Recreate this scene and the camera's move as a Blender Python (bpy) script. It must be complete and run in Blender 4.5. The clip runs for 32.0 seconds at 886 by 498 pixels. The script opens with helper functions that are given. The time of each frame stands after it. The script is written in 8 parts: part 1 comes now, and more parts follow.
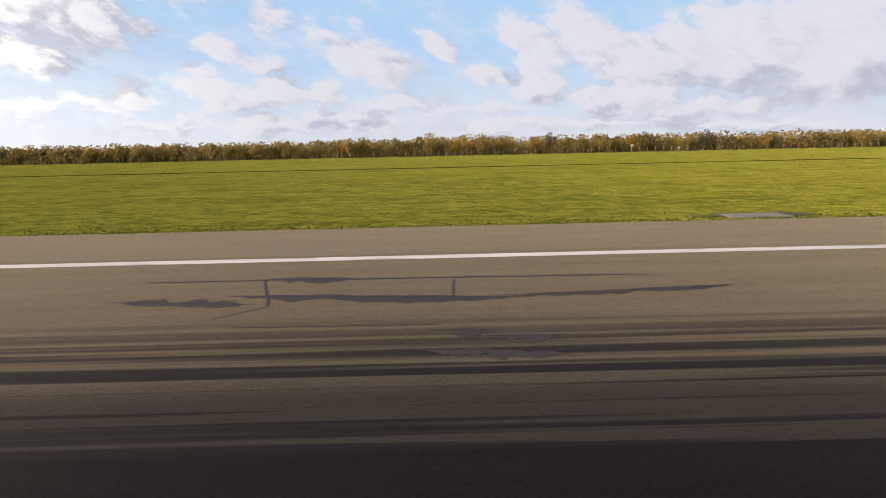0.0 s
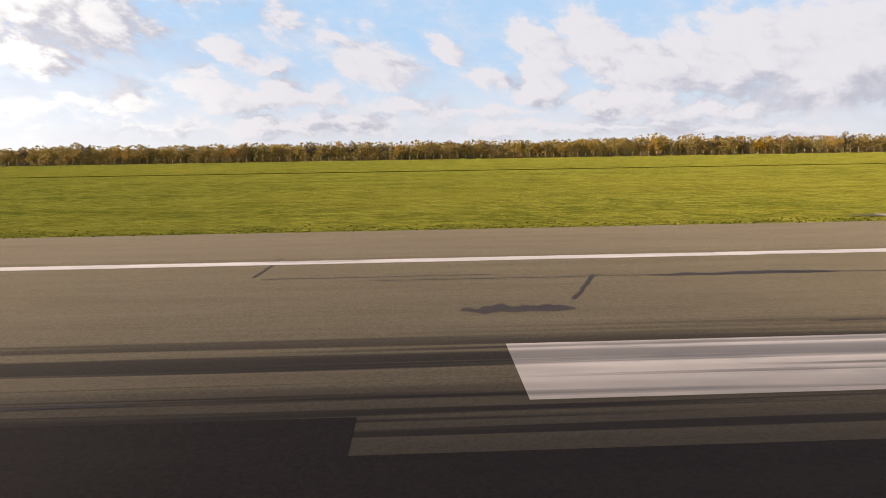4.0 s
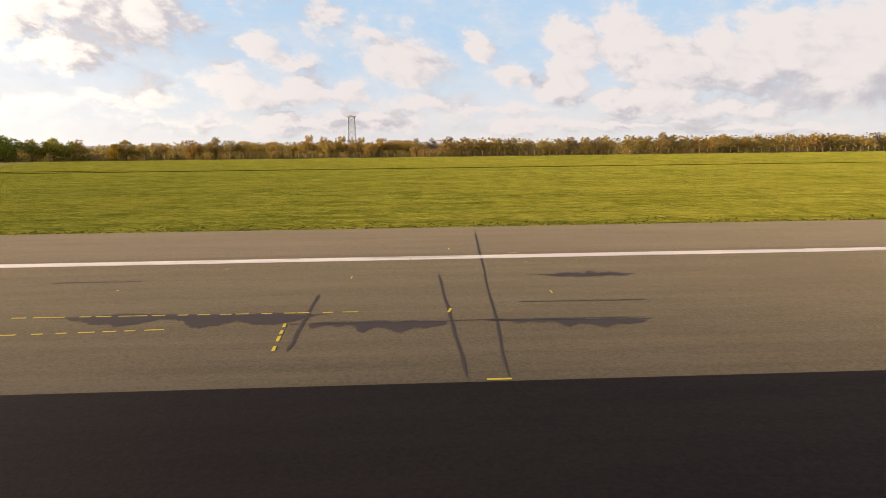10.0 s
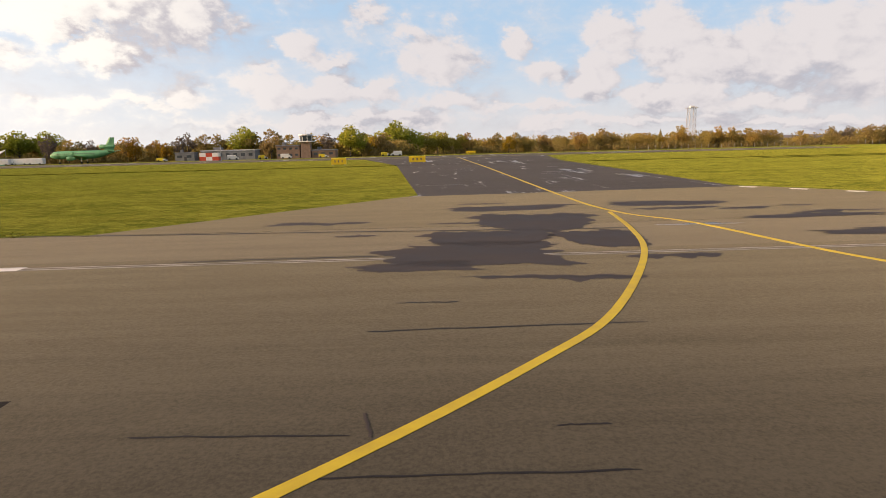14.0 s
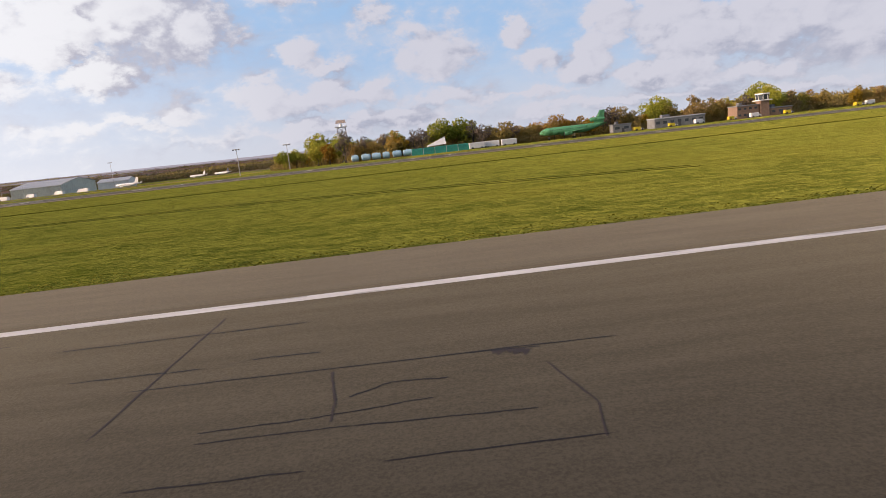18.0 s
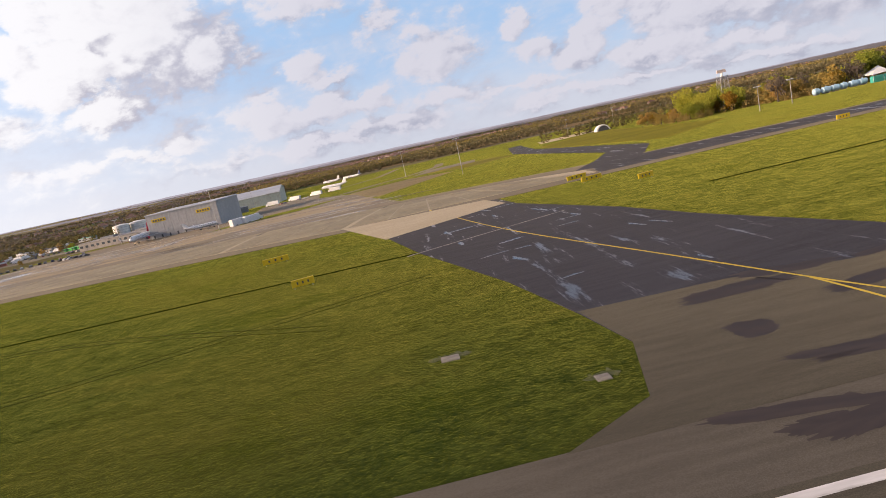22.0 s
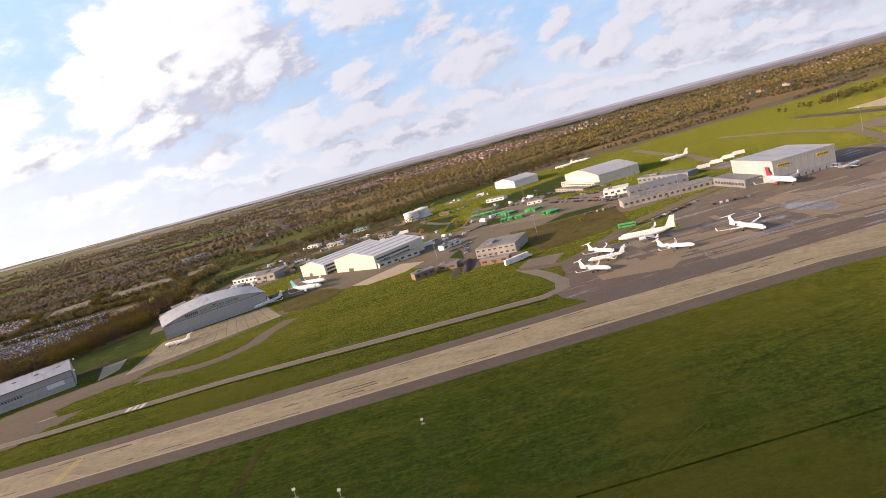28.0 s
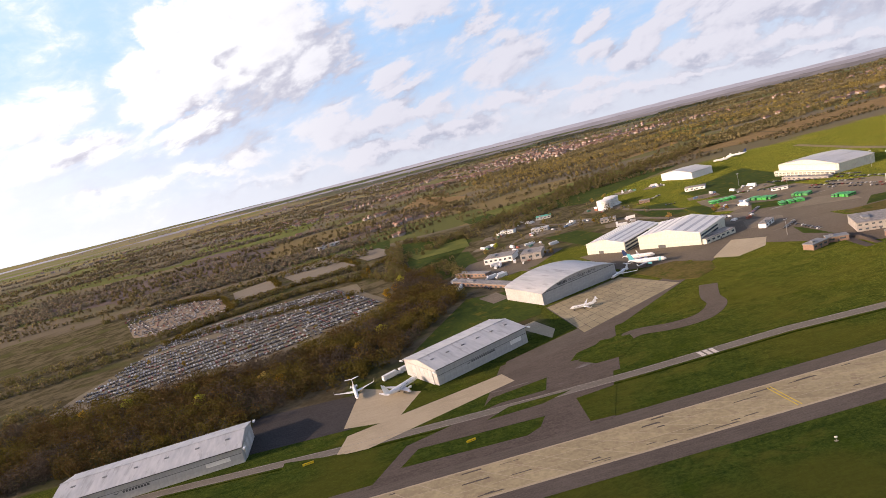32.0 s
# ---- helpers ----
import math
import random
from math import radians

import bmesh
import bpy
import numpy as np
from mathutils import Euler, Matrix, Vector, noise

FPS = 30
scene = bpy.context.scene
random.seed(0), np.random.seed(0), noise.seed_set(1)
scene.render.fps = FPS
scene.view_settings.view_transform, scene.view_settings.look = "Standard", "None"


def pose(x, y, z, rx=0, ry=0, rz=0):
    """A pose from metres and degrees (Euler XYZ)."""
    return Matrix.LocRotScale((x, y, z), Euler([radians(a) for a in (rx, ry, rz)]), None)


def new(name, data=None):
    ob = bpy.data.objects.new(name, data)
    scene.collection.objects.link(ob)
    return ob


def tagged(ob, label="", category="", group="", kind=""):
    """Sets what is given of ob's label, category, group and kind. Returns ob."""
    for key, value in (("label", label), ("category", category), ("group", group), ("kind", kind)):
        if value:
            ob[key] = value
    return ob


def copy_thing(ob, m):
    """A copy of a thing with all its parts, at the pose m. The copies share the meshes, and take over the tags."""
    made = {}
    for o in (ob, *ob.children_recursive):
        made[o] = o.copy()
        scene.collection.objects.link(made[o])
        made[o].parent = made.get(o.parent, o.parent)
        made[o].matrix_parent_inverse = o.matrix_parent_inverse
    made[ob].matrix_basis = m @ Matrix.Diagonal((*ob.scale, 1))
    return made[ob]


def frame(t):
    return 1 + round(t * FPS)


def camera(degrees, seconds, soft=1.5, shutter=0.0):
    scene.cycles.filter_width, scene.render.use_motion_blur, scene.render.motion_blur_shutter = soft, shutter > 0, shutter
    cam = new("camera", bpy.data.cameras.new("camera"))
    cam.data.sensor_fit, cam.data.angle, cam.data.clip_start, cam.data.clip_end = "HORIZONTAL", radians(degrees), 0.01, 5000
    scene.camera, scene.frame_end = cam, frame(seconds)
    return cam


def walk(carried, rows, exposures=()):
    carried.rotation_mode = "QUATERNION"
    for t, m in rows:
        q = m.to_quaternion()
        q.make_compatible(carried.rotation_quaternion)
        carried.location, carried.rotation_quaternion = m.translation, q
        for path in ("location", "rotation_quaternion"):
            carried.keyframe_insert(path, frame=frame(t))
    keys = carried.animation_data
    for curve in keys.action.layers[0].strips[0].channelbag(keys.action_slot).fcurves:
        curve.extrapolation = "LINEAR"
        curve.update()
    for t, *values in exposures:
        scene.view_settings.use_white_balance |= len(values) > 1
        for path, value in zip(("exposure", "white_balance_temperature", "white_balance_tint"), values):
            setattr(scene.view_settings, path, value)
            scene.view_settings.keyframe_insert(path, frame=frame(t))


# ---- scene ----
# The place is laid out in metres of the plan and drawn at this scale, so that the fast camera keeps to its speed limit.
K = 0.49
cam = camera(71.9, 32.0, soft=0.8)


def aim(x, y, z, yaw, pitch, roll):
    """Camera pose: heading from +y to the right, tilt up, lean, in degrees; metres of the plan."""
    return (Matrix.Translation((K * x, K * y, K * z)) @ pose(0, 0, 0, 0, 0, -yaw)
            @ pose(0, 0, 0, 90 + pitch) @ pose(0, 0, 0, 0, 0, roll))


PATH = [
    (0.0, 45.76, -0.01, 4.483, 0.626, -9.873, -1.223),
    (0.5, 25.94, -0.03, 4.483, 0.979, -9.979, -0.610),
    (1.0, 5.56, -0.05, 4.484, 0.950, -9.996, -0.954),
    (1.5, -15.30, -0.07, 4.485, 0.896, -9.934, -0.959),
    (2.0, -36.65, -0.08, 4.485, 0.803, -9.984, -1.000),
    (2.5, -58.48, -0.09, 4.486, 0.795, -9.858, -1.062),
    (3.0, -80.79, -0.09, 4.488, 0.979, -10.019, -1.166),
    (3.5, -103.58, -0.07, 4.491, 1.510, -9.727, -0.960),
    (4.0, -126.84, -0.04, 4.495, 1.941, -9.577, -0.892),
    (4.5, -150.57, -0.03, 4.498, 2.284, -9.510, -0.891),
    (5.0, -174.76, -0.01, 4.500, 2.511, -9.507, -0.922),
    (5.5, -199.42, -0.00, 4.501, 2.543, -9.571, -0.958),
    (6.0, -224.54, 0.01, 4.502, 2.214, -9.740, -0.980),
    (6.5, -250.13, 0.02, 4.503, 1.929, -9.781, -0.794),
    (7.0, -276.20, 0.02, 4.502, 1.519, -9.749, -0.689),
    (7.5, -302.76, 0.00, 4.498, 1.493, -9.740, -0.707),
    (8.0, -329.83, -0.02, 4.493, 1.445, -9.885, -0.641),
    (8.5, -357.39, -0.03, 4.490, 1.695, -9.814, -0.976),
    (9.0, -385.45, -0.04, 4.488, 1.911, -9.858, -0.927),
    (9.5, -413.97, -0.03, 4.490, 2.287, -9.834, -1.041),
    (10.0, -442.92, -0.01, 4.496, 2.445, -9.799, -0.690),
    (10.5, -472.25, 0.05, 4.504, 2.631, -9.853, -0.658),
    (11.0, -501.94, 0.12, 4.513, 2.683, -9.935, -0.501),
    (11.5, -531.93, 0.19, 4.519, 2.552, -9.950, -0.545),
    (12.0, -562.17, 0.26, 4.525, 2.317, -9.923, -0.557),
    (12.5, -592.59, 0.29, 4.527, 2.267, -9.992, -0.784),
    (13.0, -623.15, 0.29, 4.528, 2.069, -9.964, -0.520),
    (13.5, -653.76, 0.25, 4.526, 1.932, -9.997, -0.900),
    (14.0, -684.35, 0.21, 4.523, 1.467, -10.006, -1.382),
    (14.5, -714.84, 0.15, 4.521, 1.161, -10.019, -1.902),
    (15.0, -745.23, 0.09, 4.516, 1.391, -10.522, -2.558),
    (15.5, -775.58, 0.03, 4.568, 1.830, -10.309, -3.114),
    (16.0, -805.97, -0.01, 4.680, 2.282, -9.885, -3.675),
    (16.5, -836.48, -0.03, 4.854, 2.560, -9.666, -4.351),
    (17.0, -867.18, -0.03, 5.090, 2.448, -9.872, -5.150),
    (17.5, -898.14, -0.03, 5.363, 2.650, -10.000, -5.690),
    (18.0, -929.44, -0.06, 5.722, 2.535, -10.377, -6.376),
    (18.5, -961.10, -0.16, 6.236, 2.713, -10.757, -6.981),
    (19.0, -993.10, -0.34, 7.037, 2.598, -11.188, -7.528),
    (19.5, -1025.42, -0.64, 8.278, 2.749, -11.227, -8.037),
    (20.0, -1058.08, -1.00, 9.790, 2.898, -10.736, -8.518),
    (20.5, -1091.12, -1.31, 11.321, 3.104, -10.241, -9.365),
    (21.0, -1124.56, -1.55, 13.311, 2.968, -9.778, -10.751),
    (21.5, -1158.37, -1.65, 16.715, 3.292, -9.938, -11.851),
    (22.0, -1192.49, -1.67, 20.488, 3.203, -10.265, -12.637),
    (22.5, -1226.87, -1.63, 24.380, 3.202, -11.272, -12.918),
    (23.0, -1261.63, -1.55, 28.745, 2.647, -11.698, -13.778),
    (23.5, -1296.64, -1.45, 33.443, 2.672, -11.103, -13.801),
    (24.0, -1331.94, -1.30, 38.567, 2.385, -10.355, -13.767),
    (24.5, -1367.46, -1.13, 44.007, 2.677, -9.700, -13.602),
    (25.0, -1403.20, -0.95, 49.660, 2.498, -9.289, -13.820),
    (25.5, -1439.13, -0.77, 55.463, 2.762, -9.221, -14.020),
    (26.0, -1475.27, -0.59, 61.412, 3.059, -9.053, -14.211),
    (26.5, -1511.59, -0.39, 67.488, 3.338, -8.883, -14.414),
    (27.0, -1548.09, -0.19, 73.671, 3.536, -8.807, -14.650),
    (27.5, -1584.77, 0.03, 79.942, 3.559, -8.964, -14.960),
    (28.0, -1621.61, 0.28, 86.282, 3.230, -9.598, -15.413),
    (28.5, -1658.61, 0.53, 92.733, 3.257, -9.914, -15.199),
    (29.0, -1695.82, 0.77, 99.361, 3.090, -9.797, -15.237),
    (29.5, -1733.28, 0.99, 106.321, 3.148, -9.607, -15.266),
    (30.0, -1771.00, 1.19, 113.651, 2.963, -9.521, -14.866),
    (30.5, -1808.99, 1.37, 121.236, 3.077, -9.420, -14.346),
    (31.0, -1847.25, 1.54, 128.930, 3.000, -9.201, -14.484),
    (31.5, -1885.72, 1.71, 136.632, 3.187, -9.379, -14.301),
    (32.0, -1924.39, 1.88, 144.337, 3.366, -9.439, -14.544),
]
EXPOSURES = [(0.0, 0.60, 7300, 24), (3.5, 0.66, 7500, 25), (6.0, 0.70, 8500, 26), (14.0, 0.58, 8200, 26), (17.0, 0.34, 7100, 27), (22.0, 0.46, 7200, 28), (24.5, 0.58, 7300, 28), (32.0, 0.66, 7200, 28)]
walk(cam, [(r[0], aim(*r[1:])) for r in PATH], EXPOSURES)

# world, sun
SUN_AZ, SUN_EL = 97.0, 17.0
world = bpy.data.worlds.new("world")
scene.world = world
world.use_nodes = True
wn, wl = world.node_tree.nodes, world.node_tree.links
sky = wn.new("ShaderNodeTexSky")
sky.sky_type, sky.sun_disc = "NISHITA", False
sky.sun_elevation, sky.sun_rotation = radians(SUN_EL), radians(-SUN_AZ)
sky.air_density, sky.dust_density = 1.0, 1.5
wl.new(sky.outputs[0], wn["Background"].inputs[0])
wn["Background"].inputs[1].default_value = 0.14
sun_data = bpy.data.lights.new("sun", "SUN")
sun_data.energy, sun_data.angle, sun_data.color = 3.6, radians(0.6), (1.0, 0.84, 0.62)
sun = new("sun", sun_data)
to_sun = Vector((-math.sin(radians(SUN_AZ)) * math.cos(radians(SUN_EL)),
                 math.cos(radians(SUN_AZ)) * math.cos(radians(SUN_EL)), math.sin(radians(SUN_EL))))
sun.rotation_euler = to_sun.to_track_quat("Z", "Y").to_euler()


# ---- materials ----
class Nodes:
    """Small helper to chain shader nodes."""

    def __init__(self, tree):
        self.t = tree

    def node(self, kind, operation=None):
        n = self.t.nodes.new(kind)
        if operation:
            n.operation = operation
        return n

    def put(self, socket, v):
        if hasattr(v, "links") or isinstance(v, bpy.types.NodeSocket):
            self.t.links.new(v, socket)
        else:
            socket.default_value = v

    def math(self, op, a, b=0.0, clamp=False):
        n = self.node("ShaderNodeMath", op)
        n.use_clamp = clamp
        self.put(n.inputs[0], a)
        self.put(n.inputs[1], b)
        return n.outputs[0]

    def mix(self, f, a, b):
        n = self.node("ShaderNodeMix")
        n.data_type = "RGBA"
        self.put(n.inputs[0], f)
        self.put(n.inputs[6], a)
        self.put(n.inputs[7], b)
        return n.outputs[2]

    def step(self, v, lo, hi, a=0.0, b=1.0):
        n = self.node("ShaderNodeMapRange")
        n.interpolation_type = "SMOOTHSTEP"
        self.put(n.inputs[0], v)
        for i, q in zip((1, 2, 3, 4), (lo, hi, a, b)):
            self.put(n.inputs[i], q)
        return n.outputs[0]

    def noise(self, vec, scale, detail=4.0, rough=0.55):
        n = self.node("ShaderNodeTexNoise")
        self.put(n.inputs["Vector"], vec)
        n.inputs["Scale"].default_value, n.inputs["Detail"].default_value = scale, detail
        n.inputs["Roughness"].default_value = rough
        return n.outputs["Fac"]

    def coords(self, stretch=(1, 1, 1)):
        m = self.node("ShaderNodeMapping")
        m.inputs["Scale"].default_value = stretch
        self.t.links.new(self.node("ShaderNodeTexCoord").outputs["Object"], m.inputs[0])
        return m.outputs[0]


def rgb(c):
    return (c[0], c[1], c[2], 1.0)


def material(name):
    m = bpy.data.materials.new(name)
    m.use_nodes = True
    n = Nodes(m.node_tree)
    return m, n, m.node_tree.nodes["Principled BSDF"]


def surf(name, a, b, scale=1.0, rough=0.8, bump=0.2, metal=0.0, big=0.05, stain=None, stretch=(1, 1, 1), dist=0.05,
         random_hue=0.0, spec=0.5, rubber=False):
    """A surface of two colours mixed by fine and broad noise, with relief."""
    m, n, p = material(name)
    v = n.coords(stretch)
    fine, broad = n.noise(v, scale, 5.0), n.noise(v, big, 3.0)
    f = n.step(n.math("ADD", n.math("MULTIPLY", fine, 0.6), n.math("MULTIPLY", broad, 0.4)), 0.34, 0.66)
    col = n.mix(f, rgb(a), rgb(b))
    if stain:
        col = n.mix(n.step(n.noise(v, big * 3.1, 4.0, 0.65), 0.52, 0.68), col, rgb(stain))
    if rubber:
        col = n.mix(n.math("MULTIPLY", rubber_streaks(n), 0.8), col, rgb((0.035, 0.032, 0.032)))
    if random_hue:
        r = n.node("ShaderNodeObjectInfo").outputs["Random"]
        h = n.node("ShaderNodeHueSaturation")
        n.put(h.inputs["Value"], n.step(r, 0, 1, 1 - random_hue, 1 + random_hue))
        n.put(h.inputs["Color"], col)
        col = h.outputs[0]
    n.put(p.inputs["Base Color"], col)
    n.put(p.inputs["Roughness"], n.step(fine, 0.2, 0.8, max(rough - 0.1, 0.02), min(rough + 0.1, 1)))
    p.inputs["Metallic"].default_value = metal
    p.inputs["Specular IOR Level"].default_value = spec
    if bump:
        bn = n.node("ShaderNodeBump")
        bn.inputs["Strength"].default_value, bn.inputs["Distance"].default_value = bump, dist
        n.put(bn.inputs["Height"], fine)
        n.put(p.inputs["Normal"], bn.outputs[0])
    return m


def rubber_streaks(n):
    """How much tyre rubber lies on the runway: long streaks, thickest near the middle and at the touchdown zone."""
    xyz = n.node("ShaderNodeSeparateXYZ")
    n.put(xyz.inputs[0], n.coords())
    x, y = xyz.outputs[0], xyz.outputs[1]
    wide, thin = n.noise(n.coords((0.008, 1.0, 1.0)), 0.55, 3.0, 0.5), n.noise(n.coords((0.012, 1.0, 1.0)), 1.7, 3.0, 0.6)
    zone = n.math("MULTIPLY", n.step(x, -215, -120), n.step(x, 70, 160, 1.0, 0.0))
    near = n.step(n.math("ADD", y, n.math("MULTIPLY", n.math("SUBTRACT", wide, 0.5), 9.0)), 8.5, 13.5, 1.0, 0.0)
    band = n.math("MULTIPLY", near, n.math("ADD", 0.18, n.math("MULTIPLY", zone, 0.50)))
    lines = n.math("MULTIPLY", n.step(n.math("ADD", n.math("MULTIPLY", wide, 0.4), n.math("MULTIPLY", thin, 0.6)), 0.46, 0.56), n.step(y, 11.0, 17.0, 1.0, 0.0))
    lines = n.math("MULTIPLY", lines, n.math("ADD", 0.12, n.math("MULTIPLY", zone, 0.86)))
    return n.math("MAXIMUM", band, lines)


def tarmac(name, a, b, wet=0.6, puddle=0.78, scale=13.0, sheen=0.35, rubber=False, smear=(0.12, 1.0, 1.0)):
    """Worn paving: grain, broad staining along the runway, and damp glossy patches."""
    m, n, p = material(name)
    v, vs = n.coords(), n.coords((0.12, 1.0, 1.0))
    fine, streak, broad = n.noise(v, scale, 6.0, 0.7), n.noise(vs, 0.9, 5.0, 0.65), n.noise(v, 0.045, 3.0)
    f = n.math("ADD", n.math("MULTIPLY", fine, 0.55), n.math("ADD", n.math("MULTIPLY", streak, 0.30), n.math("MULTIPLY", broad, 0.15)))
    col = n.mix(n.step(f, 0.38, 0.62), rgb(a), rgb(b))
    if rubber:
        col = n.mix(rubber_streaks(n), col, rgb((0.010, 0.009, 0.010)))
    n.put(p.inputs["Base Color"], col)
    damp = n.step(n.noise(n.coords(smear), 0.16, 6.0, 0.68), puddle, puddle + 0.13)
    n.put(p.inputs["Roughness"], n.step(damp, 0, 1, 0.9, wet))
    n.put(p.inputs["Sheen Weight"], n.step(rubber_streaks(n), 0.0, 0.8, sheen, sheen * 0.15) if rubber else sheen)
    p.inputs["Sheen Roughness"].default_value = 0.3
    p.inputs["Sheen Tint"].default_value = rgb((0.40, 0.35, 0.23))
    n.put(p.inputs["Specular IOR Level"], n.step(damp, 0, 1, 0.12, 0.5))
    bn = n.node("ShaderNodeBump")
    bn.inputs["Strength"].default_value, bn.inputs["Distance"].default_value = 0.25, 0.02
    n.put(bn.inputs["Height"], fine)
    n.put(p.inputs["Normal"], bn.outputs[0])
    return m


def make_ground_material():
    """Mown airfield grass, giving way to a patchwork of fields far out."""
    m, n, p = material("meadow")
    v = n.coords()
    mow = n.noise(n.coords((0.07, 1.0, 1.0)), 0.35, 6.0, 0.65)
    lump = n.noise(n.coords((0.7, 1.0, 1.0)), 0.22, 6.0, 0.68)
    blade, tuft, broad = n.noise(n.coords((0.6, 1.0, 1.0)), 3.2, 4.0, 0.7), n.noise(n.coords((0.75, 1, 1)), 0.75, 5.0, 0.65), n.noise(v, 0.012, 4.0)
    f = n.math("ADD", n.math("ADD", n.math("MULTIPLY", mow, 0.14), n.math("MULTIPLY", lump, 0.20)), n.math("ADD", n.math("MULTIPLY", blade, 0.36), n.math("MULTIPLY", tuft, 0.30)))
    grass = n.mix(n.step(f, 0.40, 0.60), rgb((0.011, 0.025, 0.007)), rgb((0.047, 0.072, 0.014)))
    worn = n.noise(n.coords((0.22, 0.4, 1.0)), 0.16, 6.0, 0.68)
    grass = n.mix(n.step(worn, 0.52, 0.70, 0, 0.65), grass, rgb((0.070, 0.074, 0.016)))
    grass = n.mix(n.step(broad, 0.46, 0.66, 0, 0.6), grass, rgb((0.062, 0.064, 0.013)))
    grass = n.mix(n.step(n.noise(v, 0.035, 5.0, 0.6), 0.55, 0.7, 0, 0.5), grass, rgb((0.022, 0.042, 0.004)))
    vor = n.node("ShaderNodeTexVoronoi")
    warp = n.node("ShaderNodeVectorMath", "ADD")
    nv = n.node("ShaderNodeTexNoise")
    n.put(nv.inputs["Vector"], v)
    nv.inputs["Scale"].default_value = 0.004
    sc = n.node("ShaderNodeVectorMath", "SCALE")
    n.put(sc.inputs[0], nv.outputs["Color"])
    sc.inputs["Scale"].default_value = 140.0
    n.put(warp.inputs[0], n.coords((0.55, 1.0, 1.0)))
    n.put(warp.inputs[1], sc.outputs[0])
    n.put(vor.inputs["Vector"], warp.outputs[0])
    vor.inputs["Scale"].default_value = 0.0052
    sep = n.node("ShaderNodeSeparateColor")
    n.put(sep.inputs[0], vor.outputs["Color"])
    # field colours greyed and blued to stand in for distance haze
    ramp = n.node("ShaderNodeValToRGB")
    ramp.color_ramp.interpolation = "CONSTANT"
    els = ramp.color_ramp.elements
    for i, (pos, c) in enumerate([(0, (0.140, 0.122, 0.086)), (0.18, (0.160, 0.130, 0.105)), (0.36, (0.125, 0.125, 0.062)), (0.50, (0.170, 0.138, 0.105)),
                                  (0.62, (0.200, 0.150, 0.080)), (0.74, (0.100, 0.118, 0.042)), (0.86, (0.150, 0.132, 0.105))]):
        e = els[i] if i < 2 else els.new(pos)
        e.position, e.color = pos, rgb(c)
    n.put(ramp.inputs[0], sep.outputs[0])
    xyz = n.node("ShaderNodeSeparateXYZ")
    n.put(xyz.inputs[0], v)
    wob = n.math("MULTIPLY", n.math("SUBTRACT", broad, 0.5), 120.0)
    px, py = n.math("ADD", xyz.outputs[0], wob), n.math("ADD", xyz.outputs[1], wob)
    far = n.step(py, 1150, 1200)
    floor_w = n.math("MULTIPLY", n.step(xyz.outputs[0], -1850, -1830, 1, 0), n.step(py, 425, 445))
    floor_w = n.math("MAXIMUM", floor_w, n.math("MULTIPLY", n.step(xyz.outputs[0], -1995, -1985, 1, 0), n.step(xyz.outputs[1], 386, 392)))
    floor_e = n.math("MULTIPLY", n.step(px, -1600, -1560, 1, 0), n.step(py, 700, 730))
    fields = n.mix(n.math("MULTIPLY", n.noise(v, 0.09, 5.0), 0.5), ramp.outputs[0], rgb((0.130, 0.108, 0.070)))
    rough_land = n.mix(n.step(n.noise(v, 0.05, 6.0, 0.65), 0.4, 0.62), rgb((0.062, 0.052, 0.033)), rgb((0.125, 0.105, 0.070)))
    rough_land = n.mix(n.step(n.noise(v, 0.021, 4.0), 0.52, 0.64, 0, 0.8), rough_land, rgb((0.070, 0.072, 0.030)))
    col = n.mix(n.math("MAXIMUM", floor_w, floor_e), grass, rough_land)
    n.put(p.inputs["Base Color"], n.mix(far, col, fields))
    p.inputs["Roughness"].default_value = 0.9
    p.inputs["Specular IOR Level"].default_value = 0.0
    wild = n.math("MAXIMUM", far, n.math("MAXIMUM", floor_w, floor_e))
    n.put(p.inputs["Sheen Weight"], n.step(wild, 0, 1, 0.58, 0.1))
    p.inputs["Sheen Roughness"].default_value = 0.2
    n.put(p.inputs["Sheen Tint"], n.mix(n.step(f, 0.42, 0.56), rgb((0.20, 0.24, 0.03)), rgb((0.50, 0.50, 0.09))))
    bn = n.node("ShaderNodeBump")
    bn.inputs["Strength"].default_value, bn.inputs["Distance"].default_value = 0.8, 0.07
    n.put(bn.inputs["Height"], n.math("ADD", blade, n.math("MULTIPLY", tuft, 1.5)))
    n.put(p.inputs["Normal"], bn.outputs[0])
    return m


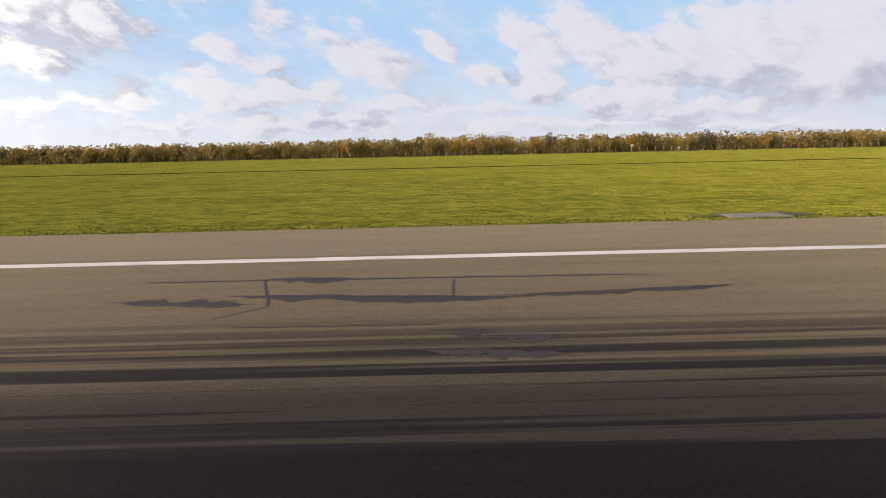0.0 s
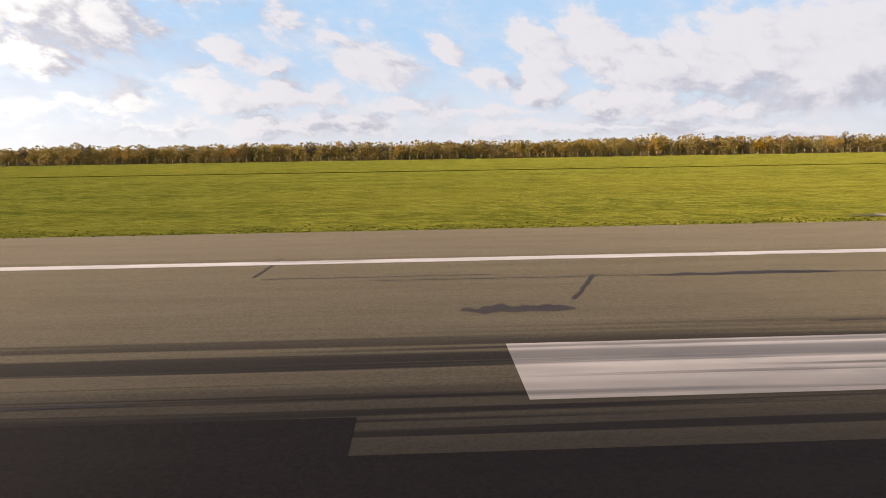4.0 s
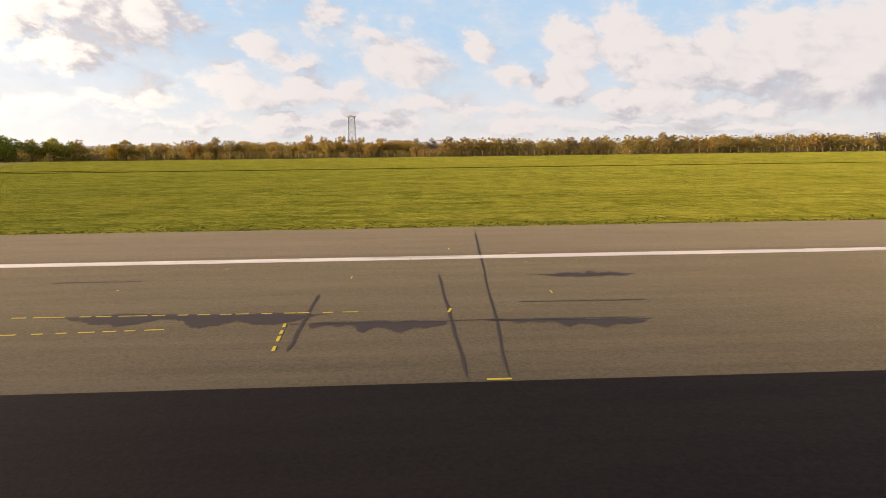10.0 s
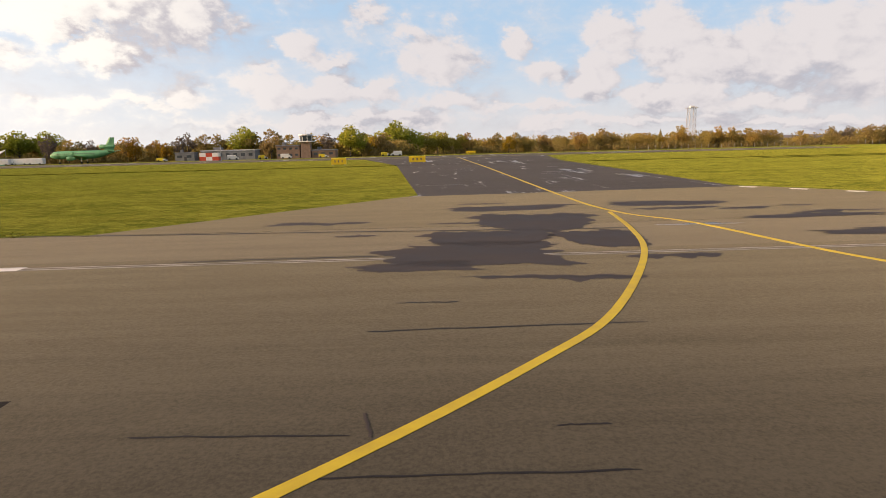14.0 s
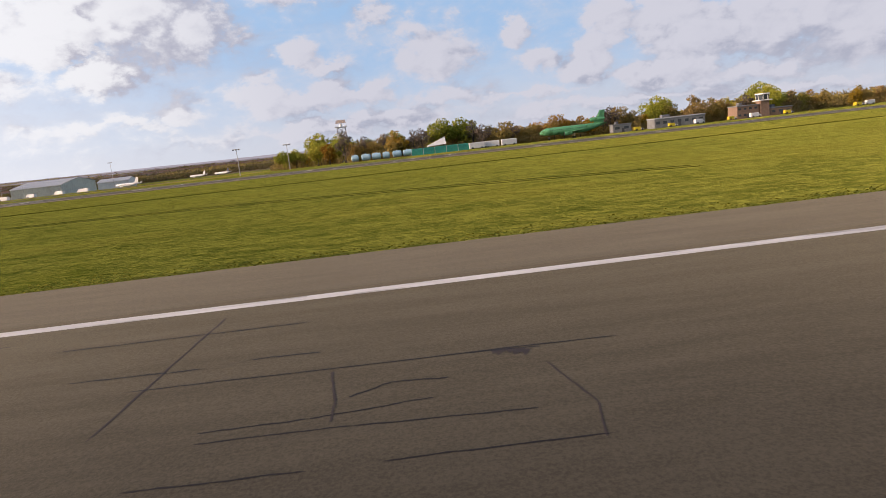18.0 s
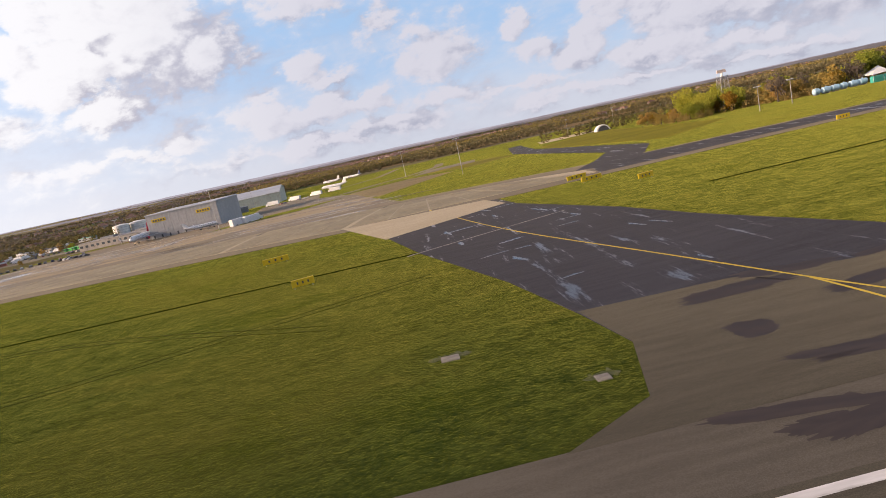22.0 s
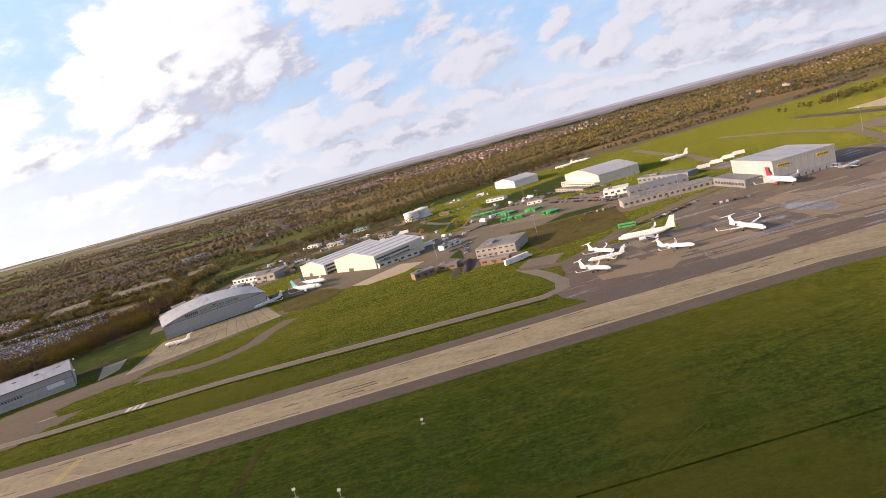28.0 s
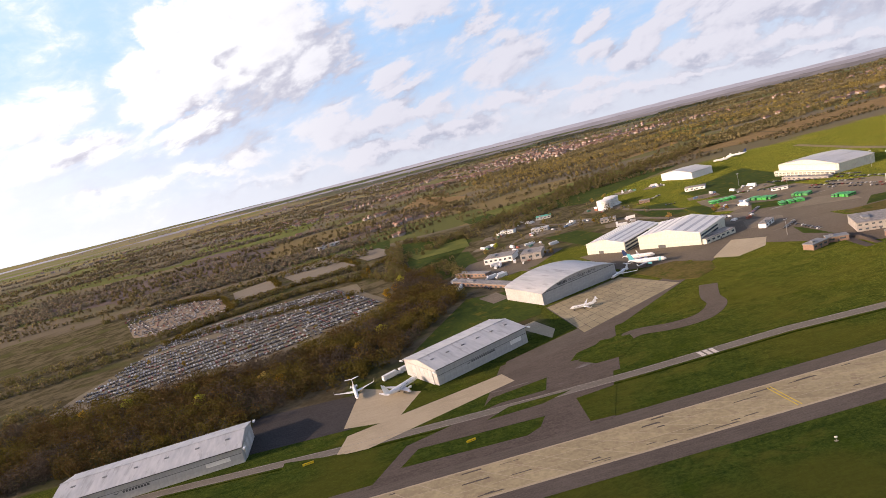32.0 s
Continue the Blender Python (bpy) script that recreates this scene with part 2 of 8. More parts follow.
def leaves(name, cols, sheen=0.38):
    """Foliage whose tone differs from tree to tree and from clump to clump."""
    m, n, p = material(name)
    r1, r2 = n.node("ShaderNodeObjectInfo").outputs["Random"], n.node("ShaderNodeNewGeometry").outputs["Random Per Island"]
    ramp = n.node("ShaderNodeValToRGB")
    els = ramp.color_ramp.elements
    for i, c in enumerate(cols):
        e = els[i] if i < 2 else els.new(i / (len(cols) - 1))
        e.position, e.color = i / (len(cols) - 1), rgb(c)
    big = n.noise(n.node("ShaderNodeNewGeometry").outputs["Position"], 0.16, 4.0, 0.6)
    n.put(ramp.inputs[0], n.math("ADD", n.math("MULTIPLY", r1, 0.5), n.math("ADD", n.math("MULTIPLY", r2, 0.16), n.math("MULTIPLY", n.math("SUBTRACT", big, 0.34), 1.3)), True))
    n.put(p.inputs["Base Color"], ramp.outputs[0])
    p.inputs["Roughness"].default_value = 0.75
    p.inputs["Specular IOR Level"].default_value = 0.2
    tr, mx = n.node("ShaderNodeBsdfTranslucent"), n.node("ShaderNodeMixShader")
    n.put(tr.inputs[0], ramp.outputs[0])
    mx.inputs[0].default_value = sheen
    n.put(mx.inputs[1], p.outputs[0])
    n.put(mx.inputs[2], tr.outputs[0])
    n.put(m.node_tree.nodes["Material Output"].inputs[0], mx.outputs[0])
    return m


GRASS = make_ground_material()
ASPHALT = tarmac("runway_asphalt", (0.062, 0.055, 0.040), (0.106, 0.095, 0.069), rubber=True)
DARK_ASPHALT = tarmac("dark_asphalt", (0.006, 0.005, 0.006), (0.013, 0.011, 0.011), sheen=0.02)
SHOULDER = tarmac("shoulder_asphalt", (0.082, 0.072, 0.056), (0.130, 0.115, 0.090))
WET_ASPHALT = tarmac("wet_asphalt", (0.030, 0.030, 0.038), (0.060, 0.060, 0.070), 0.30, 0.54, sheen=0.08, smear=(2.2, 0.32, 1.0))
MARGIN = tarmac("weathered_margin", (0.060, 0.050, 0.046), (0.105, 0.090, 0.080), 0.5, 0.66, 1.5)
CONCRETE = tarmac("concrete", (0.285, 0.238, 0.168), (0.410, 0.348, 0.252), 0.5, 0.66, 2.0)
APRON = tarmac("apron_paving", (0.055, 0.044, 0.048), (0.105, 0.084, 0.082), 0.22, 0.53, 1.0)
TAR = surf("tar_seal", (0.011, 0.009, 0.008), (0.024, 0.020, 0.017), 2.0, 0.6, 0.1, spec=0.2)
FADED_PAINT = surf("faded_paint", (0.13, 0.12, 0.10), (0.34, 0.32, 0.29), 1.0, 0.8, 0.1, big=0.3)
WHITE_PAINT = surf("white_line_paint", (0.60, 0.58, 0.54), (0.78, 0.76, 0.72), 1.6, 0.7, 0.1, big=0.3, stain=(0.36, 0.34, 0.31), stretch=(0.2, 1, 1))
BLOCK_PAINT = surf("worn_block_paint", (0.45, 0.42, 0.375), (0.61, 0.575, 0.52), 1.6, 0.7, 0.1, big=0.3, stain=(0.34, 0.32, 0.29), stretch=(0.2, 1, 1), rubber=True)
YELLOW_PAINT = surf("yellow_line_paint", (0.50, 0.35, 0.02), (0.62, 0.46, 0.03), 2.0, 0.7, 0.1)


# ---- building helpers ----
def lerp(x, xs, ys):
    return float(np.interp(x, xs, ys))


GY = [200.0, 500.0, 900.0, 1300.0]
GZ = [0.0, -6.0, -18.0, -20.0]


def lie(y):
    """Height of the land at a distance y from the runway (metres of the plan)."""
    return lerp(y, GY, GZ)


class Shape:
    """Collects vertices and faces for one mesh."""

    def __init__(self):
        self.v, self.f = [], []

    def add(self, vs, fs):
        k = len(self.v)
        self.v += [tuple(q) for q in vs]
        self.f += [tuple(i + k for i in q) for q in fs]
        return self

    def box(self, x0, x1, y0, y1, z0, z1):
        return self.add([(x, y, z) for z in (z0, z1) for x, y in ((x0, y0), (x1, y0), (x1, y1), (x0, y1))],
                        [(3, 2, 1, 0), (4, 5, 6, 7), (0, 1, 5, 4), (1, 2, 6, 5), (2, 3, 7, 6), (3, 0, 4, 7)])

    def slab_box(self, x0, x1, y0, y1, z0, z1, c=0.05):
        """A box with its upper edges taken off."""
        vs = [(x0, y0, z0), (x1, y0, z0), (x1, y1, z0), (x0, y1, z0), (x0, y0, z1 - c), (x1, y0, z1 - c), (x1, y1, z1 - c), (x0, y1, z1 - c),
              (x0 + c, y0 + c, z1), (x1 - c, y0 + c, z1), (x1 - c, y1 - c, z1), (x0 + c, y1 - c, z1)]
        fs = [(3, 2, 1, 0), (8, 9, 10, 11)] + [(i, (i + 1) % 4, (i + 1) % 4 + 4, i + 4) for i in range(4)] + [(i + 4, (i + 1) % 4 + 4, (i + 1) % 4 + 8, i + 8) for i in range(4)]
        return self.add(vs, fs)

    def prism(self, poly, z0, z1):
        k = len(poly)
        return self.add([(x, y, z0) for x, y in poly] + [(x, y, z1) for x, y in poly],
                        [tuple(range(k))[::-1], tuple(range(k, 2 * k))] + [(i, (i + 1) % k, (i + 1) % k + k, i + k) for i in range(k)])

    def loft(self, rings, caps=True):
        k = len(rings[0])
        vs = [p for r in rings for p in r]
        fs = [(a * k + i, a * k + (i + 1) % k, (a + 1) * k + (i + 1) % k, (a + 1) * k + i) for a in range(len(rings) - 1) for i in range(k)]
        if caps:
            fs += [tuple(range(k))[::-1], tuple(range((len(rings) - 1) * k, len(rings) * k))]
        return self.add(vs, fs)

    def rod(self, a, b, r0, r1=None, k=8):
        a, b = Vector(a), Vector(b)
        q = (b - a).to_track_quat("Z", "Y")
        ring = lambda c, r: [tuple(c + q @ Vector((r * math.cos(6.28318 * i / k), r * math.sin(6.28318 * i / k), 0))) for i in range(k)]
        return self.loft([ring(a, r0), ring(b, r0 if r1 is None else r1)])

    def mesh(self, name, mat, smooth=False):
        me = bpy.data.meshes.new(name)
        me.from_pydata(self.v, [], self.f)
        me.materials.append(mat)
        if smooth:
            me.polygons.foreach_set("use_smooth", [True] * len(me.polygons))
            me.set_sharp_from_angle(angle=radians(40))
        me.update()
        return me


def put(ob, x, y, z=None, rz=0.0):
    """Stand a thing at a place of the plan, on the land unless z is given."""
    z = lie(y) if z is None else z
    ob.matrix_basis = Matrix.Translation((K * x, K * y, K * z)) @ pose(0, 0, 0, 0, 0, rz) @ Matrix.Diagonal((K, K, K, 1))
    return ob


def spot(x, y, z=None, rz=0.0):
    z = lie(y) if z is None else z
    return pose(K * x, K * y, K * z, 0, 0, rz)


def part(name, shape, mat, parent, label="", smooth=False):
    """One mesh object under a thing or a part."""
    ob = new(name, shape.mesh(name, mat, smooth) if isinstance(shape, Shape) else shape)
    ob.parent = parent
    if label:
        ob["label"] = label
    return ob


def thing(name, label, category, group="", kind="", data=None):
    return tagged(new(name, data), label, category, group, kind)


def clip_y(poly, lo, hi):
    for sign, lim in ((1, lo), (-1, -hi)):
        out = []
        for i in range(len(poly)):
            p, q = poly[i], poly[(i + 1) % len(poly)]
            a, b = sign * p[1] - lim, sign * q[1] - lim
            if a >= 0:
                out.append(p)
            if (a >= 0) != (b >= 0):
                s = a / (a - b)
                out.append((p[0] + s * (q[0] - p[0]), p[1] + s * (q[1] - p[1])))
        poly = out
        if len(poly) < 3:
            return []
    return poly


def sheet(poly, lift, thick=0.0):
    """A Shape lying on the land, following its slope. Convex outlines."""
    s = Shape()
    cuts = [-5000.0] + GY + [9000.0]
    for lo, hi in zip(cuts[:-1], cuts[1:]):
        q = clip_y(poly, lo, hi)
        if q:
            k = len(q)
            s.add([(x, y, lie(y) + lift) for x, y in q], [tuple(range(k))])
            if thick:
                s.add([(x, y, lie(y) + lift) for x, y in q] + [(x, y, lie(y) + lift - thick) for x, y in q],
                      [(i, i + k, (i + 1) % k + k, (i + 1) % k) for i in range(k)])
    return s


def ccw(poly):
    a = sum(p[0] * q[1] - q[0] * p[1] for p, q in zip(poly, poly[1:] + poly[:1]))
    return poly if a > 0 else poly[::-1]


def paving(name, poly, lift, mat, label, kind="structure", parent=None, category=""):
    ob = new(name, sheet(ccw(poly), lift, 0.3).mesh(name, mat))
    if parent is None:
        put(ob, 0, 0, 0)
        tagged(ob, label, category, "", kind)
    else:
        ob.parent = parent
        if label:
            ob["label"] = label
    return ob


def rect(x0, x1, y0, y1):
    return [(x0, y0), (x1, y0), (x1, y1), (x0, y1)]


# ---- sky backdrop ----
SKY_X = -900.0
# section of the cloud sheet: distance and height, low and far at the horizon, near overhead
SKY_SECTION = [(7500, -300), (7450, 350), (7300, 640), (6200, 760), (5000, 800), (4300, 860), (3800, 980), (3500, 1150), (3250, 1400)]
SKY_LEFT = [-7600, -7400, -6900, -6500, -5700, -5200, -4900, -4700, -4500]
# clouds: bearing, height and half-widths in degrees, weight
CLOUD_TOWER = [(-21.6, 13.6, 5.3, 4.3, 1.1), (-25.8, 14.6, 3.7, 3.3, 1.1), (-28.6, 15.5, 1.5, 1.7, 0.8), (-30.4, 12.4, 2.3, 2.0, 0.95), (-17.0, 11.2, 3.2, 2.3, 0.9),
               (-27.0, 11.1, 4.4, 2.2, 1.0), (-24.7, 7.7, 3.1, 2.2, 0.95), (-28.2, 9.7, 3.1, 2.0, 0.7), (-36.6, 10.1, 3.5, 1.7, 0.6), (-33.2, 7.5, 5.3, 1.3, 0.5), (-26.0, 3.4, 2.9, 1.0, 0.45)]
CLOUD_PUFFS = [(-9.0, 8.6, 2.2, 1.1, 0.8), (-6.6, 7.6, 2.0, 0.6, 0.5), (-12.2, 5.3, 2.9, 1.6, 0.75), (-7.4, 4.5, 4.8, 1.5, 0.8), (-3.4, 4.7, 3.3, 1.0, 0.75), (10.4, 8.6, 2.1, 1.4, 0.95),
               (3.2, 7.1, 3.6, 2.0, 0.7), (12.6, 5.9, 2.2, 1.3, 0.65), (4.3, 3.7, 3.6, 1.0, 0.55), (-1.7, 11.0, 2.8, 0.9, 0.5), (-18.9, 4.3, 2.3, 1.0, 0.45), (1.2, 9.5, 2.0, 1.0, 0.4),
               (-8.2, 13.7, 4.5, 1.5, 0.75), (-13.7, 15.2, 1.9, 1.1, 0.5)]
CLOUD_BANK = [(17.1, 5.3, 3.0, 2.5, 0.9), (19.0, 8.5, 2.7, 2.1, 0.85), (23.1, 8.4, 3.8, 2.7, 0.9), (26.4, 6.1, 4.4, 2.7, 0.95), (30.5, 6.2, 4.1, 2.8, 0.95), (34.7, 6.7, 3.7, 2.7, 0.95),
              (22.8, 3.6, 5.6, 1.3, 0.8), (30.0, 2.6, 5.6, 1.1, 0.7), (37.7, 5.7, 4.1, 3.6, 0.9), (41.0, 6.8, 4.4, 3.4, 0.9)]
CLOUD_STREAKS = [(-6.1, 2.1, 13.4, 0.6, 0.5), (19.2, 1.5, 11.3, 0.5, 0.55), (-24.6, 3.6, 5.6, 0.5, 0.4), (11.9, 2.8, 5.9, 0.4, 0.45), (32.1, 0.9, 7.1, 0.4, 0.5)]


def cloud_field():
    """Node group: density of cloud at a bearing and a height, both in degrees."""
    t = bpy.data.node_groups.new("cloud_field", "ShaderNodeTree")
    t.interface.new_socket("Bearing", in_out="INPUT", socket_type="NodeSocketFloat")
    t.interface.new_socket("Height", in_out="INPUT", socket_type="NodeSocketFloat")
    t.interface.new_socket("Density", in_out="OUTPUT", socket_type="NodeSocketFloat")
    t.interface.new_socket("Bulk", in_out="OUTPUT", socket_type="NodeSocketFloat")
    n = Nodes(t)
    gi, go = n.node("NodeGroupInput"), n.node("NodeGroupOutput")
    az, el = gi.outputs[0], gi.outputs[1]
    cv = n.node("ShaderNodeCombineXYZ")
    n.put(cv.inputs[0], az)
    n.put(cv.inputs[1], n.math("MULTIPLY", el, 1.5))
    warp, sc, ad = n.node("ShaderNodeTexNoise"), n.node("ShaderNodeVectorMath", "SCALE"), n.node("ShaderNodeVectorMath", "ADD")
    n.put(warp.inputs["Vector"], cv.outputs[0])
    warp.inputs["Scale"].default_value, warp.inputs["Detail"].default_value = 0.35, 3.0
    n.put(sc.inputs[0], warp.outputs["Color"])
    sc.inputs["Scale"].default_value = 2.2
    n.put(ad.inputs[0], cv.outputs[0])
    n.put(ad.inputs[1], sc.outputs[0])
    puff, fine = n.noise(ad.outputs[0], 0.24, 6.0, 0.52), n.noise(ad.outputs[0], 0.9, 7.0, 0.6)
    bend, bs, ba, sep = n.node("ShaderNodeTexNoise"), n.node("ShaderNodeVectorMath", "SCALE"), n.node("ShaderNodeVectorMath", "ADD"), n.node("ShaderNodeSeparateXYZ")
    n.put(bend.inputs["Vector"], cv.outputs[0])
    bend.inputs["Scale"].default_value, bend.inputs["Detail"].default_value, bend.inputs["Roughness"].default_value = 0.28, 6.0, 0.6
    n.put(bs.inputs[0], bend.outputs["Color"])
    bs.inputs["Scale"].default_value = 6.4
    n.put(ba.inputs[0], cv.outputs[0])
    n.put(ba.inputs[1], bs.outputs[0])
    n.put(sep.inputs[0], ba.outputs[0])
    az, el = n.math("SUBTRACT", sep.outputs[0], 3.2), n.math("MULTIPLY", n.math("SUBTRACT", sep.outputs[1], 3.2), 1 / 1.5)
    body = None
    for a, e, ra, re, s in CLOUD_TOWER + CLOUD_PUFFS + CLOUD_BANK + CLOUD_STREAKS:
        dx, dy = n.math("MULTIPLY", n.math("SUBTRACT", az, a), 1 / ra), n.math("MULTIPLY", n.math("SUBTRACT", el, e), 1 / re)
        d = n.math("ADD", n.math("MULTIPLY", dx, dx), n.math("MULTIPLY", dy, dy))
        v = n.math("MULTIPLY", n.math("SUBTRACT", n.math("DIVIDE", 1.8, n.math("ADD", d, 0.8)), 1.0), s)
        body = v if body is None else n.math("MAXIMUM", body, v)
    body = n.math("MINIMUM", n.math("MAXIMUM", body, -0.8), 0.85)
    rough = n.math("ADD", n.math("MULTIPLY", n.math("SUBTRACT", puff, 0.48), 1.7), n.math("MULTIPLY", n.math("SUBTRACT", fine, 0.48), 0.8))
    rough = n.math("MULTIPLY", rough, n.step(body, 0.1, 0.8, 1.0, 0.8))
    n.put(go.inputs[0], n.math("ADD", n.math("MULTIPLY", body, 0.85), rough))
    n.put(go.inputs[1], body)
    return t


def sky_material():
    m = bpy.data.materials.new("sky_glow")
    m.use_nodes = True
    m.node_tree.nodes.clear()
    n = Nodes(m.node_tree)
    xyz = n.node("ShaderNodeSeparateXYZ")
    n.put(xyz.inputs[0], n.coords())
    x, y, z = xyz.outputs
    az = n.math("MULTIPLY", n.math("ARCTAN2", x, y), 57.2958)
    flat = n.math("SQRT", n.math("ADD", n.math("MULTIPLY", x, x), n.math("MULTIPLY", y, y)))
    el = n.math("MULTIPLY", n.math("ARCTAN2", z, flat), 57.2958)
    g = cloud_field()

    def dens(a, e):
        q = n.node("ShaderNodeGroup")
        q.node_tree = g
        n.put(q.inputs[0], a)
        n.put(q.inputs[1], e)
        return q.outputs
    d0, b0 = dens(az, el)
    d1 = dens(n.math("SUBTRACT", az, 0.9), n.math("ADD", el, 0.55))[0]
    b2 = dens(n.math("SUBTRACT", az, 4.4), n.math("ADD", el, 2.4))[1]
    glow = n.step(az, -50, 4, 1.0, 0.0)
    fluff = n.step(n.math("SUBTRACT", d0, d1), -1.0, 0.8)
    bulk = n.step(n.math("SUBTRACT", b0, b2), -0.75, 0.15)
    lit = n.math("ADD", n.math("MULTIPLY", fluff, n.step(az, -16, 8, 0.5, 0.6)), n.math("MULTIPLY", bulk, n.step(az, -16, 8, 0.5, 0.4)))
    bright = n.mix(n.step(glow, 0.05, 0.6), rgb((0.66, 0.772, 0.87)), rgb((0.82, 0.958, 0.99)))
    shade = n.mix(n.step(glow, 0.1, 0.7), rgb((0.43, 0.525, 0.65)), rgb((0.46, 0.525, 0.61)))
    cloud = n.mix(n.step(lit, 0.15, 0.85), shade, bright)
    blue = n.mix(n.step(el, -0.5, 10.0), rgb((0.60, 0.793, 0.93)), rgb((0.35, 0.649, 0.96)))
    haze = n.math("MULTIPLY", glow, n.step(el, 4, 15, 1.0, 0.15))
    base = n.mix(n.math("MAXIMUM", n.math("MULTIPLY", haze, 0.85), n.step(el, 0.5, 5.0, 0.75, 0.0)), blue, n.mix(glow, rgb((0.60, 0.731, 0.84)), rgb((0.78, 0.906, 0.95))))
    veil = n.noise(n.coords((0.001, 0.001, 0.004)), 0.9, 5.0, 0.6)
    base = n.mix(n.step(veil, 0.45, 0.7, 0.0, 0.3), base, rgb((0.62, 0.772, 0.88)))
    edge = n.math("ADD", n.step(d0, -0.5, 0.4, 0.0, 0.55), n.step(d0, -0.1, 0.26, 0.0, 0.45))
    col = n.mix(n.math("MULTIPLY", edge, n.step(haze, 0.4, 1.0, 0.97, 0.75)), base, cloud)
    strength = n.math("ADD", 0.67, n.math("MULTIPLY", n.step(az, -52, 0, 1.0, 0.0), 0.16))
    em, out = n.node("ShaderNodeEmission"), n.node("ShaderNodeOutputMaterial")
    n.put(em.inputs[0], col)
    n.put(em.inputs[1], strength)
    n.put(out.inputs[0], em.outputs[0])
    return m


def make_sky():
    s = Shape()
    cols = 60
    for (y, z), x0 in zip(SKY_SECTION, SKY_LEFT):
        left, right = x0 - SKY_X, 2000 + 0.95 * y
        s.v += [(left + (right - left) * i / cols, y, z) for i in range(cols + 1)]
    k = cols + 1
    s.f = [(j * k + i, j * k + i + 1, (j + 1) * k + i + 1, (j + 1) * k + i) for j in range(len(SKY_SECTION) - 1) for i in range(cols)]
    ob = new("backdrop", s.mesh("backdrop", sky_material(), True))
    put(ob, SKY_X, 0, 0)
    tagged(ob, "pale blue sky with sunlit broken clouds", "sky", "", "structure")


make_sky()


# ---- ground ----
def land(x, y):
    """Height of the land anywhere: level airfield, a slope to the valley, low hills at the horizon."""
    z = lie(y)
    r = math.hypot(x - SKY_X, y)
    far = max(0.0, min(1.0, (r - 1600) / 5400))
    z += far * (-6.0 - 0.012 * max(-5000.0, min(4000.0, x + 900.0)) + 16.0 * noise.noise(Vector((x * 0.0006, y * 0.0006, 3.0))))
    z += min(1.0, max(0.0, (r - 1500) / 1500)) * 9.0 * noise.noise(Vector((x * 0.0021, y * 0.0021, 7.0)))
    return z


def make_ground():
    ys = [-2600, -1200, -500, -200, -60, 60, 130] + GY[:1] + [300, 400, 500, 600, 700, 800, 900, 1000, 1150, 1300]
    y = 1300
    while y < 8200:
        y += 60 + (y - 1300) * 0.035
        ys.append(y)
    xs = [-9000 + 150 * i for i in range(111)]
    s = Shape()
    for y in ys:
        for x in xs:
            s.v.append((x, y, land(x, y)))
    k = len(xs)
    s.f = [(j * k + i, j * k + i + 1, (j + 1) * k + i + 1, (j + 1) * k + i) for j in range(len(ys) - 1) for i in range(k - 1)]
    ob = new("ground", s.mesh("ground", GRASS, True))
    put(ob, 0, 0, 0)
    tagged(ob, "mown green airfield grass with patchwork fields beyond", "grass", "", "structure")


make_ground()


def make_hills():
    """Hazy ridges at the edge of the distance, their haze painted as glowing colour."""
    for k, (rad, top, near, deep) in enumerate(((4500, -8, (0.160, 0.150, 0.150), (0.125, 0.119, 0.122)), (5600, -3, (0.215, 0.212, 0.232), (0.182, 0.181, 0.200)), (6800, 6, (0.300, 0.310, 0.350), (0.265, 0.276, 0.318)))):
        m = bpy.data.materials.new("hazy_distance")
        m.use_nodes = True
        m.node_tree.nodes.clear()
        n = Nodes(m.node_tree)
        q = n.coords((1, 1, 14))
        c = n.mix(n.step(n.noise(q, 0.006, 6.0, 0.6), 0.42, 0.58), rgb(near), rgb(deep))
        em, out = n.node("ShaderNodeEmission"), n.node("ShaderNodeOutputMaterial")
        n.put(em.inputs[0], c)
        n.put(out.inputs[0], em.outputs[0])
        s = Shape()
        cols = 260
        for i in range(cols + 1):
            a = radians(-54 + 112 * i / cols)
            t = top - 1.2 * k * (i - cols / 2) / 9 + 8 * noise.noise(Vector((a * 7, k * 5.0, 1))) + 4 * noise.noise(Vector((a * 60, k * 3.0, 2)))
            for z, dr in ((-80, -60), (t - 22, -30), (t, 0), (-80, 40)):
                s.v.append(((rad + dr) * math.sin(a), (rad + dr) * math.cos(a), z))
        s.f = [(i * 4 + j, (i + 1) * 4 + j, (i + 1) * 4 + j + 1, i * 4 + j + 1) for i in range(cols) for j in range(3)]
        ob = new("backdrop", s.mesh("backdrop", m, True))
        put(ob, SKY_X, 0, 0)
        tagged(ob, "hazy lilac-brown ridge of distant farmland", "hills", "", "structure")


make_hills()

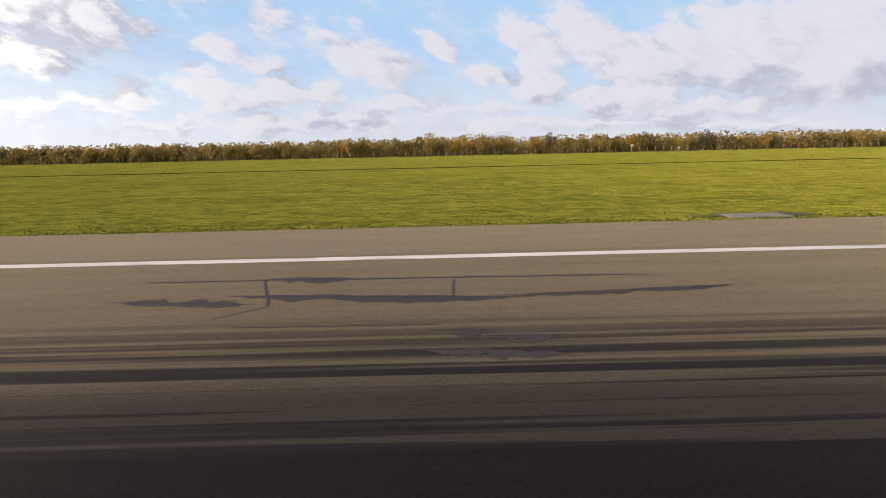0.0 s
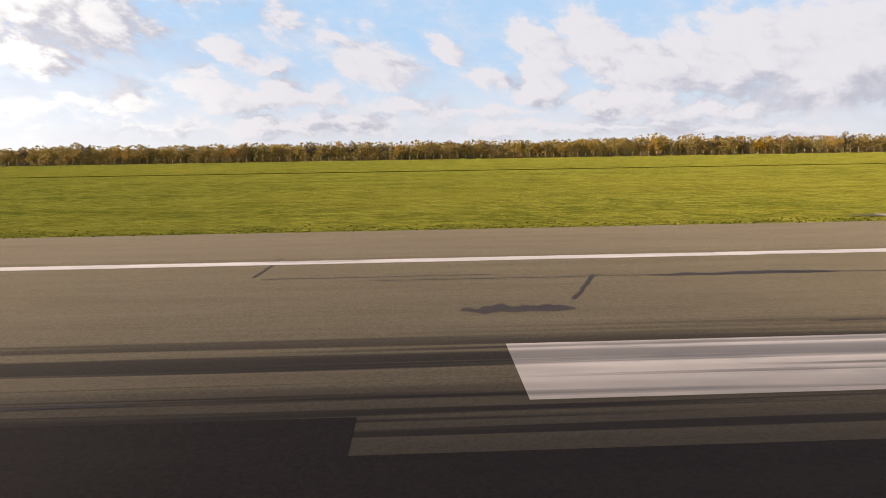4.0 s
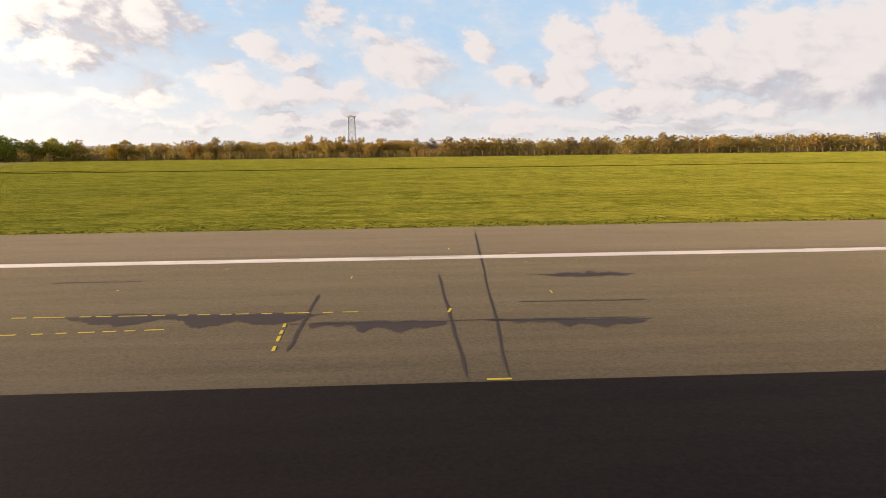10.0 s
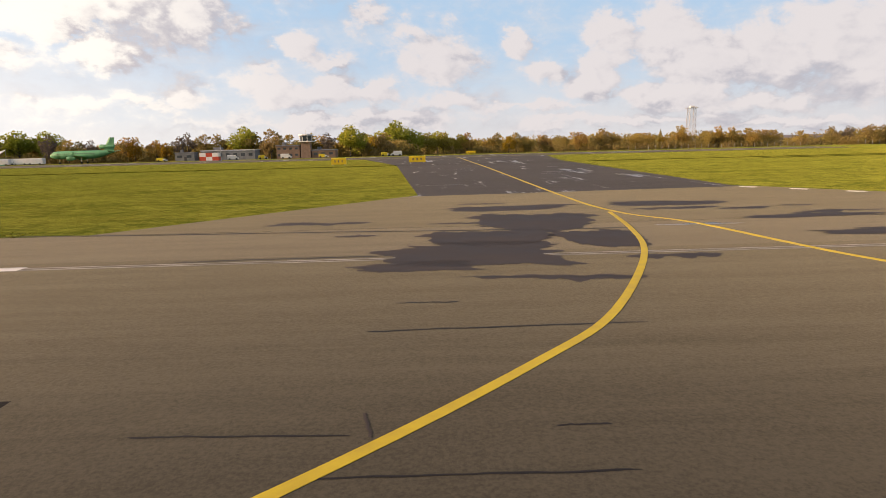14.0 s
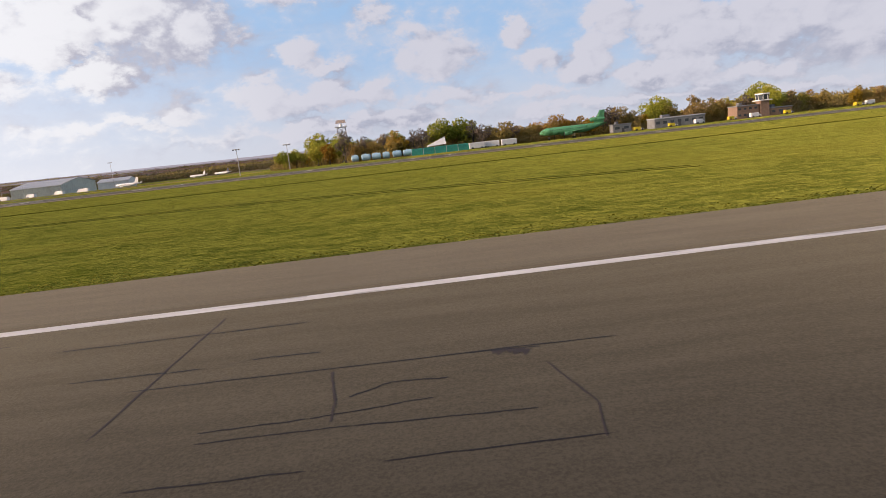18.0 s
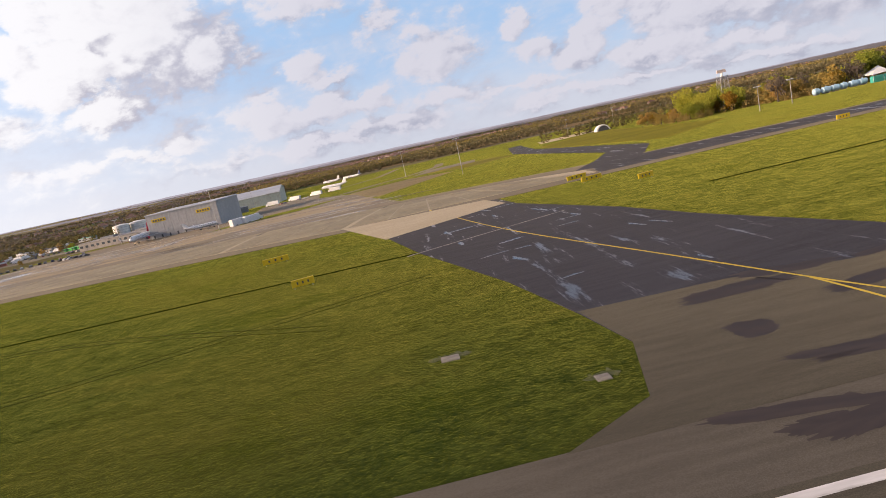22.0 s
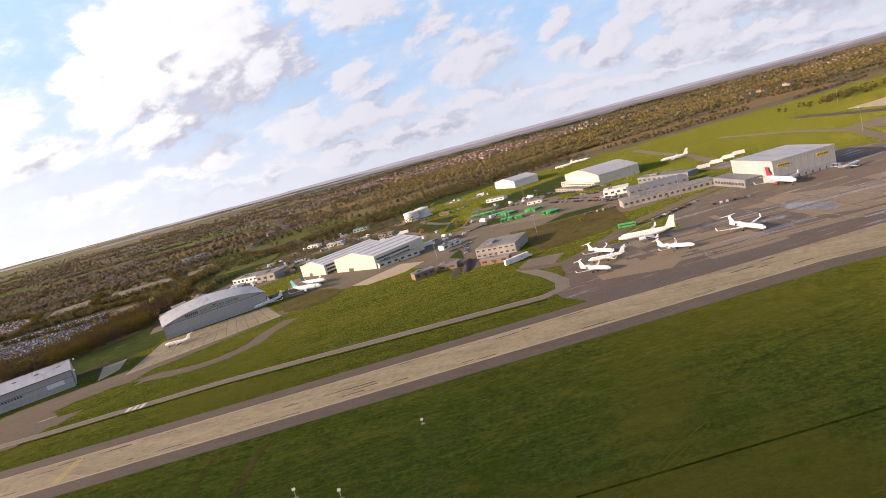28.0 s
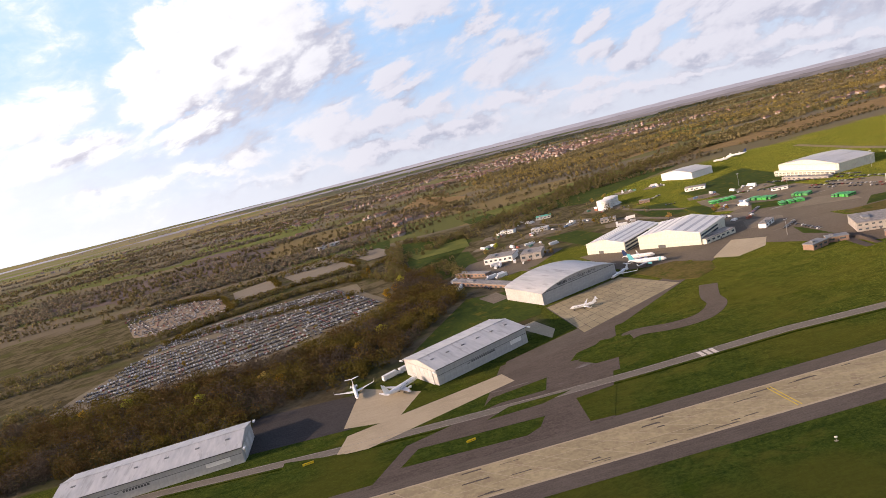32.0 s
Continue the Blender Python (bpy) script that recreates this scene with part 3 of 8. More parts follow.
# ---- runway ----
EDGE, GRASS_EDGE = 23.75, 32.6
runway = paving("runway", rect(-2500, 900, -32, EDGE + 1.0), 0.05, ASPHALT, "worn grey-brown asphalt runway with tar seams", category="runway")
shoulder = paving("runway_shoulder", rect(-2500, 900, EDGE + 1.0, GRASS_EDGE), 0.045, SHOULDER, "paler asphalt shoulder along the runway", category="pavement")
taxi_a = paving("taxiway_link", [(-642, 32.4), (-657, 54), (-656, 128), (-650, 176), (-702, 176), (-690, 122), (-685, 52), (-702, 32.4)], 0.05, WET_ASPHALT,
                "damp dark asphalt taxiway leading off the runway", category="taxiway")
taxi_b = paving("taxiway_exit", [(-1130, 32.4), (-1134.3, 46.6), (-1137, 57.5), (-1146.5, 90), (-1151, 112), (-1163, 150), (-1166, 178), (-1207, 190), (-1196, 138), (-1190.5, 112), (-1180.6, 76), (-1177, 57), (-1175.6, 47), (-1178.5, 37), (-1186, 32.4)], 0.05, WET_ASPHALT,
                "wet dark asphalt taxiway between grass verges", category="taxiway")
paving("taxiway_mouth", [(-641.5, 32.4), (-656, 53), (-686, 51), (-702.5, 32.4)], 0.0535, ASPHALT, "", parent=taxi_a)
paving("taxiway_mouth", [(-1130, 32.4), (-1134.3, 46.6), (-1136.8, 55), (-1150, 54), (-1161, 57), (-1177, 58), (-1175.6, 47), (-1178.5, 37), (-1186, 32.4)], 0.0535, ASPHALT, "", parent=taxi_b)
paving("parallel_taxiway", [(-2600, 232), (-2600, 282), (-1540, 268), (-1290, 258), (-1185, 240), (-1120, 208), (-1060, 198), (-560, 196), (-560, 174), (-1160, 168), (-1208, 172), (-1266, 185), (-1356, 199), (-1460, 219)], 0.055, MARGIN,
                  "weathered grey-brown margin of the long taxiway", category="taxiway")
taxi_slabs = paving("taxiway_concrete", [(-2600, 243), (-2600, 270), (-1540, 258), (-1460, 230)], 0.08, CONCRETE,
                    "sand-coloured concrete strip down the middle of the taxiway", category="taxiway")
for poly in ([(-1460, 230), (-1540, 258), (-1338, 245), (-1352, 211)], [(-1352, 211), (-1338, 245), (-1245, 229), (-1250, 192)], [(-1250, 192), (-1245, 229), (-1196, 224), (-1210, 180)],
             [(-1210, 180), (-1196, 224), (-1153, 209), (-1132, 192), (-1132, 178)], [(-1210, 180), (-1168, 173), (-1165, 156), (-1197, 140)]):
    paving("concrete_bed", poly, 0.08, CONCRETE, "", parent=taxi_slabs)
apron = paving("apron", [(-1541, 254), (-1555, 285), (-1556, 300), (-1540, 330), (-1536, 352), (-1515, 366), (-1440, 417), (-1398, 444), (-1300, 470), (-1251, 482), (-1230, 437), (-1217, 390), (-1204, 307), (-1190, 234), (-1290, 232)], 0.06, APRON,
               "patched brown and grey paved aircraft apron", category="apron")
paving("apron_patch", [(-1251, 482), (-1300, 470), (-1318, 590), (-1264, 603)], 0.06, APRON, "", parent=apron)
PATCH_MATS = [tarmac("apron_patch_dark", (0.050, 0.046, 0.055), (0.090, 0.080, 0.085), 0.3, 0.55, 1.0),
              tarmac("apron_patch_ochre", (0.150, 0.116, 0.086), (0.225, 0.178, 0.132), 0.5, 0.7, 1.0),
              tarmac("apron_patch_blue", (0.10, 0.11, 0.15), (0.17, 0.18, 0.22), 0.2, 0.45, 1.0)]
rng = random.Random(4)
for poly, k in (([(-1412, 300), (-1393, 372), (-1375, 372), (-1392, 286)], 1), ([(-1391, 288), (-1375, 366), (-1356, 346), (-1370, 282)], 1), ([(-1369, 284), (-1356, 342), (-1340, 330), (-1352, 276)], 1),
                ([(-1303, 330), (-1279, 339), (-1249, 331), (-1247, 285), (-1276, 298), (-1302, 280)], 1), ([(-1289, 274), (-1262, 297), (-1262, 254), (-1296, 240)], 0), ([(-1437, 330), (-1424, 385), (-1406, 350), (-1410, 312)], 0),
                ([(-1404, 384), (-1392, 410), (-1372, 392), (-1378, 376)], 0), ([(-1405, 330), (-1396, 350), (-1386, 320), (-1398, 296)], 2), ([(-1530, 296), (-1512, 318), (-1480, 300), (-1500, 282)], 1),
                ([(-1478, 292), (-1470, 326), (-1440, 322), (-1446, 284)], 1), ([(-1340, 262), (-1240, 244), (-1236, 252), (-1338, 272)], 0), ([(-1440, 270), (-1342, 260), (-1340, 270), (-1436, 280)], 0), ([(-1540, 262), (-1442, 262), (-1440, 274), (-1540, 274)], 0),
                ([(-1318, 300), (-1308, 330), (-1304, 326), (-1306, 286)], 2), ([(-1250, 262), (-1206, 268), (-1208, 300), (-1246, 284)], 0)):
    paving("apron_patch", poly, 0.075 + 0.004 * k, PATCH_MATS[k], "", parent=apron)
AX = Vector((0.9925, -0.122))
AY = Vector((0.122, 0.9925))


def slanted(x, y, L, w):
    a = Vector((x, y))
    return [tuple(a), tuple(a + AX * L), tuple(a + AX * L + AY * w), tuple(a + AY * w)]


for i in range(120):
    x, y = rng.uniform(-1535, -1230), rng.uniform(268, 352)
    k = rng.choice((0, 0, 1, 1, 1, 2))
    L, w = (rng.uniform(14, 40), rng.uniform(8, 16)) if k == 1 else (rng.uniform(20, 80), rng.uniform(0.8, 3.5))
    paving("apron_patch", slanted(x, y - (x + 1400) * 0.09, L, w), 0.07 + 0.0008 * (i % 12) + 0.01 * (k != 1), PATCH_MATS[k], "", parent=apron)
for (xa, ya), (xb, yb) in (((-1407, 277), (-1402, 348)), ((-1392, 286), (-1387, 382)), ((-1380, 290), (-1376, 368)), ((-1369, 289), (-1365, 358)), ((-1357, 295), (-1354, 345)), ((-1440, 300), (-1436, 350)), ((-1422, 296), (-1417, 352)), ((-1330, 292), (-1326, 340)), ((-1344, 300), (-1340, 340))):
    strip_w = 0.14
    paving("bay_line", [(xa - strip_w, ya), (xa + strip_w, ya), (xb + strip_w, yb), (xb - strip_w, yb)], 0.1, FADED_PAINT, "", parent=apron)
# north-west side: roads, pads and paths
ROADM = tarmac("service_road_asphalt", (0.105, 0.095, 0.085), (0.165, 0.15, 0.135), 0.5, 0.7, 1.0)
GREYTAR = tarmac("old_tarmac", (0.050, 0.040, 0.037), (0.095, 0.078, 0.071), 0.35, 0.6, 1.0)


def strip(name, pts, w, lift, mat, label, category="road", parent=None):
    """A road along a line of points."""
    left, right = [], []
    for i, p in enumerate(pts):
        a, b = pts[max(i - 1, 0)], pts[min(i + 1, len(pts) - 1)]
        d = Vector((b[0] - a[0], b[1] - a[1])).normalized()
        left.append((p[0] - d.y * w / 2, p[1] + d.x * w / 2))
        right.append((p[0] + d.y * w / 2, p[1] - d.x * w / 2))
    s = Shape()
    for i in range(len(pts) - 1):
        q = sheet(ccw([left[i], left[i + 1], right[i + 1], right[i]]), lift, 0.2)
        s.add(q.v, q.f)
    ob = new(name, s.mesh(name, mat))
    if parent is None:
        put(ob, 0, 0, 0)
        tagged(ob, label, category, "", "structure")
    else:
        ob.parent = parent
    return ob


strip("service_road", [(-2400, 352), (-2088, 333), (-1976, 321), (-1880, 315), (-1819, 313), (-1731, 314), (-1678, 309), (-1562, 297), (-1550, 303), (-1546, 318), (-1548, 340), (-1556, 376)], 8, 0.07, ROADM, "grey service road with pale edge lines")
paving("tarmac_pad", [(-1971, 270), (-1951, 304), (-1880, 330), (-1827, 330), (-1849, 270)], 0.06, GREYTAR, "patchy old tarmac between grass islands", category="pavement")
paving("tarmac_pad", [(-1905, 326), (-1885, 380), (-1797, 405), (-1825, 324)], 0.062, GREYTAR, "patchy old tarmac between grass islands", category="pavement")
paving("hangar_road", [(-1887, 363), (-1880, 385), (-1782, 429), (-1800, 395)], 0.066, MARGIN, "dark tarmac road towards the hangars", category="road")
paving("hangar_apron", [(-1826, 483), (-1749, 516), (-1724, 450), (-1821, 397)], 0.075, MARGIN, "stained concrete hangar apron", category="apron")
paving("hangar_road", [(-1823, 392), (-1794, 397), (-1603, 543), (-1632, 540), (-1735, 470)], 0.07, GREYTAR, "dark tarmac road towards the hangars", category="road")
paving("hangar_apron", [(-1745, 640), (-1738, 532), (-1677, 500), (-1602, 541), (-1605, 600), (-1660, 640)], 0.068, GREYTAR, "grey tarmac apron before cream hangars", category="apron")
paving("concrete_pad", [(-1988, 350), (-1980, 412), (-1939, 376), (-1956, 341)], 0.078, CONCRETE, "pale concrete stand for parked jets", category="apron")
# pad colour darkened to stand in for the old hangar's cast shadow
paving("dark_pad", [(-2050, 352), (-2055, 412), (-1979, 402), (-1984, 347)], 0.066, tarmac("stained_dark_tarmac", (0.026, 0.024, 0.026), (0.052, 0.048, 0.050), 0.6, 0.7, 1.0, 0.1), "tarmac pad behind the old hangar, darkened as in its shadow", category="apron")
paving("concrete_path", [(-1990, 316), (-1985, 338), (-1887, 366), (-1882, 350), (-1972, 314)], 0.084, CONCRETE, "pale concrete taxi path", category="pavement")
paving("lorry_yard", [(-1892, 690), (-1850, 640), (-1790, 660), (-1740, 720), (-1800, 790), (-1850, 780)], 0.06, GREYTAR, "lorry yard with parked trailers", category="pavement")
paving("staff_yard", [(-1625, 500), (-1610, 620), (-1500, 700), (-1400, 640), (-1390, 480), (-1440, 470), (-1530, 540), (-1545, 420), (-1580, 420)], 0.058, GREYTAR, "grey tarmac yard with vans and cars", category="pavement")
paving("bus_yard", [(-1560, 700), (-1530, 790), (-1430, 730), (-1440, 560), (-1500, 560)], 0.064, GREYTAR, "dark yard with parked green buses", category="pavement")
strip("perimeter_road", [(-1556, 376), (-1533, 356), (-1510, 372), (-1460, 420), (-1398, 452), (-1350, 470)], 12, 0.09, GREYTAR, "curving grey access road")
strip("track", [(-1691, 212), (-1694, 168), (-1700, 60)], 3, 0.03, surf("bare_soil", (0.030, 0.036, 0.010), (0.065, 0.062, 0.022), 0.6, 0.9, 0.3, spec=0.0), "worn track across the grass", "track")
strip("track", [(-1709, 217), (-1712, 60)], 2, 0.03, bpy.data.materials["bare_soil"], "worn track across the grass", "track")
for pts in ([(-1290, 600), (-1240, 760), (-1207, 930), (-1180, 1080)], [(-1230, 450), (-1171, 563), (-1138, 700), (-1120, 900)]):
    strip("far_taxiway", pts, 12, 0.06, GREYTAR, "distant grey taxiway across the grass", "taxiway")
strip("link_taxiway", [(-1126, 190), (-1112, 212), (-1094, 248), (-1090, 350), (-1086, 480), (-1045, 700), (-1010, 880)], 18, 0.064, WET_ASPHALT, "damp dark taxiway running off across the grass", "taxiway")
paving("old_concrete", [(-1035, 624), (-998, 790), (-930, 800), (-968, 640)], 0.06, CONCRETE, "pale disused concrete strip in the grass", category="pavement")
paving("old_concrete", [(-1176, 485), (-1156, 599), (-1107, 612), (-1122, 509)], 0.058, GREYTAR, "worn brown hardstanding in the grass", category="pavement")
paving("bare_ground", [(-1225, 430), (-1179, 456), (-1151, 412), (-1201, 310), (-1212, 355)], 0.042, surf("bare_dry_ground", (0.210, 0.160, 0.080), (0.330, 0.255, 0.130), 0.5, 0.95, 0.4, big=0.03, spec=0.05), "dry ochre ground beside the apron", category="ground")
# yellow tone paints the far band of sunlight onto ordinary grass
paving("dry_grass", [(-1140, 424), (-1170, 484), (-1104, 529), (-1100, 450)], 0.04, surf("straw_grass", (0.17, 0.155, 0.020), (0.27, 0.225, 0.035), 0.5, 0.95, 0.4, big=0.03, spec=0.05), "strip of grass coloured pale yellow as sunlit", category="grass")
paving("dry_grass", [(-1074, 256), (-1080, 420), (-1068, 500), (-1000, 610), (-975, 600), (-1012, 418), (-1020, 300)], 0.04, surf("dry_grass", (0.17, 0.155, 0.012), (0.28, 0.235, 0.022), 0.5, 0.95, 0.4, big=0.03, spec=0.05), "sunlit yellow-green grass", category="grass")
paving("apron_lawn", [(-1504, 373), (-1455, 362), (-1437, 413), (-1463, 398)], 0.066, GRASS, "green lawn beside the apron", category="grass")
paving("apron_lawn", [(-1296, 338), (-1288, 372), (-1225, 392), (-1248, 352)], 0.1, GRASS, "green lawn beside the apron", category="grass")
for poly in ([(-1955, 282), (-1945, 297), (-1878, 293), (-1883, 283), (-1891, 278)], [(-1906, 324), (-1899, 334), (-1864, 341), (-1869, 324)],
             [(-1845, 355), (-1837, 366), (-1802, 378), (-1815, 351)], [(-1858, 303), (-1834, 306), (-1848, 273), (-1860, 274)],
             [(-2021, 291), (-2020, 326), (-1985, 316), (-1980, 300)], [(-1907, 307), (-1893, 316), (-1857, 315), (-1875, 308)],
             [(-2090, 292), (-2088, 326), (-2030, 320), (-2032, 290)]):
    paving("grass_island", poly, 0.1, GRASS, "green grass island between tarmac paths", category="grass")
DITCH = surf("dark_ditch", (0.008, 0.014, 0.002), (0.026, 0.036, 0.005), 0.5, 0.95, 0.5, spec=0.0)
strip("drainage_ditch", [(-500, 122), (-900, 120), (-1130, 117)], 1.0, 0.05, DITCH, "narrow dark drainage line in the grass", "ditch")
strip("drainage_ditch", [(-1191, 113), (-1411, 122), (-1600, 128)], 0.8, 0.05, DITCH, "narrow dark drainage line in the grass", "ditch")
strip("drainage_ditch", [(420, 112), (-100, 112), (-620, 116)], 0.9, 0.05, DITCH, "narrow dark drainage line in the grass", "ditch")

# runway paint, patches and seams
for x0, x1, y0, y1 in [(5.6, 19.6, 8.75, 15.0), (-8.6, 5.4, 15.05, 21.1), (-24, -8.8, 8.8, 15.0), (-125, -103.3, 10.1, 13.2), (-259.4, -239.4, 8.8, 12.2), (-396.6, -374, 9.2, 12.5),
                       (-540, -518, 3.0, 6.0)]:
    paving("painted_block", rect(x0, x1, y0, y1), 0.055, BLOCK_PAINT, "worn white paint block", parent=runway)
line_me = sheet(rect(0, 39.0, EDGE - 0.36, EDGE + 0.36), 0.055, 0.004).mesh("edge_line", WHITE_PAINT)
for i in range(86):
    x = 860 - 39 * i
    if -702 < x < -660 or x == -1168:
        for dy in (-0.32, 0.0):
            paving("edge_line", rect(x, x + 39, EDGE + dy, EDGE + dy + 0.16), 0.056, FADED_PAINT, "", parent=runway)
        continue
    ob = part("edge_line", line_me, WHITE_PAINT, runway)
    ob.location.x = x
for x0, x1, y1 in [(-128, 75, 8.3), (-236, -128, 9.6), (-318, -262, 10.1), (-490, -397, 10.9), (-565, -490, 9.9), (-597, -565, 10.9), (-655, -597, 9.8), (-735, -692, 10.9), (-884, -852, 8.6), (-955, -905, 6.5), (-993, -975, 10.6)]:
    paving("resurfaced_panel", rect(x0, x1, -20, y1), 0.0525, DARK_ASPHALT, "dark resurfaced asphalt panel", parent=runway)


def blob(seed, length, width):
    """An irregular flat patch, long in x: scalloped on one side, straighter along the other."""
    k = 56
    taper = lambda i: min(1.0, 7.0 * i / k, 7.0 * (k - i) / k) ** 0.7
    step = lambda i, q: 0.5 * noise.noise(Vector((math.floor(i * 0.19 + q) * 1.7, seed * 3.1 + q, 0)))
    top = [(length * (i / k - 0.5), width * (0.26 + 0.36 * noise.noise(Vector((i * 0.17, seed * 3.1, 0))) + 0.22 * step(i, 0.3) + 0.13 * noise.noise(Vector((i * 0.83, seed * 2.3, 4)))) * taper(i)) for i in range(k + 1)]
    bot = [(length * (i / k - 0.5), -width * (0.16 + 0.13 * noise.noise(Vector((i * 0.13, seed * 5.7, 9))) + 0.05 * noise.noise(Vector((i * 0.9, seed * 1.7, 6)))) * taper(i)) for i in range(k + 1)]
    s = Shape()
    s.add([(x, y, 0) for x, y in top] + [(x, min(y, t[1] - 0.01), 0) for (x, y), t in zip(bot, top)], [(i, i + k + 1, i + k + 2, i + 1) for i in range(k)])
    return s


def tar_slab(seed):
    """A rounded, uneven patch about one metre across."""
    pts = [(0.5 * (1 + 0.5 * noise.noise(Vector((math.cos(a) * 1.5, math.sin(a) * 1.5, seed * 2.7))) + 0.28 * noise.noise(Vector((math.cos(a) * 6, math.sin(a) * 6, seed * 3.3)))) * abs(math.cos(a)) ** 0.6 * math.copysign(1, math.cos(a)),
            0.5 * (1 + 0.5 * noise.noise(Vector((math.cos(a) * 1.5, math.sin(a) * 1.5, seed * 4.1))) + 0.28 * noise.noise(Vector((math.cos(a) * 6, math.sin(a) * 6, seed * 5.3)))) * abs(math.sin(a)) ** 0.6 * math.copysign(1, math.sin(a))) for a in (6.28318 * (i + 0.5) / 72 for i in range(72))]
    return Shape().add([(x, y, 0) for x, y in pts], [tuple(range(72))])


# sealed seams, patches and cracks: kind, from x, y, to x, y, width
SEAMS_0 = [('l', 35.6, 20.2, 53.2, 19.7, 0.34), ('p', 40.4, 20.2, 42.9, 20.0, 0.70), ('p', 36.5, 17.5, 40.2, 16.8, 0.64), ('p', 39.9, 17.9, 47.8, 17.0, 0.67), ('p', 47.8, 17.2, 54.6, 17.9, 0.34), ('l', 40.6, 14.7, 45.9, 14.6, 0.14), ('p', 46.2, 14.0, 46.8, 13.9, 0.69), ('p', 47.2, 13.5, 48.4, 13.4, 0.41), ('p', 45.3, 12.7, 48.4, 12.3, 0.42), ('l', 48.3, 12.6, 49.6, 12.5, 0.14), ('c', 40.0, 20.0, 41.0, 16.7, 0.11), ('c', 41.0, 16.7, 39.8, 15.5, 0.09), ('c', 46.3, 19.6, 46.2, 17.2, 0.10)]
SEAMS_1 = [('c', 7.4, 17.7, 8.3, 17.5, 0.07), ('c', 8.3, 17.5, 8.4, 14.8, 0.08), ('l', 9.9, 20.0, 12.7, 19.9, 0.23), ('l', 0.3, 11.8, 2.3, 11.8, 0.11)]
SEAMS_2 = [('p', -42.6, 16.3, -38.3, 15.4, 1.09), ('p', -43.4, 14.7, -31.4, 14.5, 0.42), ('p', -35.3, 16.2, -30.9, 15.9, 1.73), ('l', -51.3, 20.2, -29.5, 19.9, 0.23), ('p', -37.7, 16.0, -36.8, 15.8, 0.50), ('c', -46.2, 23.0, -46.3, 18.6, 0.09), ('c', -46.3, 18.6, -46.6, 15.8, 0.07), ('p', -34.2, 17.8, -33.4, 17.8, 0.56), ('p', -31.3, 19.1, -29.9, 18.8, 0.56)]
SEAMS_3 = [('l', -94.4, 20.3, -73.5, 20.1, 0.24), ('p', -89.4, 16.3, -75.5, 15.8, 0.71), ('l', -84.9, 17.8, -83.3, 17.6, 0.24), ('p', -83.3, 16.9, -79.7, 17.0, 0.68), ('p', -81.8, 17.5, -79.4, 17.4, 0.48), ('p', -79.6, 18.1, -77.4, 18.3, 0.65), ('p', -78.3, 17.0, -75.5, 17.0, 0.46), ('c', -75.1, 22.5, -75.0, 18.4, 0.10), ('c', -75.0, 18.4, -75.4, 16.9, 0.09), ('l', -88.4, 12.3, -84.9, 12.2, 0.12), ('l', -81.6, 11.7, -78.7, 11.7, 0.11)]
SEAMS_6 = [('l', -236.2, 19.3, -230.8, 19.9, 0.24), ('p', -230.3, 19.2, -228.1, 19.2, 0.40), ('p', -229.3, 18.0, -226.8, 18.0, 0.35), ('p', -228.4, 20.0, -213.8, 19.7, 0.68), ('p', -229.7, 14.6, -226.6, 14.4, 0.55), ('p', -232.5, 12.7, -230.0, 12.4, 0.69), ('p', -229.9, 12.6, -227.2, 12.4, 0.90), ('c', -227.3, 12.7, -226.1, 12.4, 0.06), ('l', -232.2, 15.5, -230.1, 14.9, 0.15)]
SEAMS_7 = [('p', -286.6, 16.6, -282.5, 16.5, 1.15), ('p', -289.6, 19.8, -279.7, 19.5, 0.58), ('l', -289.6, 19.8, -268.9, 19.6, 0.29), ('p', -279.7, 19.7, -269.0, 19.4, 0.59), ('p', -286.2, 14.7, -271.3, 14.3, 0.57), ('p', -281.6, 12.6, -272.6, 11.8, 0.71), ('l', -284.7, 12.7, -272.4, 12.3, 0.12), ('c', -281.6, 23.0, -281.7, 17.7, 0.14), ('c', -281.7, 17.7, -281.4, 14.6, 0.11), ('c', -270.0, 18.7, -270.1, 16.3, 0.09)]
SEAMS_8 = [('p', -337.3, 19.7, -325.0, 19.8, 0.60), ('p', -340.5, 16.1, -333.0, 16.5, 1.54), ('p', -339.3, 14.5, -330.0, 14.2, 0.89), ('p', -330.0, 14.4, -324.8, 14.5, 0.41), ('c', -327.5, 32.0, -328.5, 14.3, 0.13), ('c', -328.5, 14.3, -328.6, 10.6, 0.09), ('c', -328.6, 10.6, -328.6, 7.2, 0.07), ('c', -328.6, 32.1, -330.1, 14.6, 0.10), ('l', -332.2, 9.3, -331.2, 9.3, 0.07), ('l', -331.9, 11.0, -331.3, 11.0, 0.15)]
SEAMS_9 = [('p', -395.3, 16.1, -392.6, 16.1, 0.79), ('p', -392.2, 17.0, -388.6, 16.7, 1.23), ('p', -390.9, 16.0, -388.4, 16.1, 0.79), ('p', -388.6, 16.7, -384.8, 16.5, 0.60), ('p', -398.3, 20.0, -396.3, 19.8, 0.59), ('p', -395.9, 18.1, -394.9, 18.1, 0.56), ('c', -375.5, 22.8, -375.7, 16.6, 0.11), ('c', -386.1, 7.3, -385.9, 7.6, 0.09)]
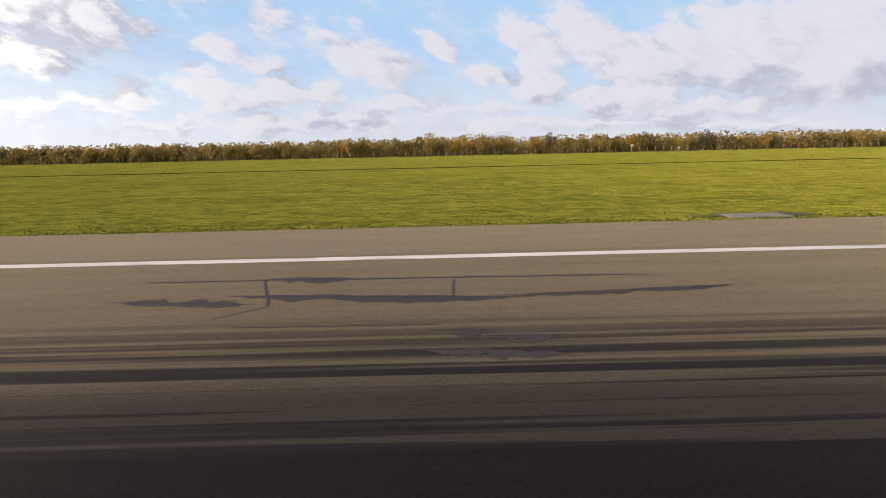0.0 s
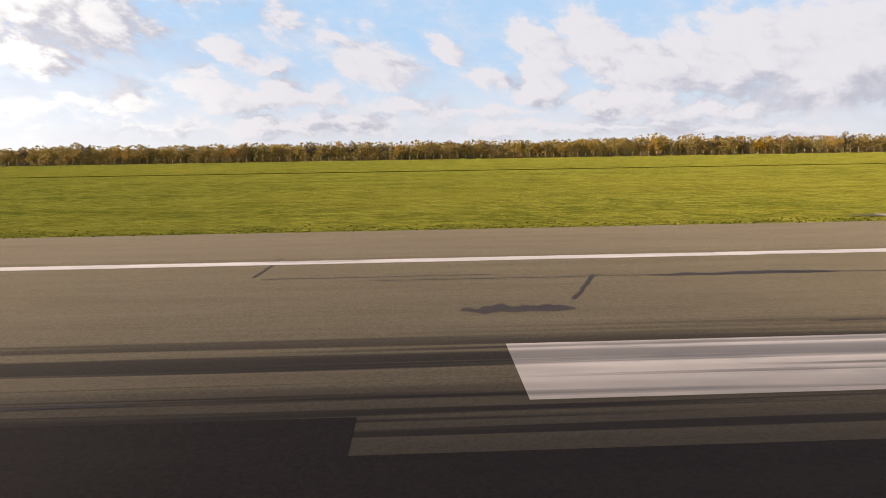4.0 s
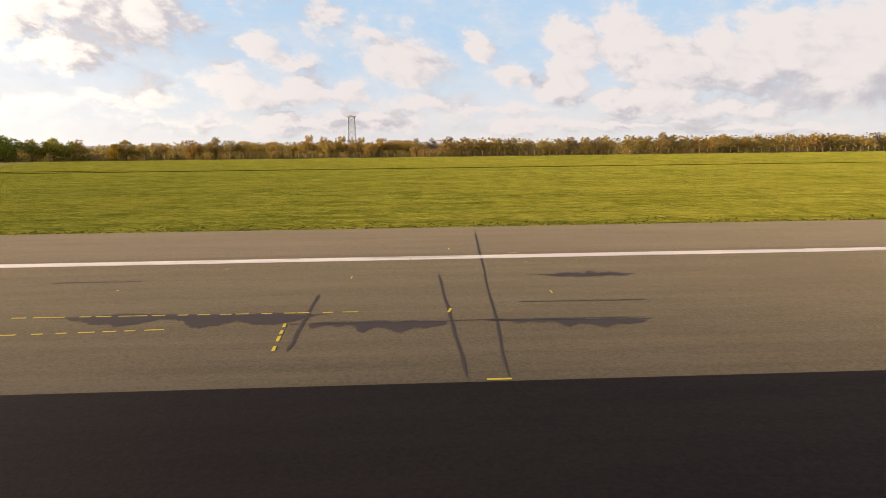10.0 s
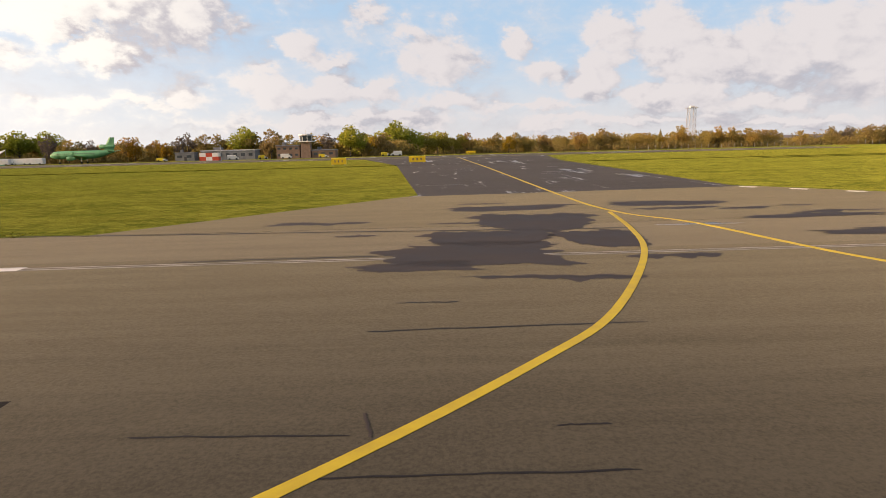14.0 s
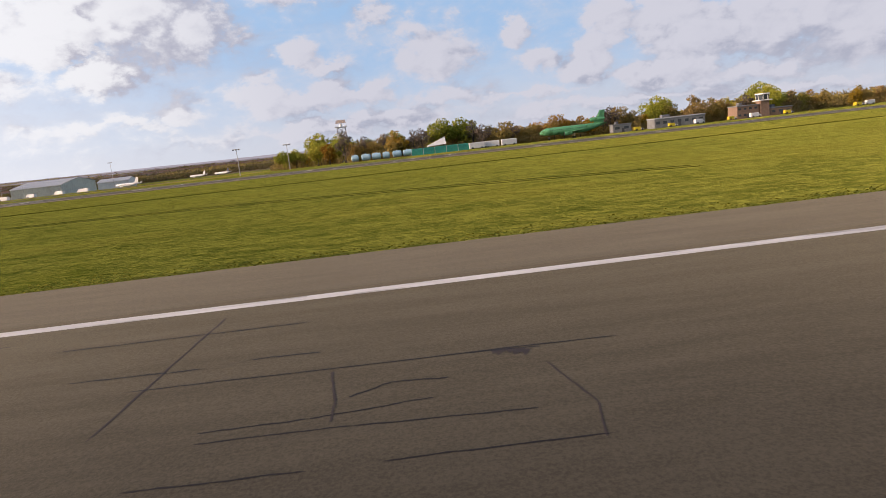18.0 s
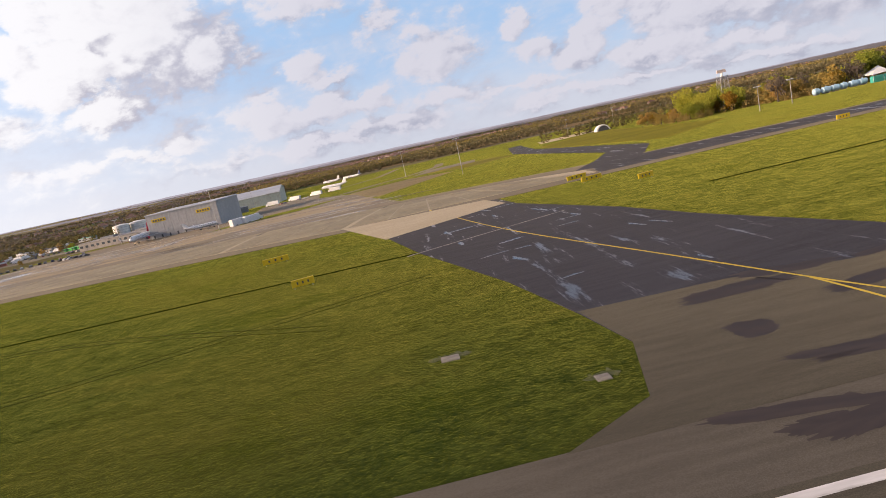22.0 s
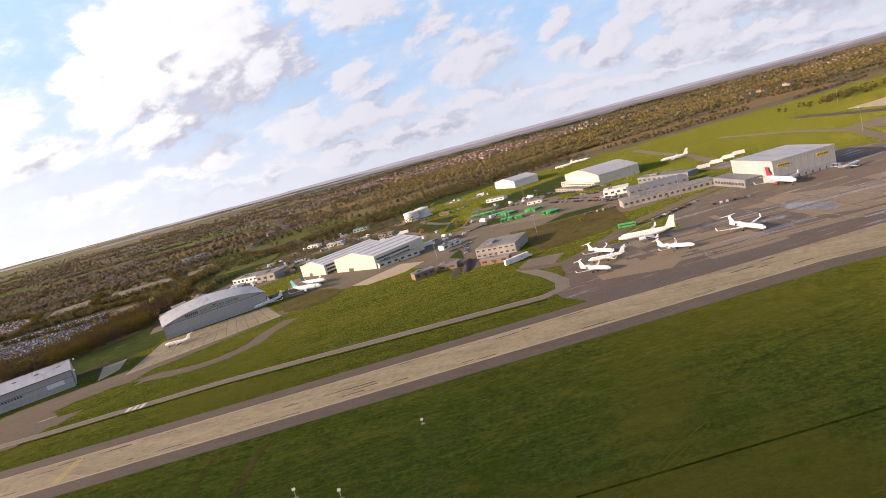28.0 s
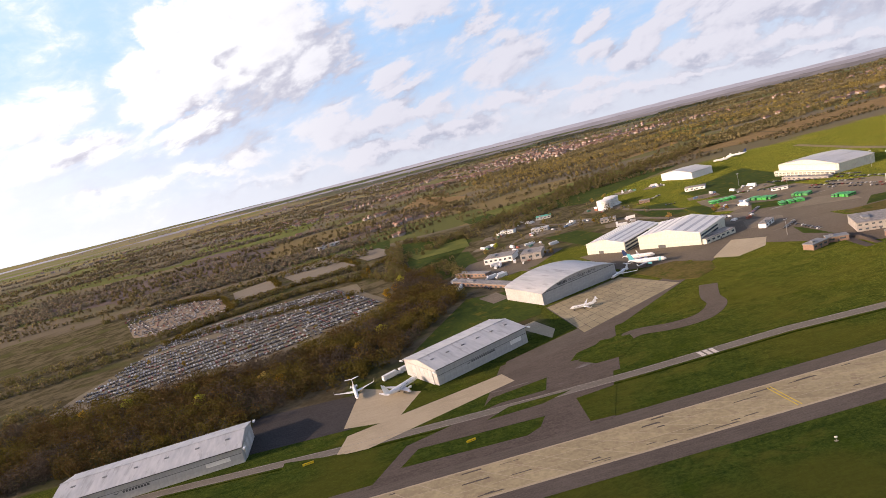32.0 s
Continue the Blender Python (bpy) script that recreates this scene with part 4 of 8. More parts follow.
SEAMS_10 = [('p', -452.2, 16.0, -445.6, 15.7, 0.87), ('p', -445.7, 14.9, -442.2, 14.8, 0.69), ('l', -442.2, 15.0, -437.1, 14.9, 0.13), ('p', -440.6, 14.8, -437.2, 14.6, 0.51), ('l', -440.1, 16.7, -436.4, 16.6, 0.16), ('p', -438.6, 20.1, -435.8, 19.9, 0.62), ('c', -445.9, 18.1, -445.8, 12.9, 0.13), ('c', -442.2, 20.6, -442.0, 11.1, 0.11), ('c', -440.0, 30.5, -441.2, 11.1, 0.10), ('l', -455.1, 20.5, -452.1, 20.4, 0.23)]
SEAMS_11 = [('p', -512.4, 20.2, -500.7, 19.9, 0.45), ('l', -511.3, 16.7, -495.4, 16.7, 0.26), ('p', -507.2, 16.8, -505.7, 16.6, 0.37), ('p', -504.3, 16.6, -496.4, 16.4, 0.36), ('c', -501.6, 31.4, -501.8, 28.2, 0.20)]
SEAMS_12 = [('p', -573.8, 20.3, -569.3, 20.0, 0.74), ('p', -574.4, 19.2, -569.8, 18.3, 0.51), ('p', -570.7, 16.4, -566.6, 15.9, 0.48), ('p', -566.9, 16.0, -565.0, 16.3, 0.68), ('l', -570.6, 15.1, -557.0, 14.9, 0.17), ('p', -560.5, 16.4, -557.7, 16.4, 0.25), ('c', -567.5, 23.0, -567.8, 15.2, 0.11), ('c', -569.8, 19.3, -569.5, 12.5, 0.10), ('c', -556.9, 20.8, -557.0, 16.7, 0.11), ('c', -557.0, 16.7, -556.7, 15.5, 0.09), ('p', -573.1, 17.3, -569.7, 16.6, 0.26)]
SEAMS_13 = [('p', -636.2, 20.2, -623.4, 20.1, 0.75), ('p', -633.3, 16.8, -629.7, 16.3, 0.57), ('p', -628.6, 17.0, -626.1, 16.8, 0.36), ('p', -631.9, 14.8, -625.1, 14.8, 0.73), ('p', -624.8, 14.6, -621.2, 14.5, 0.36), ('p', -629.6, 13.2, -628.7, 13.2, 0.66), ('p', -620.9, 20.0, -618.1, 20.1, 0.68), ('p', -620.8, 17.4, -619.1, 17.7, 1.04), ('p', -619.5, 16.4, -616.5, 16.2, 0.45), ('l', -620.0, 14.8, -617.6, 14.9, 0.19), ('l', -623.3, 16.4, -621.0, 16.5, 0.23), ('l', -622.3, 13.0, -620.9, 12.8, 0.14), ('c', -620.9, 19.6, -620.3, 16.5, 0.17), ('c', -620.3, 16.5, -619.3, 12.2, 0.12), ('c', -621.0, 14.3, -620.7, 10.1, 0.09), ('c', -620.2, 13.6, -619.7, 10.9, 0.09)]
SEAMS_14 = [('l', -707.0, 33.0, -673.4, 30.1, 0.54), ('l', -694.4, 24.3, -684.2, 24.3, 0.43), ('p', -682.8, 20.0, -677.2, 19.4, 0.66), ('l', -685.3, 17.0, -683.5, 16.9, 0.22), ('l', -685.9, 14.4, -679.0, 14.5, 0.20), ('l', -689.2, 9.3, -685.6, 9.1, 0.10), ('l', -682.4, 9.2, -681.5, 9.2, 0.08), ('l', -686.2, 7.9, -681.5, 7.8, 0.06), ('c', -685.5, 9.9, -685.3, 9.0, 0.08)]
SEAMS_17 = [('l', -877.7, 20.3, -872.4, 20.1, 0.31), ('l', -877.6, 17.0, -872.7, 16.4, 0.27), ('l', -876.5, 15.3, -862.1, 15.0, 0.18), ('l', -872.8, 17.3, -867.4, 16.3, 0.22), ('p', -869.8, 14.9, -868.5, 14.9, 0.61), ('p', -864.9, 14.8, -864.0, 14.7, 0.35), ('l', -860.9, 20.7, -851.1, 19.8, 0.24), ('l', -873.1, 10.2, -864.0, 9.9, 0.13), ('l', -874.7, 13.5, -872.6, 13.1, 0.17), ('c', -872.0, 23.1, -872.4, 17.9, 0.16), ('c', -872.4, 17.9, -871.8, 13.1, 0.16), ('c', -871.8, 13.1, -872.2, 9.7, 0.12), ('c', -873.9, 17.8, -877.4, 16.9, 0.09)]
SEAMS_18 = [('l', -941.8, 20.3, -933.3, 20.2, 0.19), ('l', -939.7, 16.9, -935.8, 16.7, 0.17), ('l', -937.6, 15.6, -924.3, 15.2, 0.15), ('l', -934.6, 12.5, -932.2, 12.5, 0.13), ('l', -932.2, 12.5, -929.4, 12.8, 0.13), ('l', -934.5, 12.0, -931.2, 11.9, 0.12), ('l', -931.2, 11.9, -927.3, 11.6, 0.11), ('l', -934.5, 17.0, -932.5, 16.9, 0.18), ('l', -930.5, 10.3, -926.2, 10.2, 0.11), ('l', -935.3, 10.4, -931.9, 10.3, 0.09), ('p', -927.8, 15.2, -926.8, 15.0, 0.43), ('c', -936.7, 22.2, -937.1, 12.8, 0.11), ('c', -932.0, 15.2, -931.7, 13.2, 0.10), ('c', -931.7, 13.2, -931.7, 12.2, 0.09), ('c', -926.6, 14.0, -926.1, 11.5, 0.07), ('c', -926.1, 11.5, -926.4, 10.1, 0.06), ('l', -931.4, 13.4, -930.4, 14.0, 0.15), ('l', -930.4, 14.0, -929.0, 13.8, 0.16)]
SEAMS_19 = [('l', -1005.8, 20.4, -996.7, 20.1, 0.16), ('l', -996.7, 20.1, -986.3, 19.9, 0.21), ('l', -997.2, 15.3, -988.1, 15.4, 0.16), ('l', -1002.2, 17.7, -999.3, 17.5, 0.16), ('l', -1003.7, 16.9, -1000.3, 16.5, 0.15), ('l', -992.9, 12.2, -991.1, 12.1, 0.11), ('c', -992.3, 13.1, -991.0, 13.2, 0.09), ('p', -989.5, 15.2, -988.8, 15.0, 0.38), ('c', -996.7, 22.9, -996.8, 19.9, 0.14), ('c', -996.8, 19.9, -997.0, 16.0, 0.11), ('c', -986.5, 23.4, -986.4, 18.3, 0.09), ('p', -997.7, 20.0, -996.8, 20.0, 0.62)]
SEAMS_20 = [('l', -1062.3, 16.6, -1052.6, 16.5, 0.15), ('c', -1062.5, 23.3, -1062.3, 15.4, 0.14), ('c', -1067.2, 23.0, -1068.0, 17.5, 0.16), ('l', -1068.9, 25.1, -1049.2, 25.2, 0.12), ('p', -1058.8, 16.4, -1056.4, 16.3, 0.35)]
SEAMS_21 = [('p', -1125.3, 23.2, -1123.2, 21.1, 1.34), ('l', -1126.4, 21.8, -1122.1, 20.8, 0.15), ('l', -1124.5, 20.0, -1118.2, 19.8, 0.13), ('p', -1134.0, 34.0, -1131.6, 33.8, 1.15), ('p', -1139.8, 31.7, -1137.6, 31.6, 1.01)]

PATCH = surf("faded_tar", (0.040, 0.031, 0.027), (0.066, 0.052, 0.045), 2.0, 0.7, 0.1, spec=0.2)


def seam(seed):
    """A thin, slightly wavy strip one metre long and wide, to be stretched."""
    r = random.Random(seed)
    k = 26
    mid = [0.55 * noise.noise(Vector((i * 0.22, seed * 4.3, 2))) + 0.35 * noise.noise(Vector((i * 0.9, seed * 2.3, 5))) for i in range(k + 1)]
    half = [0.32 + 0.22 * r.random() for i in range(k + 1)]
    half[0] = half[-1] = 0.05
    s = Shape()
    s.add([(i / k - 0.5, m + h, 0) for i, (m, h) in enumerate(zip(mid, half))] + [(i / k - 0.5, m - h, 0) for i, (m, h) in enumerate(zip(mid, half))],
          [(i, i + k + 1, i + k + 2, i + 1) for i in range(k)])
    return s


patch_me = [blob(i, 1.0, 1.3).mesh("tar_patch", PATCH) for i in range(8)]
seam_me = [seam(i).mesh("tar_seam", TAR) for i in range(6)]
crack_me = [seam(20 + i).mesh("tar_crack", PATCH) for i in range(5)]
rng = random.Random(11)
KIND = {"p": ("tar_patch", patch_me), "l": ("tar_seam", seam_me), "c": ("tar_crack", crack_me)}
laid = 0


def lay(kind, x0, y0, x1, y1, w):
    global laid
    nm, pool = KIND[kind]
    ob = part(nm, rng.choice(pool), None, runway)
    ob.location = ((x0 + x1) / 2, (y0 + y1) / 2, 0.054 + 0.0003 * (laid % 9))
    ob.rotation_euler = (0, 0, math.atan2(y1 - y0, x1 - x0))
    wide = w * 1.9 * (1 if rng.random() < 0.3 else -1) if kind == "p" else w * 0.5 if kind == "l" else w * 0.85
    ob.scale = (math.hypot(x1 - x0, y1 - y0), math.copysign(max(abs(wide), 0.06), wide), 1)
    laid += 1


for rows in (SEAMS_0, SEAMS_1, SEAMS_2, SEAMS_3, SEAMS_6, SEAMS_7, SEAMS_8, SEAMS_9, SEAMS_10, SEAMS_11, SEAMS_12, SEAMS_13, SEAMS_14, SEAMS_17, SEAMS_18, SEAMS_19, SEAMS_20, SEAMS_21):
    for row in rows:
        lay(*row)
        if row[0] == "p" and row[5] < 0.9:
            lay("l", row[1] - 0.6, row[2] + 0.12, row[3] + 0.3, row[4] + 0.12, 0.13)
# the stretches between, laid at random
for a, b in ((30, 24), (-16, -10), (-56, -62), (-102, -205), (-245, -258), (-297, -312), (-352, -366), (-408, -424), (-464, -482), (-524, -542), (-584, -602), (-716, -846), (-888, -908), (-952, -972), (-1014, -1038), (-1084, -1100)):
    for i in range(max(2, int((a - b) / 3.2))):
        x, y, L = rng.uniform(b, a), rng.uniform(10, 22.5), rng.uniform(3, 11)
        k = rng.choice("pplllc")
        ang = radians(rng.uniform(40, 140)) if k == "c" else 0.0
        lay(k, x, y, x + L * math.cos(ang) * (0.4 if k == "c" else 1), y + 4 * math.sin(ang), rng.uniform(0.12, 0.2) if k != "p" else rng.uniform(0.4, 0.9))
MARK = surf("yellow_survey_paint", (0.45, 0.36, 0.03), (0.60, 0.48, 0.05), 2.0, 0.8, 0.0)
dash = Shape().add([(-0.5, -0.05, 0), (0.5, -0.05, 0), (0.5, 0.05, 0), (-0.5, 0.05, 0)], [(0, 1, 2, 3)]).mesh("survey_mark", MARK)
for cx in (-222, -390, -398, -444, -504, -563, -612, -624, -630):
    for i in range(8):
        ob = part("survey_mark", dash, MARK, runway)
        ob.location = (cx + rng.uniform(-9, 9), rng.uniform(9, 26), 0.058)
        ob.rotation_euler = (0, 0, rng.choice((0, 0, 1.57)))
        ob.scale = (rng.uniform(0.15, 0.4), 0.45, 1)
for x0, y0, x1, y1 in ((-455.5, 16.2, -444.5, 16.0), (-453.5, 14.6, -449, 14.8), (-446.3, 15.2, -446.1, 12.6), (-441.7, 11.0, -441.1, 11.0), (-442, 16.3, -442.2, 15.4), (-508, 21.5, -497, 21.4), (-506, 15.9, -505.5, 21), (-503, 13.6, -499, 18.5), (-497.5, 17, -494, 20), (-392, 17.6, -386, 17.4), (-568, 18.8, -567, 15)):
    d = math.hypot(x1 - x0, y1 - y0)
    for i in range(int(d / 0.55)):
        u = (i + rng.uniform(0.2, 0.8)) * 0.55 / d
        ob = part("survey_mark", dash, MARK, runway)
        ob.location, ob.rotation_euler, ob.scale = (x0 + (x1 - x0) * u, y0 + (y1 - y0) * u, 0.0585), (0, 0, math.atan2(y1 - y0, x1 - x0)), (rng.uniform(0.25, 0.5), 0.8, 1)
for i in range(14):
    x, y, L = rng.uniform(-694, -652), rng.uniform(22, 46), rng.uniform(2, 7)
    lay("p", x, y, x + L, y + rng.uniform(-0.6, 0.6), rng.uniform(0.4, 1.0))
# yellow lead-off lines
def curve(pts, n=6):
    """Points of a smooth curve through the given ones."""
    P = [pts[0]] + list(pts) + [pts[-1]]
    out = []
    for a, b, c, d in zip(P, P[1:], P[2:], P[3:]):
        for i in range(n):
            t = i / n
            out.append(tuple(0.5 * (2 * q + (r - p) * t + (2 * p - 5 * q + 4 * r - s) * t * t + (3 * q - p - 3 * r + s) * t ** 3) for p, q, r, s in zip(a, b, c, d)))
    return out + [pts[-1]]


strip("lead_off_line", curve([(-640, 4), (-655, 9.5), (-664, 15), (-668.4, 20.7), (-670.4, 31.3), (-672.8, 37), (-673.6, 50), (-674, 100), (-675, 157), (-676, 190)]), 0.3, 0.058, YELLOW_PAINT, "", parent=runway)
strip("lead_off_line", curve([(-700, -3.5), (-691, 3.6), (-686.4, 7.6), (-682.2, 12), (-679.4, 15.7), (-675.9, 23.4), (-674.3, 29.6), (-673.2, 37)]), 0.26, 0.0585, YELLOW_PAINT, "", parent=runway)
strip("lead_off_line", curve([(-1138, 2), (-1144, 14), (-1149.5, 29), (-1152.8, 41.4), (-1155.9, 52), (-1160.9, 71), (-1173.3, 118.6), (-1184, 180)]), 0.32, 0.058, YELLOW_PAINT, "", parent=runway)
strip("lead_off_line", curve([(-1186, 4), (-1168, 15), (-1158.5, 25.8), (-1156.4, 33), (-1155.4, 41.3), (-1155.9, 52)]), 0.32, 0.0585, YELLOW_PAINT, "", parent=runway)
# drains and scuffed pits in the verge
PIT = surf("drain_concrete", (0.15, 0.135, 0.11), (0.27, 0.245, 0.20), 1.5, 0.85, 0.4, stain=(0.1, 0.1, 0.06))
SCRUB = surf("rank_grass", (0.030, 0.042, 0.006), (0.075, 0.085, 0.014), 1.2, 0.95, 0.8, dist=0.2)
for i, (x, y, w, deep) in enumerate([(64, 34.4, 3.5, 1.8), (-46, 34, 2, 1.8), (-98, 35, 3, 1.8), (-211, 35, 2.6, 1.8), (-373, 35.2, 4, 1.8), (-388, 46, 1.5, 1.4), (-624, 34, 1.6, 1.6), (-984.8, 35, 1.4, 4.0), (-995.5, 34.3, 1.2, 0.8),
                                    (-1033.3, 36.4, 1.3, 3.8), (-1044.6, 51.3, 1.1, 2.6), (-1049.0, 34.3, 1.1, 1.0), (-1048.9, 33.1, 1.1, 0.9), (-1058.9, 46.8, 1.5, 0.6), (-1083.5, 34.7, 1.2, 4.4), (-1104.0, 36.3, 1.7, 6.6),
                                    (-1106.0, 33.8, 1.1, 2.6), (-1111.0, 47.9, 1.5, 1.4), (-1127.3, 41.0, 0.8, 1.2), (-1128.4, 46.6, 0.7, 0.9), (-1124.5, 35.0, 1.6, 0.7), (-1191, 53.6, 1.8, 1.5), (-1180.2, 41.7, 1.2, 1.2)]):
    d = thing("drain_cover", "weathered concrete drain slab in scuffed grass", "drain", "verge drains")
    part("slab", Shape().slab_box(-w / 2, w / 2, -deep / 2, deep / 2, -0.2, 0.06), PIT, d)
    part("scuffed_grass", blob(70 + i, w * 1.6 + deep, deep * 1.5 + 0.6), SCRUB, d).location = (0, 0.3, 0.03)
    put(d, x, y, 0)
# approach slope lights on their pads
BOX_YELLOW = surf("lamp_housing_yellow", (0.36, 0.29, 0.02), (0.46, 0.37, 0.04), 1.5, 0.5, 0.1)
LEG_GREY = surf("lamp_leg_grey", (0.20, 0.19, 0.16), (0.28, 0.27, 0.23), 1.5, 0.6, 0.1)
for y in (39.3, 48.7, 58.1, 67.8):
    g = thing("approach_slope_light", "yellow runway light unit on grey legs over a dark pad", "light", "row of approach slope lights")
    part("housing", Shape().slab_box(-0.36, 0.36, -0.45, 0.45, 0.52, 0.80, 0.05), BOX_YELLOW, g)
    part("lens_hood", Shape().slab_box(0.34, 0.48, -0.4, 0.4, 0.60, 0.78, 0.03), BOX_YELLOW, g)
    for lx, ly in ((-0.24, -0.34), (0.24, -0.34), (0.0, 0.34)):
        part("leg", Shape().rod((lx, ly, 0.1), (lx, ly, 0.54), 0.06, k=7), LEG_GREY, g)
    part("pad", Shape().slab_box(-0.7, 0.7, -0.7, 0.7, -0.2, 0.07, 0.05), TAR, g)
    put(g, -1049.5, y, 0)
# holding marks at the taxiway mouth
for i in range(5):
    u = i / 5
    paving("holding_mark", [(-657.4 + 12.4 * u, 52.2 - 16 * u), (-656.6 + 12.4 * u, 51.2 - 16 * u), (-656.1 + 12.4 * u, 51.6 - 16 * u), (-656.9 + 12.4 * u, 52.6 - 16 * u)], 0.07, WHITE_PAINT, "", parent=taxi_a)
# lawns and hardstandings among the sheds
LAWN = surf("lawn_grass", (0.028, 0.050, 0.008), (0.058, 0.080, 0.013), 0.3, 0.95, 0.3, big=0.03, stain=(0.095, 0.090, 0.014), spec=0.05)
GRAVEL = tarmac("yard_gravel", (0.080, 0.067, 0.059), (0.150, 0.128, 0.110), 0.6, 0.75, 0.8)
for poly in ([(-1937, 1157), (-1857, 1119), (-1816, 992), (-1868, 834), (-1922, 801)], [(-2063, 1240), (-2016, 1300), (-1953, 1276), (-1954, 1150), (-2047, 1190)],
             [(-1797, 1260), (-1684, 1290), (-1682, 1180), (-1788, 1150)], [(-1501, 902), (-1345, 985), (-1397, 726), (-1510, 759)], [(-1593, 874), (-1542, 856), (-1572, 730), (-1607, 762)],
             [(-1925, 842), (-1880, 917), (-1836, 894), (-1838, 763), (-1891, 724)], [(-1880, 590), (-1835, 575), (-1826, 500), (-1905, 430), (-1950, 440)], [(-1735, 830), (-1690, 820), (-1680, 740), (-1720, 700)],
             [(-1700, 1140), (-1400, 1340), (-1330, 1240), (-1600, 1060)]):
    paving("lawn", poly, 0.05, LAWN, "bright green lawn among sheds and hedges", category="grass")
YARDS = [(-1813, 712, 30), (-1812, 878, 20), (-1780, 952, 24), (-1772, 800, 30), (-1723, 880, 34), (-1669, 887, 26), (-1725, 1010, 38), (-1520, 1060, 26), (-1476, 1035, 20), (-1579, 630, 30), (-1505, 816, 22),
         (-1540, 690, 26), (-1605, 690, 30), (-1456, 777, 30), (-1600, 960, 36), (-1845, 660, 22), (-1640, 780, 28)]
for i, (x, y, r) in enumerate(YARDS):
    q = random.Random(i)
    paving("hardstanding", [(x + r * q.uniform(0.75, 1.25) * math.cos(a), y + r * q.uniform(0.75, 1.25) * math.sin(a)) for a in (0.3, 1.3, 2.2, 3.3, 4.3, 5.4)], 0.07 + 0.004 * (i % 5), GRAVEL if i % 2 else GREYTAR,
           "grey-brown yard surface among sheds", category="pavement")
strip("yard_road", curve([(-1560, 560), (-1590, 680), (-1620, 800), (-1680, 900), (-1730, 1020)]), 8, 0.1, GREYTAR, "narrow grey yard road")
strip("yard_road", curve([(-1730, 540), (-1790, 620), (-1815, 720), (-1790, 830), (-1740, 900)]), 8, 0.1, GREYTAR, "narrow grey yard road")
strip("yard_road", curve([(-1400, 470), (-1450, 560), (-1500, 640), (-1560, 760), (-1590, 900), (-1560, 1050)]), 9, 0.1, GREYTAR, "narrow grey yard road")


def slabs(parent, a, b, c, d, nu, nv, lift, seed):
    """Concrete bays between four corners, with open joints."""
    q = random.Random(seed)
    A, B, C, D = (Vector(p) for p in (a, b, c, d))
    f = lambda u, v: A.lerp(B, u).lerp(D.lerp(C, u), v)
    for i in range(nu):
        for j in range(nv):
            e = 0.022
            pts = [f((i + s) / nu, (j + t) / nv) for s, t in ((e, e), (1 - e, e), (1 - e, 1 - e), (e, 1 - e))]
            paving("slab", [tuple(p) for p in pts], lift + q.uniform(0, 0.02), SLAB, "", parent=parent)


SLAB = surf("concrete_bay", (0.225, 0.185, 0.105), (0.335, 0.280, 0.165), 0.5, 0.85, 0.15, big=0.06, stain=(0.23, 0.18, 0.11), random_hue=0.09)
hangar_slabs = bpy.data.objects["hangar_apron"]
slabs(hangar_slabs, (-1821, 399), (-1725, 451), (-1750, 514), (-1825, 482), 13, 7, 0.09, 1)
slabs(taxi_slabs, (-2100, 238.7), (-1460, 231), (-1540, 257), (-2100, 263.5), 44, 3, 0.1, 2)
slabs(taxi_slabs, (-1459, 230), (-1353, 211.7), (-1339, 254.5), (-1538, 257.5), 11, 5, 0.1, 3)
slabs(taxi_slabs, (-1351, 211.3), (-1251, 192.7), (-1246, 239.5), (-1338, 254.3), 9, 5, 0.1, 4)
slabs(taxi_slabs, (-1249, 192.3), (-1211, 180.8), (-1197, 231.4), (-1244.5, 239.2), 4, 5, 0.1, 5)
slabs(taxi_slabs, (-1209, 180.5), (-1133, 178.7), (-1154, 210.3), (-1196, 231), 6, 4, 0.1, 6)
DULL_LAWN = surf("dull_lawn", (0.085, 0.070, 0.018), (0.150, 0.115, 0.035), 0.3, 0.95, 0.3, big=0.03, stain=(0.060, 0.075, 0.010), spec=0.05)
paving("rough_lawn", [(-1528, 530), (-1534, 412), (-1462, 424), (-1437, 521)], 0.1, DULL_LAWN, "dull olive-brown grass between yards", category="grass")
SPOIL = surf("dug_soil", (0.035, 0.026, 0.020), (0.075, 0.055, 0.042), 0.8, 0.95, 0.6)
strip("trench", [(-1596, 412), (-1592, 430), (-1587, 452), (-1585, 469)], 6, 0.09, SPOIL, "dark freshly dug trench in the grass", "trench")
heap = thing("spoil_heap", "long heap of dug brown soil beside a trench", "soil heap")
sh = Shape()
for i in range(25):
    u = i / 24
    for j in range(7):
        v = j / 6
        h = 1.9 * math.sin(math.pi * v) * math.sin(math.pi * u) ** 0.5 * (1 + 0.5 * noise.noise(Vector((u * 6, v * 3, 3))))
        sh.v.append((u * 46, v * 5 - 2.5 + 0.8 * noise.noise(Vector((u * 5, 1, v))), h - 0.05))
sh.f = [(i * 7 + j, (i + 1) * 7 + j, (i + 1) * 7 + j + 1, i * 7 + j + 1) for i in range(24) for j in range(6)]
part("mound", sh, SPOIL, heap, smooth=True)
put(heap, -1587, 414, None, 80)
TRACK = surf("pressed_grass", (0.030, 0.044, 0.004), (0.068, 0.078, 0.007), 0.4, 0.95, 0.3, spec=0.05)
rng = random.Random(19)
